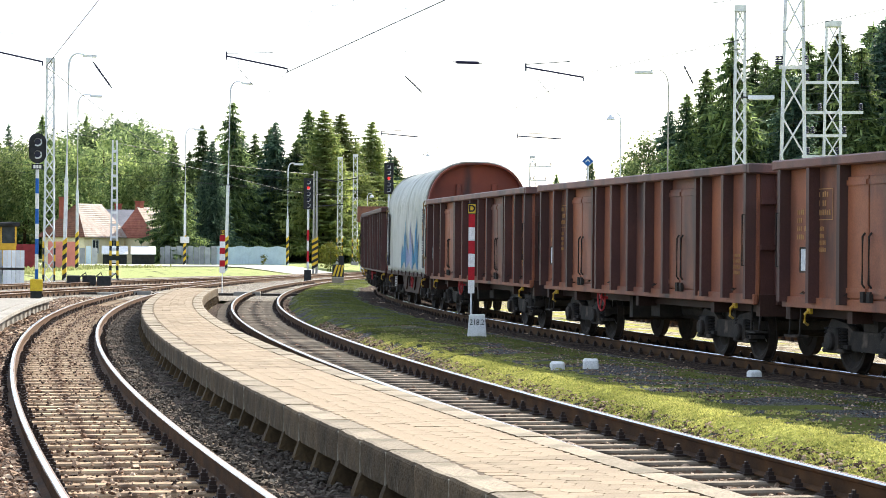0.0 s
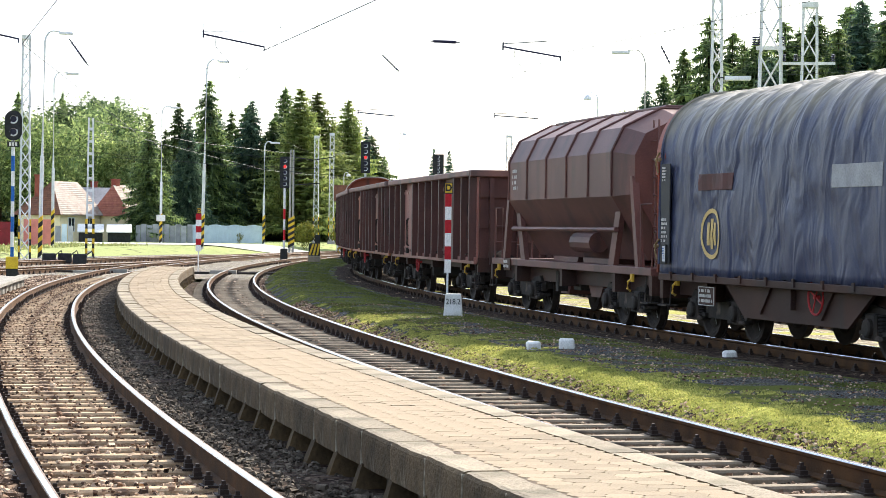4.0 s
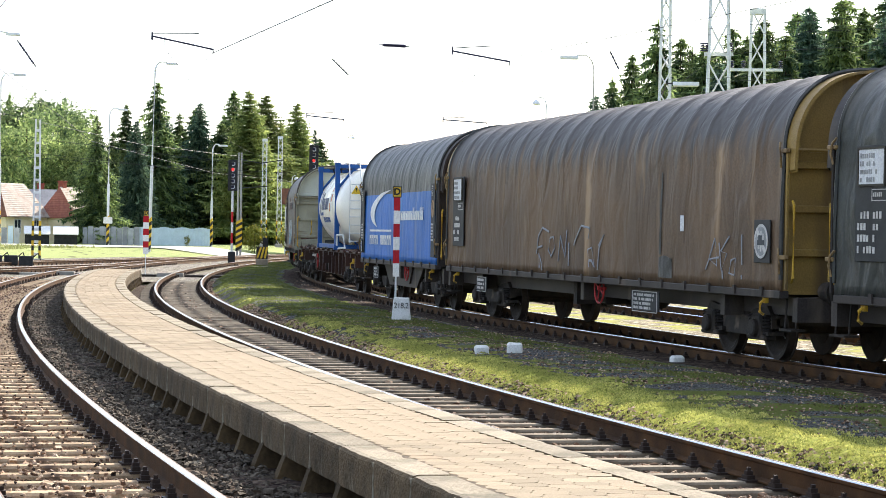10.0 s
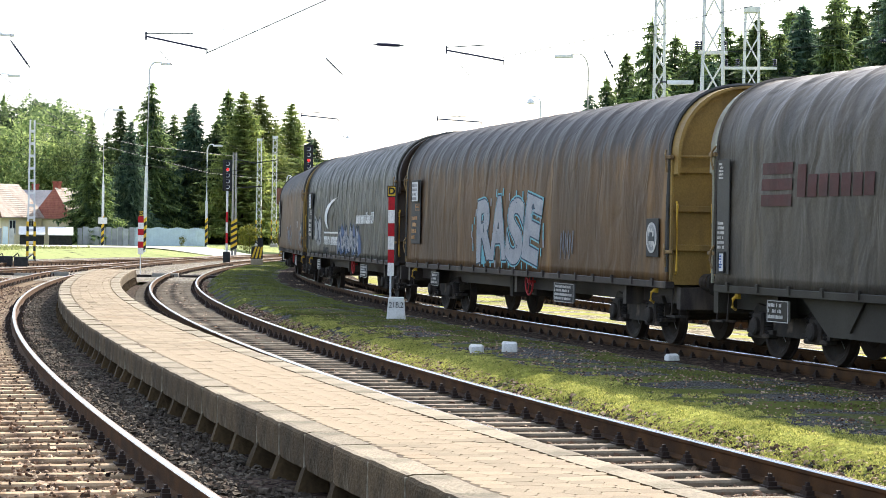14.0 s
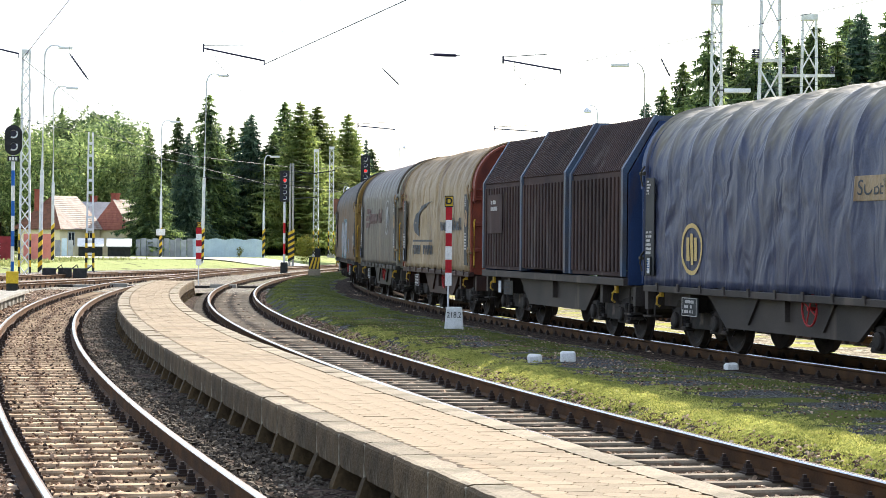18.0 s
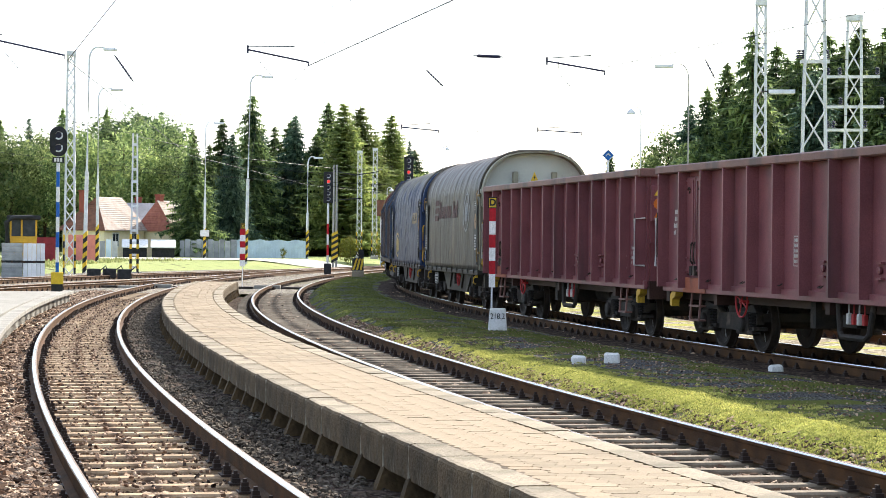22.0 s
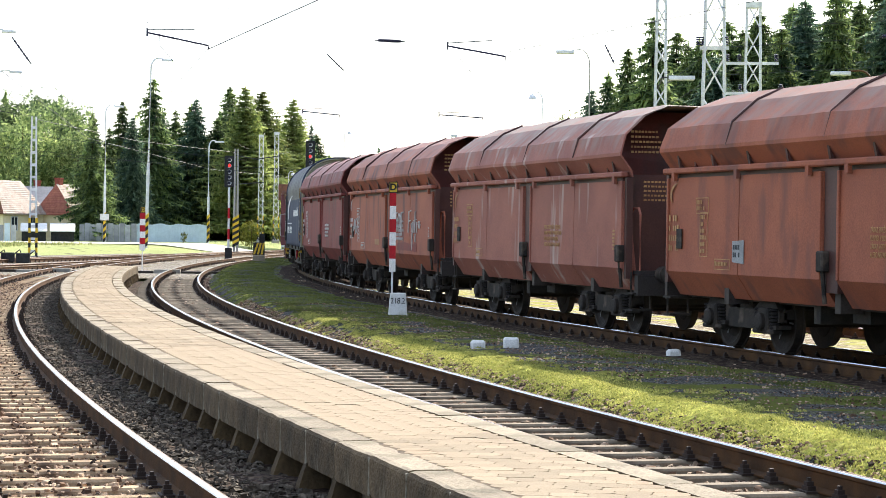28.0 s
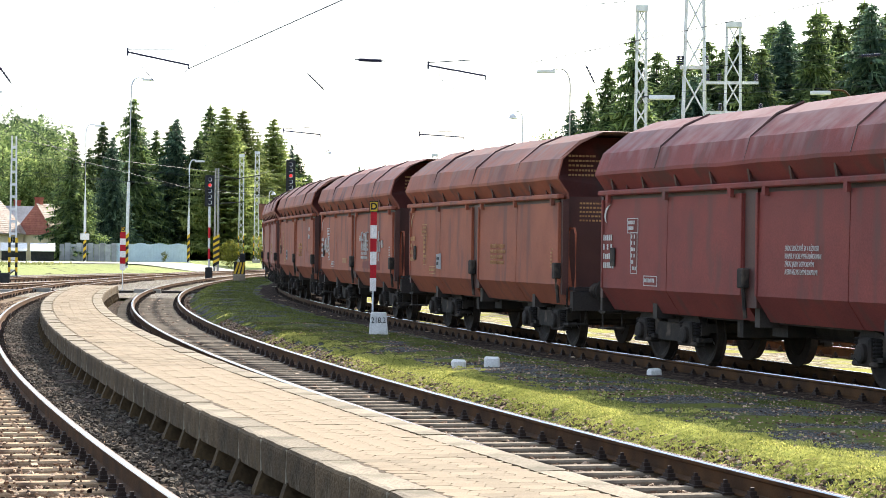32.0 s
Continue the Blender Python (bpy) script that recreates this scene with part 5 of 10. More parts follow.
    bars(wg, L / 2 - 1.15, 2.6, 0.45, 3, 0.13, note, y, seed=seed + 1, boxed=True, label="faded load table")
    bars(wg, L / 2 - 1.15, 2.1, 0.3, 4, 0.1, note, y, seed=seed + 2)
    bars(wg, -L / 2 + 1.0, 1.7, 0.4, 4, 0.09, note, y, seed=seed + 3, label="faded inspection table")
    if not modern:
        board(wg, L / 2 - 0.9, 1.62, 0.2, 0.32, M["paper"], w + 0.1, "waybill", "white waybill card in a dark holder", M["steel_dark"])
    TRAIN.append((wg, (u0 + u1) / 2))
    return wg, L, w


# --- wagon with a round tarpaulin hood ---
def hood_outline(w, shoulder, top, n=13):
    """Half outline of the hood, from the lower near edge over the crown to the far edge."""
    pts = [(w - 0.03 * max(0.0, (k / 13 - 0.6) / 0.4), 1.02 + (shoulder - 1.02) * k / 13) for k in range(14)]
    for k in range(1, n + 1):
        a = k / n * math.pi / 2
        pts.append(((w - 0.03) * math.cos(a) ** 0.72, shoulder + (top - shoulder) * math.sin(a) ** 1.05))
    return pts + [(-y, z) for y, z in pts[-2::-1]]


def sheet_sag(x, y, z, L, bow, slack, fold, shoulder, top, seed):
    """How far the sheet hangs in from the taut hood at a place."""
    ph = ((x + L / 2) / bow) % 1.0
    span = 4 * ph * (1 - ph)
    near = min(ph, 1 - ph) * bow
    up = max(0.0, min(1.0, (z - shoulder + 0.5) / 0.9))
    d = slack * span * (0.12 + 0.88 * up) * (0.85 + 0.4 * noise.noise(Vector((x * 0.9, y, seed))))
    d -= (0.006 + slack * 0.22) * math.exp(-(near / 0.045) ** 2) * (0.15 + 0.85 * up)
    # slack folds that hang from bow to bow under the shoulder
    if slack > 0.028:
        for q, amp in ((0.16, 1.0), (-0.12, 0.7), (-0.42, 0.35)):
            zc = shoulder + q - 0.2 * span - 0.06 * noise.noise(Vector((x * 1.3, q, seed)))
            d -= slack * 0.32 * amp * math.exp(-((z - zc) / 0.05) ** 2) * span ** 0.5
            d += slack * 0.2 * amp * math.exp(-((z - zc + 0.1) / 0.07) ** 2) * span ** 0.5
    loose = fold * (0.35 + 0.65 * span) * (1.0 - 0.8 * up)
    d += loose * 0.8 * noise.noise(Vector((x * 1.7 + seed, z * 0.8, seed)))
    d += loose * 1.1 * abs(noise.noise(Vector((x * 1.1 + z * 1.3, z * 1.0 - x * 0.35, seed + 5))))
    d += loose * 0.5 * abs(noise.noise(Vector((x * 2.6 + z * 1.7, z * 1.2 - x * 0.8, seed + 9))))
    d += loose * 0.4 * abs(noise.noise(Vector((x * 2.4 - z * 1.9, z * 1.5 + x * 0.7, seed + 13))))
    return d


SHEETS = {}


def hood_wagon(u0, u1, tarp, end, frame, label, rear="yellow", bows=11, slack=0.0, fold=0.0, roof=None, shoulder=3.0, top=4.08, w=1.42, pivots=None, wheel_x=-1.0, seed=0, side_plates=True, dark_base=None, collar=None):
    L = u0 - u1
    wg = thing("hood_wagon", label, "freight wagon", "wagons of the freight train")
    half = hood_outline(w, shoulder, top)
    n = len(half)
    nx = int(L * 15)
    vs, fs, mi = [], [], []
    bow = L / bows
    SHEETS[wg] = (w, L, bow, slack, fold, shoulder, top, seed)
    for i in range(nx + 1):
        x = -L / 2 + L * i / nx
        for j, (y, z) in enumerate(half):
            d = sheet_sag(x, y, z, L, bow, slack, fold, shoulder, top, seed)
            r = math.hypot(y, z - 2.0) or 1
            hem = fold * 0.5 * math.sin(x * 7 + seed) if j in (0, n - 1) else 0
            vs.append((x, y - d * (y / r if z > 2 else (1 if y > 0 else -1) * 0.8), z - (d * (z - 2.0) / r if z > 2.2 else 0) + hem))
    for i in range(nx):
        for j in range(n - 1):
            fs.append((i * n + j, i * n + j + 1, (i + 1) * n + j + 1, (i + 1) * n + j))
            zc = (half[j][1] + half[j + 1][1]) / 2
            mi.append(1 if roof and zc > shoulder - 0.25 else 0)
    hood = raw("hood", vs, fs, M[tarp], wg, True)
    if roof:
        hood.data.materials.append(M[roof])
        hood.data.polygons.foreach_set("material_index", mi)
    th = hood.modifiers.new("thickness", "SOLIDIFY")
    th.thickness, th.offset = 0.02, -1
    # end hoops of the hood
    for x in (-L / 2, L / 2):
        bm = bmesh.new()
        tube(bm, [(x, y * 1.004, z + 0.008) for y, z in half[1:-1]], 0.03, 5)
        part("end_hoop", bm, M[collar or tarp], wg)
    for sx in (1, -1):
        x = sx * (L / 2 - 0.1)
        e = [(y * 0.985, z - 0.03) for y, z in half]
        bm = bmesh.new()
        x0, x1 = sorted((x, x + sx * 0.5))
        prism(bm, [(y, z) for y, z in e] + [(-w * 0.985, 0.98), (w * 0.985, 0.98)], min(x, x + sx * 0.08), max(x, x + sx * 0.08))
        wall = part("end_wall", bm, M[end], wg)
        xe = x + sx * 0.08
        # hood stop: arched lip, posts and rails of the end wall
        bm = bmesh.new()
        prof = [(y * 0.99, z - 0.02) for y, z in half if z > shoulder - 0.4]
        xa, xb = sorted((x, x + sx * 0.42))
        rings = [[bm.verts.new((xx, y * k, z - (1 - k) * 1.2)) for y, z in prof] for xx, k in ((xa, 1.0), (xb, 1.0), (xb, 0.97), (xa, 0.97))]
        for q in range(4):
            for j in range(len(prof) - 1):
                bm.faces.new((rings[q][j], rings[q][j + 1], rings[(q + 1) % 4][j + 1], rings[(q + 1) % 4][j]))
        part("roof_collar", bm, M[end], wall)
        for y in (-0.5, 0.5):
            bm = bmesh.new()
            box(bm, min(xe, xe + sx * 0.12), max(xe, xe + sx * 0.12), y - 0.07, y + 0.07, 1.0, 3.55, bevel=0.015)
            part("end_post", bm, M[end], wall)
        for z in (1.55, 2.15, 2.75):
            for a, b in ((-w + 0.06, -0.58), (-0.42, 0.42), (0.58, w - 0.06)):
                bm = bmesh.new()
                box(bm, min(xe, xe + sx * 0.07), max(xe, xe + sx * 0.07), a, b, z - 0.05, z + 0.05, bevel=0.01)
                part("end_rail", bm, M[end], wall)
        if end == "end_grey":
            # pale arched panel over a black strip for the gap's shade, thin bars, strap, yellow grip, notices and a
            # black plate for the slot's shade
            def plate(name, y0, y1, z0, z1, out0, out1, material, label="", bevel=0.0):
                bm = bmesh.new()
                box(bm, *sorted((xe + sx * out0, xe + sx * out1)), y0, y1, z0, z1, bevel=bevel)
                return part(name, bm, material, wall, label)

            bm = bmesh.new()
            arch = [(y * 0.955, z - 0.07) for y, z in half if z > 3.04]
            prism(bm, arch, *sorted((xe + sx * 0.002, xe + sx * 0.014)))
            part("arch_panel", bm, M["end_pale"], wall, "pale grey arched upper panel")
            plate("ledge", -w + 0.05, w - 0.05, 2.93, 2.985, 0.014, 0.05, M["black"], "black strip for the shade in the gap under the arch")
            plate("ledge_rail", -w + 0.02, w - 0.02, 3.0, 3.09, 0.015, 0.1, M["end_pale"], "", 0.01)
            for z in (1.3, 1.72):
                bm = bmesh.new()
                tube(bm, [(xe + sx * 0.15, -w + 0.06, z), (xe + sx * 0.15, w - 0.06, z)], 0.014, 6)
                part("cross_bar", bm, M["end_grey"], wall)
            bm = bmesh.new()
            tube(bm, [(xe + sx * 0.14, 0.12 * sx, 2.9), (xe + sx * 0.15, 0.1 * sx, 2.6), (xe + sx * 0.13, 0.14 * sx, 1.62)], 0.01, 5)
            box(bm, *sorted((xe + sx * 0.11, xe + sx * 0.16)), 0.1 * sx - 0.03, 0.1 * sx + 0.05, 1.5, 1.68)
            tube(bm, [(xe + sx * 0.14, -0.1 * sx, 2.2), (xe + sx * 0.16, -0.1 * sx, 1.72)], 0.024, 6)
            part("strap", bm, M["galv"], wall, "hanging tensioner strap")
            bm = bmesh.new()
            tube(bm, [(xe + sx * 0.06, -0.86 * sx, 2.1), (xe + sx * 0.16, -0.86 * sx, 2.06), (xe + sx * 0.16, -0.86 * sx, 1.66), (xe + sx * 0.06, -0.9 * sx, 1.6)], 0.022, 6)
            part("grip", bm, M["hook_yellow"], wall, "yellow curved grip")
            plate("end_opening", -0.36, 0.36, 1.06, 1.42, 0.02, 0.045, M["black"], "black plate for the shade of a slot in the end wall", 0.02)
            nt = plate("notice", 0.16 * sx - 0.11, 0.16 * sx + 0.11, 2.28, 2.68, 0.01, 0.02, M["logo_blue"], "blue safety notice")
            for zc, tri in ((2.58, True), (2.39, False)):
                bm = bmesh.new()
                k = 3 if tri else 16
                prism(bm, [(0.16 * sx + 0.085 * math.sin(q * math.tau / k), zc + 0.085 * math.cos(q * math.tau / k)) for q in range(k)], *sorted((xe + sx * 0.021, xe + sx * 0.025)))
                part("symbol", bm, M["yellow" if tri else "orange"], nt)
            bm = bmesh.new()
            prism(bm, [(0.11 * math.sin(q * math.tau / 3), 3.4 + 0.15 * math.cos(q * math.tau / 3)) for q in range(3)], *sorted((xe + sx * 0.015, xe + sx * 0.02)))
            part("warning_sign", bm, M["yellow"], wall, "yellow high-voltage warning triangle")
            bm = bmesh.new()
            prism(bm, [(0.012, 3.48), (-0.03, 3.4), (0.0, 3.4), (-0.012, 3.34), (0.032, 3.42), (0.003, 3.42)], *sorted((xe + sx * 0.021, xe + sx * 0.024)))
            part("flash", bm, M["black"], wall)
        # corner locking gear
        bm = bmesh.new()
        xs = sx * (L / 2 + 0.12)
        tube(bm, [(xs, w - 0.02, 1.05), (xs, w - 0.02, 2.9)], 0.028, 6)
        tube(bm, [(xs, w - 0.02, 2.95), (xs, -w + 0.02, 2.95)], 0.03, 6)
        part("locking_bar", bm, M[end], wg)
        for z, nm in ((2.95, "locking_hook"), (1.5, "locking_hook")):
            bm = bmesh.new()
            box(bm, *sorted((sx * (L / 2 - 0.02), sx * (L / 2 + 0.2))), w - 0.02, w + 0.045, z - 0.045, z + 0.015, bevel=0.012)
            tube(bm, [(sx * (L / 2 - 0.04), w + 0.03, z + 0.1), (sx * (L / 2 + 0.02), w + 0.06, z + 0.03), (sx * (L / 2 + 0.06), w + 0.06, z - 0.1), (sx * (L / 2 + 0.02), w + 0.04, z - 0.24)], 0.017, 6)
            part(nm, bm, M["bronze"] if rear == "yellow" else M["frame_grey"], wg, "worn locking hook")
        bm = bmesh.new()
        tube(bm, [(xs, w - 0.1, 1.15), (xs + sx * 0.14, w - 0.06, 1.2), (xs + sx * 0.14, w - 0.06, 2.2), (xs, w - 0.1, 2.25)], 0.02, 6)
        part("handrail", bm, M["hook_yellow"], wg, "yellow handrail")
    if L > 14:
        ink = M["note_yellow" if tarp == "tarp_umber" else "note_white"]
        x = L / 2 - 1.0
        board(wg, x, 2.2, 0.86, 1.46, M["plate_dark"], w + 0.012, "side_plate", "dark lettered side plate with a pale card")
        board(wg, x, 2.66, 0.64, 0.44, M["paper"], w + 0.034, "plan_card", "pale loading plan card", M["frame_grey"])
        bars(wg, x + 0.28, 2.83, 0.52, 4, 0.1, M["spray_grey"], w + 0.056, seed=seed + 9)
        bars(wg, x - 0.02, 2.34, 0.34, 1, 0.09, ink, w + 0.035, seed=seed + 3, boxed=True)
        crescent(wg, x + 0.3, 2.22, 0.4, ink, w + 0.034, 0.16)
        bars(wg, x + 0.36, 2.1, 0.66, 4, 0.145, ink, w + 0.035, seed=seed + 5, label="painted wagon marking")
        if tarp != "tarp_slate":
            board(wg, -L / 2 + 0.62, 1.7, 0.56, 0.6, M["plate_dark"], w + 0.012, "sign_plate", "dark plate of the round sign")
        ban_sign(wg, -L / 2 + 0.62, 1.7, 0.24, w + 0.035, "paper" if tarp == "tarp_slate" else "spray_grey", "logo_red" if tarp == "tarp_slate" else "note_white")
    elif side_plates:
        for x, wd in ((L / 2 - 0.32, 0.42), (-L / 2 + 0.32, 0.42)):
            tone = dark_base or ("plate_grey" if tarp in ("tarp_grey", "tarp_soot", "tarp_slate") else "plate_dark")
            board(wg, x, 2.02, wd, 1.66, M[tone], w + 0.012, "side_plate", "dark lettered side plate")
            bars(wg, x + 0.14, 2.8, 0.2, 5, 0.05, M["note_white"], w + 0.035, seed=seed + int(x > 0))
            bars(wg, x + 0.16, 1.95, 0.3, 6, 0.07, M["note_white"], w + 0.035, seed=seed + 2 + int(x > 0))
            if x < 0:
                bm = bmesh.new()
                prism(bm, [(x + 0.15 * math.cos(q * math.tau / 18), 2.28 + 0.2 * math.sin(q * math.tau / 18)) for q in range(18)], w + 0.034, w + 0.039, axis="y")
                part("dial", bm, M["dial_tan"], wg, "faded round dial")
                bm = bmesh.new()
                box(bm, x - 0.012, x + 0.012, w + 0.04, w + 0.043, 2.28, 2.42)
                box(bm, x - 0.09, x + 0.012, w + 0.04, w + 0.043, 2.262, 2.28)
                part("dial_hand", bm, M["black"], wg)
            else:
                board(wg, x - 0.02, 1.36, 0.17, 0.26, M["paper"], w + 0.036, "waybill", "white waybill card in a dark holder", M["black"])
                bars(wg, x + 0.04, 1.46, 0.12, 5, 0.04, M["logo_blue"], w + 0.058, seed=seed + 8)
    # sill and lashing rings
    for sy in (1, -1):
        bm = bmesh.new()
        y0, y1 = sorted((sy * (w - 0.12), sy * (w + 0.02)))
        box(bm, -L / 2, L / 2, y0, y1, 0.92, 1.03, bevel=0.01)
        part("sill", bm, M[frame], wg)
    for k in range(int(L)):
        x = -L / 2 + 0.6 + k
        bm = bmesh.new()
        box(bm, x - 0.04, x + 0.04, w + 0.02, w + 0.045, 0.95, 1.07)
        part("sheet_clip", bm, M[frame], wg)
    pv = pivots or (L - 3.6)
    running_gear(wg, L + 0.55, pv, frame, wheel_x=wheel_x, sole=0.95, depth=0.28)
    if L < 13:
        # deep middle sill of the coil wagon
        bm = bmesh.new()
        a = pv / 2 - 1.1
        prism(bm, [(-a - 0.5, 0.95), (a + 0.5, 0.95), (a - 0.35, 0.42), (-a + 0.35, 0.42)], 1.16, 1.22, axis="y")
        part("side_sill", bm, M[frame], wg)
        for x in (-a * 0.5, a * 0.5):
            bm = bmesh.new()
            prism(bm, [(x - 0.35, 0.92), (x + 0.35, 0.92), (x + 0.05, 0.5)], 1.222, 1.26, axis="y")
            part("gusset", bm, M[frame], wg)
    board(wg, pv / 2 - 0.2, 0.72, 0.75, 0.28, M[frame if frame != "frame_dark" else "plate_dark"], 1.34, "load_plate", "painted load table plate")
    bars(wg, pv / 2 + 0.1, 0.82, 0.6, 3, 0.08, M["note_white"], 1.363, seed=seed + 4, boxed=True)
    if L > 14:
        board(wg, -pv / 2 + 3.2, 0.7, 1.3, 0.32, M["plate_dark"], 1.34, "load_plate", "dark load table plate with white lettering")
        bars(wg, -pv / 2 + 3.75, 0.82, 1.1, 4, 0.07, M["note_white"], 1.363, seed=seed + 6, boxed=True)
    TRAIN.append((wg, (u0 + u1) / 2))
    return wg, L, w


def operator_logo(wg, L, w, color, x=3.65, z=1.75, lead=4.15, pitch=0.218):
    """Crescent, line and two groups of letter-sized blocks."""
    y = w + 0.03
    crescent(wg, x - 0.05, z + 0.58, 2.8, M[color], y, 0.92)
    bm = bmesh.new()
    box(bm, x - 3.1, x, y, y + 0.004, z, z + 0.05)
    part("emblem_line", bm, M[color], wg)
    for i in range(10):
        if i == 4:
            continue
        bm = bmesh.new()
        xx = x - i * 0.31
        t, h, k = z - 0.09, 0.24, 0.25
        prism(bm, [(xx, t), (xx - k, t), (xx - k, t - h), (xx - k * .68, t - h), (xx - k * .68, t - h * 0.35), (xx - k * .32, t - h * 0.35), (xx - k * .32, t - h), (xx, t - h)], y, y + 0.004, axis="y")
        part("letter_block", bm, M[color], wg)
    x0, k = x - lead, pitch * 0.78
    for i in range(14):
        h = 0.3 if i in (8, 12, 13) else 0.22
        bm = bmesh.new()
        xx, zb = x0 - i * pitch, z + 0.28
        prism(bm, [(xx, zb), (xx - k, zb), (xx - k, zb + h), (xx - k * .66, zb + h), (xx - k * .66, zb + 0.08), (xx - k * .34, zb + 0.08), (xx - k * .34, zb + h), (xx, zb + h)], y, y + 0.004, axis="y")
        part("letter_block", bm, M[color], wg)


# --- self-discharging hopper with a folded roof ---
def end_bars(parent, x, sx, z1, width, lines, pitch, material, seed):
    """Warning lines painted on an end face, near the platform side."""
    rng = random.Random(seed * 17 + lines)
    bm = bmesh.new()
    for i in range(lines):
        y, stop = 1.0, 1.0 - width * rng.uniform(0.7, 1.0)
        while y > stop:
            k = rng.uniform(0.03, 0.06)
            box(bm, *sorted((x + sx * 0.002, x + sx * 0.006)), y - k, y, z1 - i * pitch - pitch * 0.42, z1 - i * pitch)
            y -= k + 0.018
    return tagged(part("lettering", bm, material, parent, "faded yellow warning lines"), kind="stuff")


def big_hopper(u0, u1, color, label, seed=0, note="note_yellow", roof=None, texts=True):
    L = u0 - u1
    wg = thing("hopper_wagon", label, "freight wagon", "hopper wagons of the freight train")
    y0 = 1.44
    rng = random.Random(seed)
    # dark oxide stands in for shade on inner body, posts and gussets
    c, dark_oxide, nm = M[color], M["oxide_dark"], M[note]
    # inner hopper
    bm = bmesh.new()
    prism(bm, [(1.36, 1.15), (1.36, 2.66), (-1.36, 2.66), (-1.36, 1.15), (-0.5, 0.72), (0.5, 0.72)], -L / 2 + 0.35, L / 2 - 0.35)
    part("body", bm, dark_oxide, wg)
    # roof hood, dented
    prof = [(1.30, 2.62), (1.32, 2.72), (1.50, 2.96), (1.50, 3.0), (1.40, 3.30), (1.02, 3.62), (0.62, 3.80)]
    prof = prof + [(-a, b) for a, b in prof[::-1]]
    nx = 44
    vs, fs = [], []
    for i in range(nx + 1):
        x = -L / 2 + L * i / nx
        for j, (y, z) in enumerate(prof):
            d = 0.022 * noise.noise(Vector((x * 1.1 + seed * 7, z * 2, seed)))
            d += 0.05 * max(0, noise.noise(Vector((x * 0.6 + seed * 3, 2, seed + 2))) - 0.25) * (2.95 < z < 3.2)
            inset = 0.0
            if i in (0, nx):
                inset = 0.0 if z < 3.15 else (z - 3.15) * 0.55 * (1 if i == 0 else -1)
            vs.append((x + inset, y - d * (1 if y > 0 else -1), z - d * 0.6))
    n = len(prof)
    for i in range(nx):
        for j in range(n - 1):
            fs.append((i * n + j, i * n + j + 1, (i + 1) * n + j + 1, (i + 1) * n + j))
    hood = raw("roof_hood", vs, fs, M[roof or color], wg)
    th = hood.modifiers.new("thickness", "SOLIDIFY")
    th.thickness, th.offset = 0.03, 1
    for x in (-L * 0.27, 0.02, L * 0.28):
        for sy in (1, -1):
            bm = bmesh.new()
            tube(bm, [(x, sy * y, z + 0.02) for y, z in ((1.515, 2.97), (1.42, 3.31), (1.03, 3.64), (0.62, 3.82))], 0.022, 5)
            part("roof_seam", bm, dark_oxide, hood)
    for sx in (1, -1):
        # sloping end of the hood, set back, the recess shade in its dark red
        bm = bmesh.new()
        x = sx * (L / 2 - 0.10)
        a = [(1.38, 2.66, 0), (1.44, 3.02, 0), (1.25, 3.36, 0.1), (0.9, 3.58, 0.22), (0.55, 3.76, 0.33)]
        ring_ = [(x - sx * (d + 0.95), y, z) for y, z, d in a] + [(x - sx * (d + 0.95), -y, z) for y, z, d in a[::-1]]
        f1 = [bm.verts.new(p) for p in ring_]
        f2 = [bm.verts.new((p[0] - sx * 0.06, p[1], p[2])) for p in ring_]
        bm.faces.new(f1)
        bm.faces.new(f2)
        for k in range(len(f1)):
            bm.faces.new((f1[k], f1[(k + 1) % len(f1)], f2[(k + 1) % len(f1)], f2[k]))
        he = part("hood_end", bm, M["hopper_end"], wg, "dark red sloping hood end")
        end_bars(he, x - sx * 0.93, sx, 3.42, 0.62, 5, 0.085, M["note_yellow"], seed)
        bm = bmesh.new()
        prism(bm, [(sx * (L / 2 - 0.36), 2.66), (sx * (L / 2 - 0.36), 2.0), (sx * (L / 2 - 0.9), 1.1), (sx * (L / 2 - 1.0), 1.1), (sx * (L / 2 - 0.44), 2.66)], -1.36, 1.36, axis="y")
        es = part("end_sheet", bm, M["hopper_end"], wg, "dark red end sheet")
        end_bars(es, sx * (L / 2 - 0.355), sx, 2.56, 0.8, 5, 0.075, M["note_yellow"], seed + 3)
        # end platform, railings and ladder
        bm = bmesh.new()
        box(bm, *sorted((sx * (L / 2 - 1.0), sx * (L / 2 + 0.2))), -1.25, 1.25, 1.02, 1.08)
        part("end_platform", bm, M["frame_dark"], wg)
        for yy in (1.22, 0.5):
            bm = bmesh.new()
            xa, xb = sx * (L / 2 + 0.14), sx * (L / 2 - 0.3)
            tube(bm, [(xa, yy, 1.05), (xa, yy, 2.0), (xa - sx * 0.08, yy, 2.1), (xb + sx * 0.1, yy, 2.1), (xb, yy, 2.02), (xb, yy, 1.05)], 0.02, 6)
            part("handrail", bm, c, wg)
        bm = bmesh.new()
        for yy in (1.0, 1.34):
            tube(bm, [(sx * (L / 2 + 0.05), yy, 1.06), (sx * (L / 2 + 0.05), yy, 0.42)], 0.016, 5)
        for z in (0.45, 0.72):
            box(bm, *sorted((sx * (L / 2 - 0.1), sx * (L / 2 + 0.2))), 1.0, 1.36, z - 0.02, z + 0.01)
        part("step", bm, M["steel_dark"], wg)
        bm = bmesh.new()
        box(bm, *sorted((sx * (L / 2 - 0.12), sx * (L / 2 - 0.42))), 1.3, 1.42, 1.2, 1.55, bevel=0.02)
        part("valve_box", bm, c, wg)
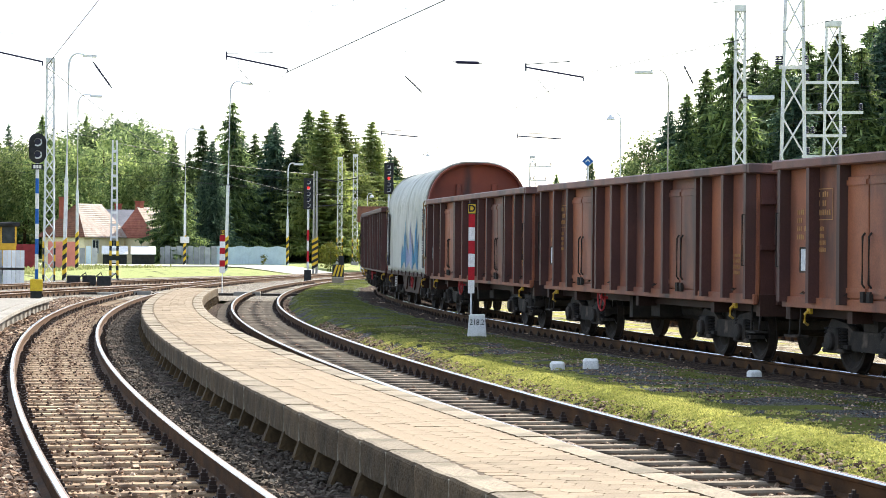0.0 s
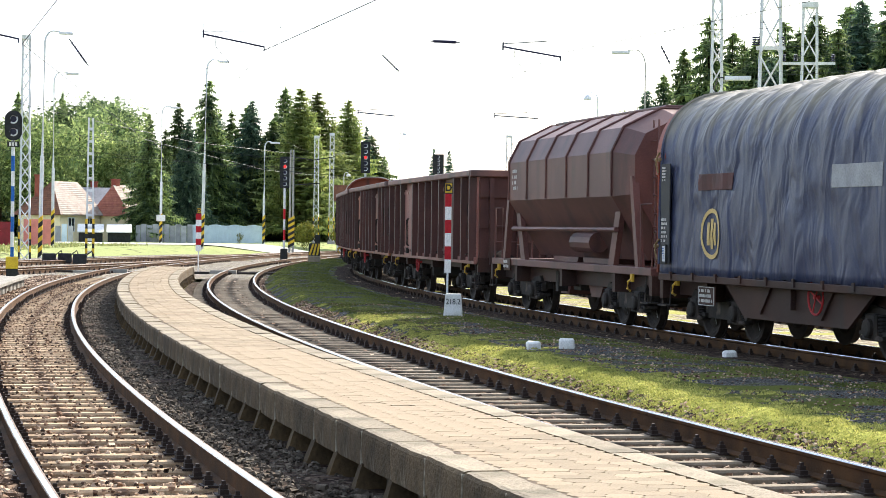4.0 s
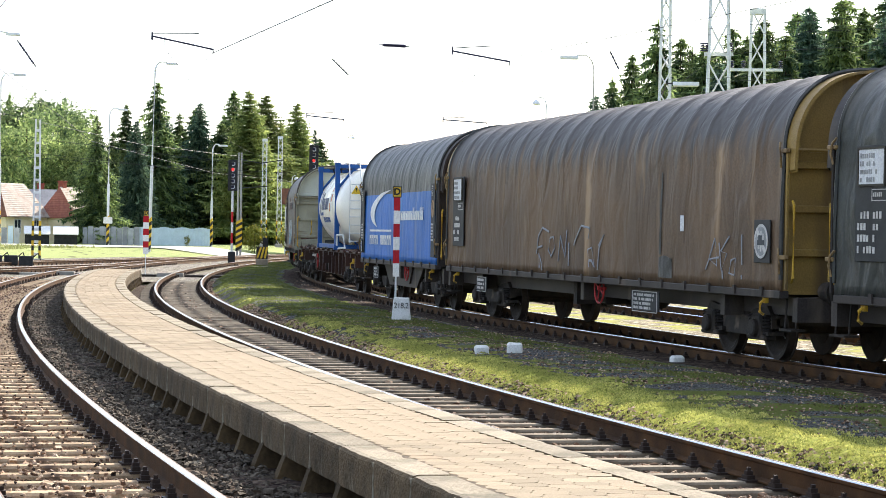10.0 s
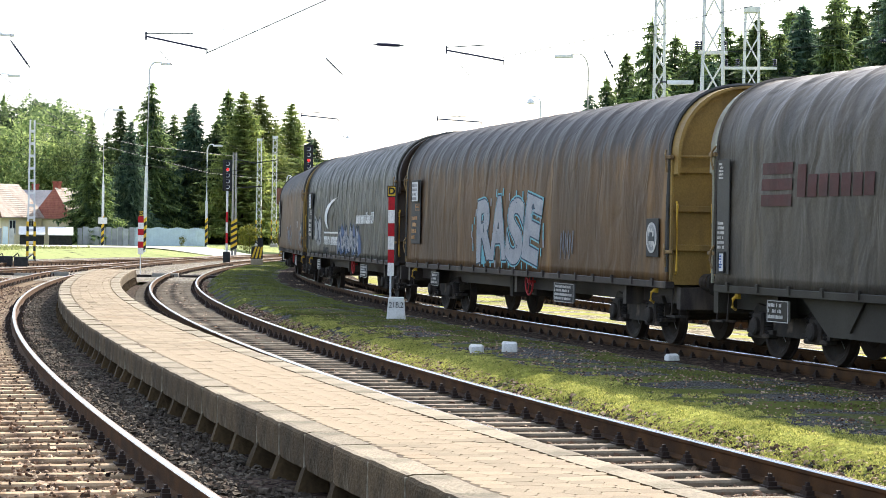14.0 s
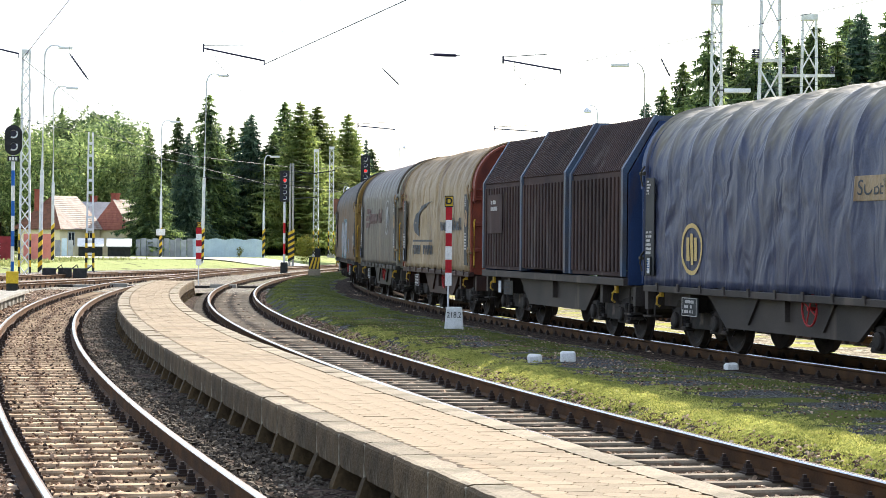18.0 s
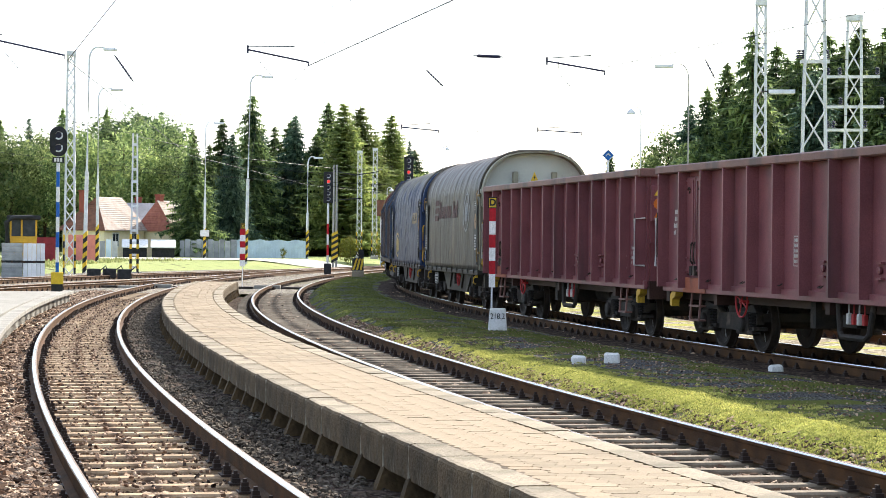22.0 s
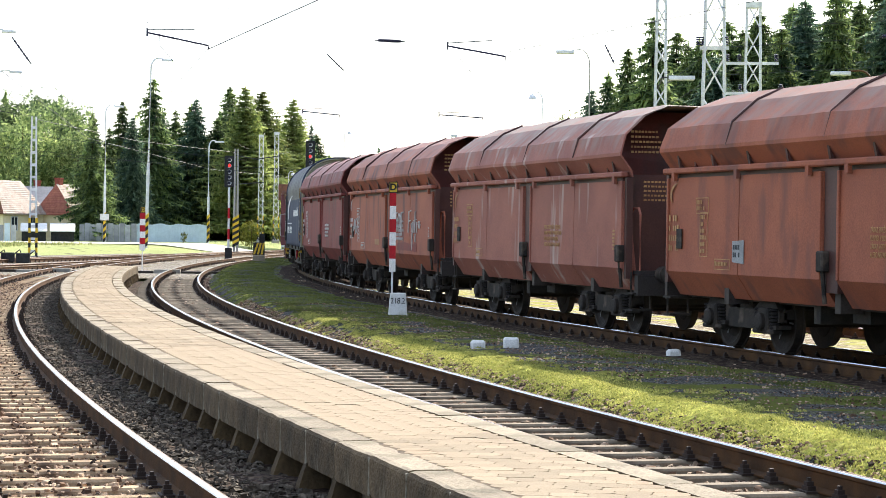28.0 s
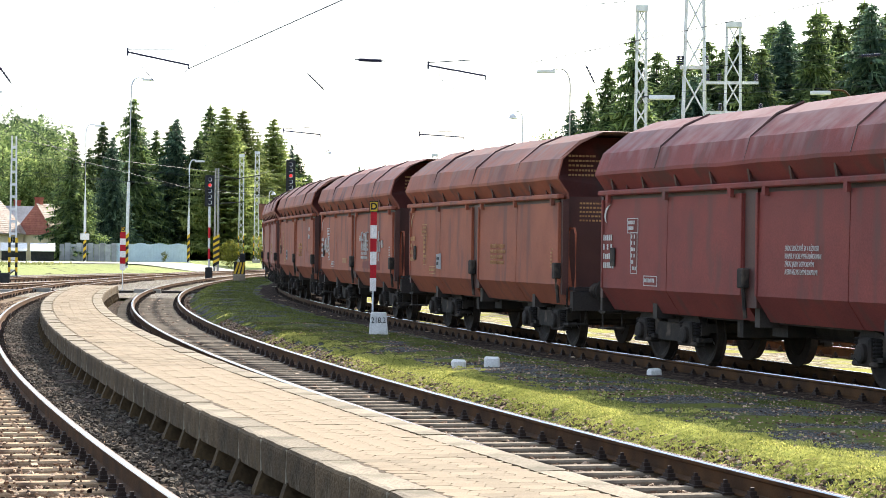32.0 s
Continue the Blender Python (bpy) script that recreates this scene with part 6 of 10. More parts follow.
    # side flaps
    for sy in (1, -1):
        bm = bmesh.new()
        a, b = sorted((sy * 1.37, sy * 1.47))
        box(bm, -L / 2 + 0.05, L / 2 - 0.05, a, b + (0.03 if sy > 0 else 0), 2.61, 2.70, bevel=0.02)
        part("gutter", bm, c, wg, "rusty folded gutter with chipped edge")
        for x0, x1 in ((0.22, L / 2 - 0.12), (-L / 2 + 0.12, -0.22)):
            bm = bmesh.new()
            xm = (x0 + x1) / 2
            for p, q in ((x0, xm - 0.012), (xm + 0.012, x1)):
                prism(bm, [(sy * (y0 - 0.02), 2.55), (sy * y0, 1.12), (sy * 1.2, 0.76), (sy * 1.1, 0.76), (sy * 1.2, 1.12), (sy * 1.36, 2.55)], p, q)
            fl = part("flap", bm, c, wg)
            if sy > 0:
                for xx in (x0 + 0.04, x1 - 0.04):
                    bm = bmesh.new()
                    box(bm, xx - 0.03, xx + 0.03, y0 - 0.02, y0 + 0.02, 1.12, 2.55, bevel=0.008)
                    part("edge_strip", bm, c, fl)
            if sy > 0:
                for xx in (x0 + 0.35, xm, x1 - 0.35):
                    bm = bmesh.new()
                    box(bm, xx - 0.05, xx + 0.05, 1.44, 1.5, 2.5, 2.64)
                    part("hinge", bm, c, fl)
        for x in (0.0, L / 2 - 0.06, -L / 2 + 0.06):
            bm = bmesh.new()
            a, b = sorted((sy * 1.30, sy * 1.41))
            box(bm, x - (0.2 if x == 0 else 0.05), x + (0.2 if x == 0 else 0.05), a, b, 0.95, 2.6)
            part("frame_post", bm, dark_oxide, wg)
        for k in range(9):
            bm = bmesh.new()
            x = -L / 2 + 0.6 + k * (L - 1.2) / 8
            prism(bm, [(sy * 1.36, 2.70), (sy * 1.44, 2.70), (sy * 1.48, 2.9), (sy * 1.40, 2.74)], x - 0.03, x + 0.03)
            part("gusset", bm, dark_oxide, wg)
    for x in (0.14, -L / 2 + 0.2):
        bm = bmesh.new()
        box(bm, x - 0.1, x + 0.1, 1.40, 1.52, 1.22, 1.5, bevel=0.02)
        tube(bm, [(x, 1.46, 1.22), (x, 1.42, 0.8)], 0.03, 6)
        part("flap_lock", bm, M["steel_dark"], wg)
    board(wg, L / 2 - 0.65, 1.62, 0.2, 0.3, M["steel_dark"], y0 + 0.004, "waybill_holder", "dark waybill holder")
    running_gear(wg, L + 0.5, L - 4.2, "frame_dark", hooks=False, sole=1.02)
    y = y0 + 0.006
    crescent(wg, L / 2 - 0.25, 2.32, 0.3, nm, y)
    bars(wg, L / 2 - 0.22, 1.98, 0.5, 4, 0.15, nm, y, seed=seed, label="painted wagon marking")
    bars(wg, L / 2 - 1.3, 2.2, 0.4, 2, 0.09, nm, y, seed=seed + 1, boxed=True, label="painted load table")
    bars(wg, L / 2 - 1.45, 1.98, 0.22, 6, 0.1, nm, y, seed=seed + 2, boxed=True, label="painted load table")
    bars(wg, L / 2 - 2.0, 1.3, 0.5, 1, 0.1, nm, y, seed=seed + 3, boxed=True)
    if texts:
        for i, line in enumerate(("ZÁKAZ ZDRŽOVAŤ SA V BLÍZKOSTI", "KLAPIEK V DOBE VYPRÁZDŇOVANIA!", "ZÁKAZ JAZDY S OTVORENÝMI", "ALEBO NEZAISTENÝMI KLAPKAMI!")):
            words("lettering", line, 0.1, nm, wg, Matrix.Translation((-1.15, y, 1.78 - i * 0.105)) @ Matrix.Rotation(math.pi, 4, "Z") @ Matrix.Rotation(math.pi / 2, 4, "X"),
                  "stencilled warning lines", width=(1.0, 1.07, 0.87, 0.97)[i], align="LEFT")
    bars(wg, -L / 2 + 0.6, 1.75, 0.16, 6, 0.06, nm, y, seed=seed + 5, label="painted inspection column")
    TRAIN.append((wg, (u0 + u1) / 2))
    return wg, L


# --- dome-roofed hopper on open framing ---
def dome_hopper(u0, u1):
    L = u0 - u1
    wg = thing("dome_hopper_wagon", "brown hopper wagon with angular dome roof and open end framing", "freight wagon", "wagons of the freight train")
    c = M["dome_brown"]
    bm = bmesh.new()
    prof = [(1.42, 2.35), (1.42, 3.15), (1.2, 3.6), (0.5, 3.95), (-0.5, 3.95), (-1.2, 3.6), (-1.42, 3.15), (-1.42, 2.35), (-0.7, 1.2), (0.7, 1.2)]
    a = L / 2 - 2.0
    sect = [(a + 0.75, 0.86, 0.0), (a, 1.0, 0.0), (-a, 1.0, 0.0), (-a - 0.75, 0.86, 0.0)]
    rings = [[bm.verts.new((x, y * k, 2.6 + (z - 2.6) * k)) for y, z in prof] for x, k, _ in sect]
    for p, q in zip(rings, rings[1:]):
        for j in range(len(prof)):
            bm.faces.new((p[j], p[(j + 1) % len(prof)], q[(j + 1) % len(prof)], q[j]))
    bm.faces.new(rings[0])
    bm.faces.new(rings[-1])
    part("hopper_body", bm, c, wg)
    for k in range(6):
        x = -a + k * 2 * a / 5
        bm = bmesh.new()
        tube(bm, [(x, y * 1.008, z + 0.01) for y, z in prof[:8]], 0.025, 5)
        part("rib", bm, c, wg)
    bm = bmesh.new()
    box(bm, -a, a, -0.42, 0.42, 3.95, 4.02, bevel=0.02)
    part("roof_hatch", bm, c, wg)
    for sx in (1, -1):
        for y in (1.2, -1.2):
            bm = bmesh.new()
            prism(bm, [(sx * (a + 0.72), 2.7), (sx * (a + 0.55), 2.7), (sx * (a + 0.95), 1.1), (sx * (a + 1.15), 1.1)], y - 0.06, y + 0.06, axis="y")
            part("strut", bm, c, wg)
            bm = bmesh.new()
            prism(bm, [(sx * (a - 0.2), 2.3), (sx * (a + 0.1), 2.3), (sx * (a - 0.4), 1.1), (sx * (a - 0.75), 1.1)], y - 0.05, y + 0.05, axis="y")
            part("strut", bm, c, wg)
        bm = bmesh.new()
        xa, xb = sx * (L / 2 - 0.1), sx * (L / 2 - 0.75)
        for yy in (1.25, 0.4):
            tube(bm, [(xa, yy, 1.1), (xa, yy, 2.2), (xb, yy, 2.2), (xb, yy, 1.1)], 0.02, 6)
        for z in (1.45, 1.8):
            tube(bm, [(xa, 1.25, z), (xa, 0.4, z)], 0.016, 5)
        part("railing", bm, c, wg)
        bm = bmesh.new()
        for xx in (sx * (a + 1.0), sx * (a + 1.3)):
            tube(bm, [(xx, 0.9, 1.1), (xx - sx * 0.35, 0.85, 3.7)], 0.018, 5)
        for k in range(7):
            z = 1.4 + k * 0.32
            f = (z - 1.1) / 2.6 * 0.35
            tube(bm, [(sx * (a + 1.0) - sx * f, 0.9, z), (sx * (a + 1.3) - sx * f, 0.9, z)], 0.014, 5)
        part("ladder", bm, c, wg)
    bm = bmesh.new()
    box(bm, -L / 2, L / 2, -1.3, 1.3, 0.96, 1.1, bevel=0.01)
    part("deck", bm, c, wg)
    bm = bmesh.new()
    tube(bm, [(-a, 1.32, 1.75), (a, 1.32, 1.75)], 0.045, 8)
    tube(bm, [(-0.2, 1.0, 1.5), (-1.6, 1.0, 1.5)], 0.2, 12)
    part("shaft", bm, c, wg)
    for x in (1.1, -1.1):
        bm = bmesh.new()
        prism(bm, [(x - 0.95, 1.2), (x + 0.95, 1.2), (x + 0.3, 0.45), (x - 0.3, 0.45)], -0.9, 0.9, axis="y")
        part("discharge_chute", bm, c, wg)
    board(wg, L / 2 - 1.5, 0.98, 0.55, 0.26, M["frame_brown"], 1.31, "load_plate")
    bars(wg, L / 2 - 1.2, 1.07, 0.5, 2, 0.1, M["note_white"], 1.334, seed=4)
    bars(wg, a - 0.3, 3.0, 0.5, 4, 0.12, M["note_white"], 1.425, seed=5)
    running_gear(wg, L + 0.1, L - 4.4, "frame_brown", sole=0.97)
    TRAIN.append((wg, (u0 + u1) / 2))


# --- steel telescopic hood wagon ---
def slat_wagon(u0, u1):
    L = u0 - u1
    wg = thing("steel_hood_wagon", "dark brown ribbed steel telescopic hood wagon with blue arches", "freight wagon", "wagons of the freight train")
    w = 1.42
    prof = [(w, 1.15), (w, 3.0), (0.85, 3.95), (-0.85, 3.95), (-w, 3.0), (-w, 1.15)]
    n3 = L / 3
    for k in range(3):
        xa, xb = L / 2 - k * n3 - 0.1, L / 2 - (k + 1) * n3 + 0.1
        g = 0.0 if k != 1 else 0.05
        p = [(y + (g if y > 0 else -g), z + g) for y, z in prof]
        bm = bmesh.new()
        inner = [(y * 0.97, z - 0.03 if z > 1.2 else z) for y, z in p]
        prism(bm, p + inner[::-1], xb, xa)
        hd = part("hood", bm, M["slat"], wg)
        m = int(abs(xa - xb) / 0.24)
        for i in range(m):
            x = xb + 0.14 + i * (xa - xb - 0.28) / (m - 1)
            bm = bmesh.new()
            box(bm, x - 0.06, x + 0.06, p[0][0], p[0][0] + 0.035, 1.22, 2.92, bevel=0.008)
            part("rib", bm, M["slat"], hd)
        m = int(abs(xa - xb) / 0.13)
        for i in range(m):
            x = xb + 0.1 + i * (xa - xb - 0.2) / (m - 1)
            bm = bmesh.new()
            q = [(p[1][0] + 0.012, p[1][1] + 0.02), (p[2][0] + 0.012, p[2][1] + 0.03)]
            d = Vector((0, q[1][0] - q[0][0], q[1][1] - q[0][1]))
            nn = Vector((0, d.z, -d.y)).normalized() * 0.02
            A, B = Vector((x - 0.03, *q[0])), Vector((x - 0.03, *q[1]))
            X = Vector((0.06, 0, 0))
            vsx = [bm.verts.new(v) for v in (A - nn, A - nn + X, B - nn + X, B - nn, A + nn, A + nn + X, B + nn + X, B + nn)]
            for f in ((4, 5, 6, 7), (0, 1, 5, 4), (1, 2, 6, 5), (2, 3, 7, 6), (3, 0, 4, 7)):
                bm.faces.new([vsx[i2] for i2 in f])
            part("roof_rib", bm, M["slat"], hd)
        for x in (xa, xb):
            bm = bmesh.new()
            outer = [(y * 1.035 + (g if y > 0 else -g), z + 0.05 + g if z > 2 else z) for y, z in prof]
            inn = [(y * 0.98, z - 0.04 if z > 1.2 else z) for y, z in prof]
            prism(bm, outer + inn[::-1], x - 0.06, x + 0.06)
            part("arch", bm, M["slat_blue"], hd, "blue steel arch")
    for sx in (1, -1):
        bm = bmesh.new()
        x0, x1 = sorted((sx * (L / 2 - 0.02), sx * (L / 2 + 0.04)))
        prism(bm, [(y * 0.97, z - 0.05 if z > 2 else 1.0) for y, z in prof], x0, x1)
        part("end_wall", bm, M["end_blue"], wg)
        for y in (-0.6, 0.0, 0.6):
            bm = bmesh.new()
            x0, x1 = sorted((sx * (L / 2 + 0.04), sx * (L / 2 + 0.16)))
            box(bm, x0, x1, y - 0.05, y + 0.05, 1.0, 3.7)
            part("end_post", bm, M["end_blue"], wg)
    for sy in (1, -1):
        bm = bmesh.new()
        a, b = sorted((sy * 1.25, sy * 1.46))
        box(bm, -L / 2, L / 2, a, b, 0.98, 1.12, bevel=0.01)
        part("sill", bm, M["frame_dark"], wg)
    board(wg, L / 2 - 1.3, 2.35, 1.3, 0.85, M["slat"], w + 0.05, "side_plate", "brown panel with faded lettering")
    bars(wg, L / 2 - 0.95, 2.65, 0.8, 2, 0.14, M["note_white"], w + 0.074, seed=9)
    board(wg, L / 2 - 1.1, 0.76, 0.2, 0.26, M["paper"], 1.3, "waybill", "white waybill card")
    board(wg, L / 2 - 1.9, 0.76, 0.8, 0.3, M["frame_grey"], 1.3, "load_plate", "grey load table plate")
    bars(wg, L / 2 - 1.6, 0.87, 0.6, 3, 0.08, M["logo_dark"], 1.325, seed=10, boxed=True)
    running_gear(wg, L + 0.4, L - 3.8, "frame_dark", sole=0.98)
    bm = bmesh.new()
    a = (L - 3.8) / 2 - 1.1
    prism(bm, [(-a - 0.5, 0.97), (a + 0.5, 0.97), (a - 0.3, 0.45), (-a + 0.3, 0.45)], 1.14, 1.2, axis="y")
    part("side_sill", bm, M["frame_dark"], wg)
    TRAIN.append((wg, (u0 + u1) / 2))


# --- container flat and tank container ---
def flat_wagon(u0, u1):
    L = u0 - u1
    wg = thing("flat_wagon", "rusty brown container flat wagon with deep girders", "freight wagon", "wagons of the freight train")
    for y in (1.0, -1.0):
        bm = bmesh.new()
        prism(bm, [(-L / 2, 1.12), (L / 2, 1.12), (L / 2, 0.95), (L / 2 - 3.6, 0.86), (L / 2 - 4.6, 0.42), (-L / 2 + 4.6, 0.42), (-L / 2 + 3.6, 0.86), (-L / 2, 0.95)], y - 0.04, y + 0.04, axis="y")
        part("girder", bm, M["frame_brown"], wg)
        bm = bmesh.new()
        box(bm, -L / 2, L / 2, min(y, y * 1.18), max(y, y * 1.18), 1.1, 1.16, bevel=0.008)
        part("flange", bm, M["frame_brown"], wg)
    for k in range(12):
        x = -L / 2 + 0.3 + k * (L - 0.6) / 11
        bm = bmesh.new()
        box(bm, x - 0.06, x + 0.06, -1.22, 1.22, 1.0, 1.1)
        part("crossbar", bm, M["frame_brown"], wg)
        bm = bmesh.new()
        box(bm, x - 0.1, x + 0.1, 1.19, 1.27, 1.12, 1.2, bevel=0.015)
        part("container_pin", bm, M["frame_brown"], wg)
    running_gear(wg, L + 0.1, L - 5.0, "frame_brown", sole=1.08, depth=0.15, hy=1.25)
    piece("brake_wheel", HANDWHEEL, wg, Matrix.Translation((L / 2 - 4.9, 1.1, 0.78)))
    bars(wg, L / 2 - 2.6, 1.05, 1.6, 2, 0.1, M["note_white"], 1.045, seed=3)
    bars(wg, L / 2 - 4.3, 0.92, 0.5, 3, 0.09, M["note_yellow"], 1.045, seed=6)
    board(wg, L / 2 - 5.3, 0.75, 0.2, 0.24, M["paper"], 1.05, "waybill", "white waybill card")
    for k in range(9):
        x = -L / 2 + 4.9 + k * (L - 9.8) / 8
        bm = bmesh.new()
        box(bm, x - 0.05, x + 0.05, 1.04, 1.13, 0.44, 1.1, bevel=0.01)
        part("stiffener", bm, M["frame_brown"], wg)
    for sx in (1, -1):
        bm = bmesh.new()
        x = sx * (L / 2 - 0.2)
        tube(bm, [(x, 1.2, 1.1), (x, 1.24, 1.45), (x, 0.5, 1.5), (x, 0.5, 1.1)], 0.02, 6)
        part("handrail", bm, M["frame_brown"], wg)
    TRAIN.append((wg, (u0 + u1) / 2))


def tank_container(u0, u1):
    """A white tank in a blue frame; it stands on the flat wagon's pins."""
    L, z0, z1, w = u0 - u1, 1.2, 3.78, 1.22
    tc = thing("tank_container", "white tank container in a blue steel frame on a flat wagon", "tank container")
    bm = bmesh.new()
    tip, nose = -L / 2 - 1.65, L / 2 + 0.5
    prof = [(0.02, nose), (0.5, nose - 0.03), (0.9, nose - 0.12), (1.12, nose - 0.3), (1.2, nose - 0.55), (1.2, tip + 0.55), (1.12, tip + 0.3), (0.9, tip + 0.1), (0.5, tip + 0.03), (0.02, tip)]
    lathe(bm, prof, 48, Matrix.Translation((0, 0, 2.48)))
    part("tank", bm, M["tank_white"], tc, "cream white insulated tank shell", True)
    for x in (L / 2 - 1.0, 0.6, -0.7, -L / 2 + 1.0):
        bm = bmesh.new()
        lathe(bm, [(1.195, x - 0.03), (1.212, x - 0.03), (1.212, x + 0.03), (1.195, x + 0.03)], 48, Matrix.Translation((0, 0, 2.48)))
        part("band", bm, M["tank_white"], tc)
    for sx in (1, -1):
        x = sx * (L / 2 - 0.08)
        for y in (w - 0.07, -w + 0.07):
            bm = bmesh.new()
            box(bm, x - 0.075, x + 0.075, y - 0.07, y + 0.07, z0, z1, bevel=0.012)
            for z in (z0 - 0.02, z1 - 0.1):
                box(bm, x - 0.09, x + 0.09, y - 0.085, y + 0.085, z, z + 0.14)
            part("corner_post", bm, M["logo_blue"], tc, "blue corner post")
        for z in (z0 + 0.07, z1 - 0.07):
            bm = bmesh.new()
            box(bm, x - 0.06, x + 0.06, -w + 0.15, w - 0.15, z - 0.06, z + 0.06)
            part("end_beam", bm, M["logo_blue"], tc)
        for y in (1, -1):
            bm = bmesh.new()
            tube(bm, [(x, y * (w - 0.12), z0 + 0.8), (x - sx * 0.05, y * 0.45, z0 + 0.1)], 0.05, 6)
            part("brace", bm, M["logo_blue"], tc)
            bm = bmesh.new()
            tube(bm, [(x, y * (w - 0.12), z1 - 0.7), (x - sx * 0.05, y * 0.6, z1 - 0.08)], 0.04, 6)
            part("brace", bm, M["logo_blue"], tc)
    for y in (w - 0.08, -w + 0.08):
        bm = bmesh.new()
        box(bm, -L / 2 + 0.15, L / 2 - 0.15, y - 0.05, y + 0.05, z0 + 0.02, z0 + 0.14, bevel=0.01)
        part("side_beam", bm, M["logo_blue"], tc)
    bm = bmesh.new()
    for y in (0.15, 0.5, 0.85):
        tube(bm, [(-L / 2, y, z1 - 0.02), (L / 2, y, z1 - 0.02)], 0.022, 6)
    for k in range(34):
        x = -L / 2 + 0.2 + k * (L - 0.4) / 33
        box(bm, x - 0.03, x + 0.03, 0.15, 0.85, z1 - 0.02, z1 + 0.005)
    for x in (-L / 2 + 0.6, 0.0, L / 2 - 0.6):
        tube(bm, [(x, 0.8, z1 - 0.03), (x, 0.75, z1 - 0.2)], 0.02, 6)
    part("walkway", bm, M["steel_dark"], tc, "dark steel grating walkway")
    bm = bmesh.new()
    x = tip + 0.02
    for y in (0.62, 0.95):
        tube(bm, [(x, y, 1.4), (x, y, 3.2), (x + 0.4, y, z1), (-L / 2, y, z1)], 0.018, 6)
    for k in range(8):
        z = 1.45 + k * 0.24
        tube(bm, [(x, 0.62, z), (x, 0.95, z)], 0.014, 5)
    part("ladder", bm, M["galv"], tc, "galvanised ladder")
    # markings on the near flank and rear end: plain shapes in their colours
    def on_shell(x0, x1, z0, z1, material, label, slant=0.0):
        """A painted patch that follows the round flank."""
        bm = bmesh.new()
        n = 6
        cols = [[bm.verts.new((x + slant * (z0 + (z1 - z0) * k / n - z0), math.sqrt(1.206 ** 2 - (z0 + (z1 - z0) * k / n - 2.48) ** 2), z0 + (z1 - z0) * k / n)) for k in range(n + 1)] for x in (x0, x1)]
        for k in range(n):
            bm.faces.new((cols[0][k], cols[1][k], cols[1][k + 1], cols[0][k + 1]))
        part("marking", bm, M[material], tc, label)

    for i in range(5):
        xx = 1.75 - i * 0.42
        on_shell(xx - 0.34, xx, 2.42, 2.95 if i == 0 else 2.78, "logo_navy", "dark blue letter block", -0.25)
    on_shell(2.0, 2.14, 2.3, 3.05, "logo_navy", "dark blue angled stroke", -0.25)
    on_shell(1.2, 2.1, 2.24, 2.34, "logo_blue", "blue angled stroke", -0.25)
    for i in range(10):
        xx = 1.4 - i * 0.2
        on_shell(xx - 0.16, xx, 2.02, 2.18, "logo_blue", "blue letter block", -0.2)
    for q, (z0, z1) in enumerate(((2.95, 3.2), (2.65, 2.9), (2.35, 2.6))):
        on_shell(-0.95, -0.7, z0, z1, "orange" if q != 1 else "paper", "orange hazard placard")
        on_shell(-1.3, -1.05, z0, z1, "orange" if q == 1 else "paper", "hazard placard")
    xe = tip
    bm = bmesh.new()
    for i in range(5):
        yy = 0.25 - i * 0.2
        box(bm, xe - 0.004, xe + 0.06, yy - 0.15, yy, 2.74, 2.96 if i == 0 else 2.89)
    part("marking", bm, M["logo_navy"], tc, "dark letter blocks")
    bm = bmesh.new()
    for i in range(9):
        yy = 0.1 - i * 0.1
        box(bm, xe - 0.004, xe + 0.06, yy - 0.08, yy, 2.58, 2.67)
    part("marking", bm, M["logo_blue"], tc, "blue letter blocks")
    bm = bmesh.new()
    box(bm, xe - 0.012, xe + 0.05, -0.62, 0.2, 1.95, 2.42)
    part("data_plate", bm, M["sheet_dull"], tc, "blank grey plate")
    bm = bmesh.new()
    box(bm, xe - 0.16, xe + 0.1, -0.35, 0.4, 1.28, 1.7, bevel=0.02)
    part("valve_box", bm, M["tank_white"], tc)
    words("lettering", "CAPACITY 33000L", 0.07, M["logo_dark"], tc, Matrix.Translation((xe - 0.165, 0.02, 1.38)) @ Matrix.Rotation(-math.pi / 2, 4, "Z") @ Matrix.Rotation(math.pi / 2, 4, "X"), "small capacity lettering")
    words("lettering", "EMT5", 0.13, M["logo_dark"], tc, Matrix.Translation((xe - 0.06, -0.15, 3.12)) @ Matrix.Rotation(-math.pi / 2, 4, "Z") @ Matrix.Rotation(math.pi / 2, 4, "X"), "type code lettering")
    tri_sign(tc, (xe - 0.12, 0.78, 2.95), 0.15, label="orange warning triangle")
    tri_sign(tc, (xe - 0.12, -0.72, 3.1), 0.15, label="orange warning triangle")
    bm = bmesh.new()
    tube(bm, [(-L / 2, 1.15, 1.3), (-L / 2, 1.15, 1.62), (xe - 0.1, 1.15, 1.62), (xe - 0.15, 1.1, 1.25), (-L / 2, 1.1, 1.22)], 0.03, 6)
    part("guard_rail", bm, M["galv"], tc)
    bm = bmesh.new()
    tube(bm, [(xe - 0.1, -0.5, 1.25), (xe - 0.15, -0.5, 1.62), (xe - 0.15, -1.1, 1.62), (xe - 0.1, -1.15, 1.25), (-L / 2, -1.15, 1.22)], 0.03, 6)
    part("guard_rail", bm, M["galv"], tc)
    TRAIN.append((tc, (u0 + u1) / 2))


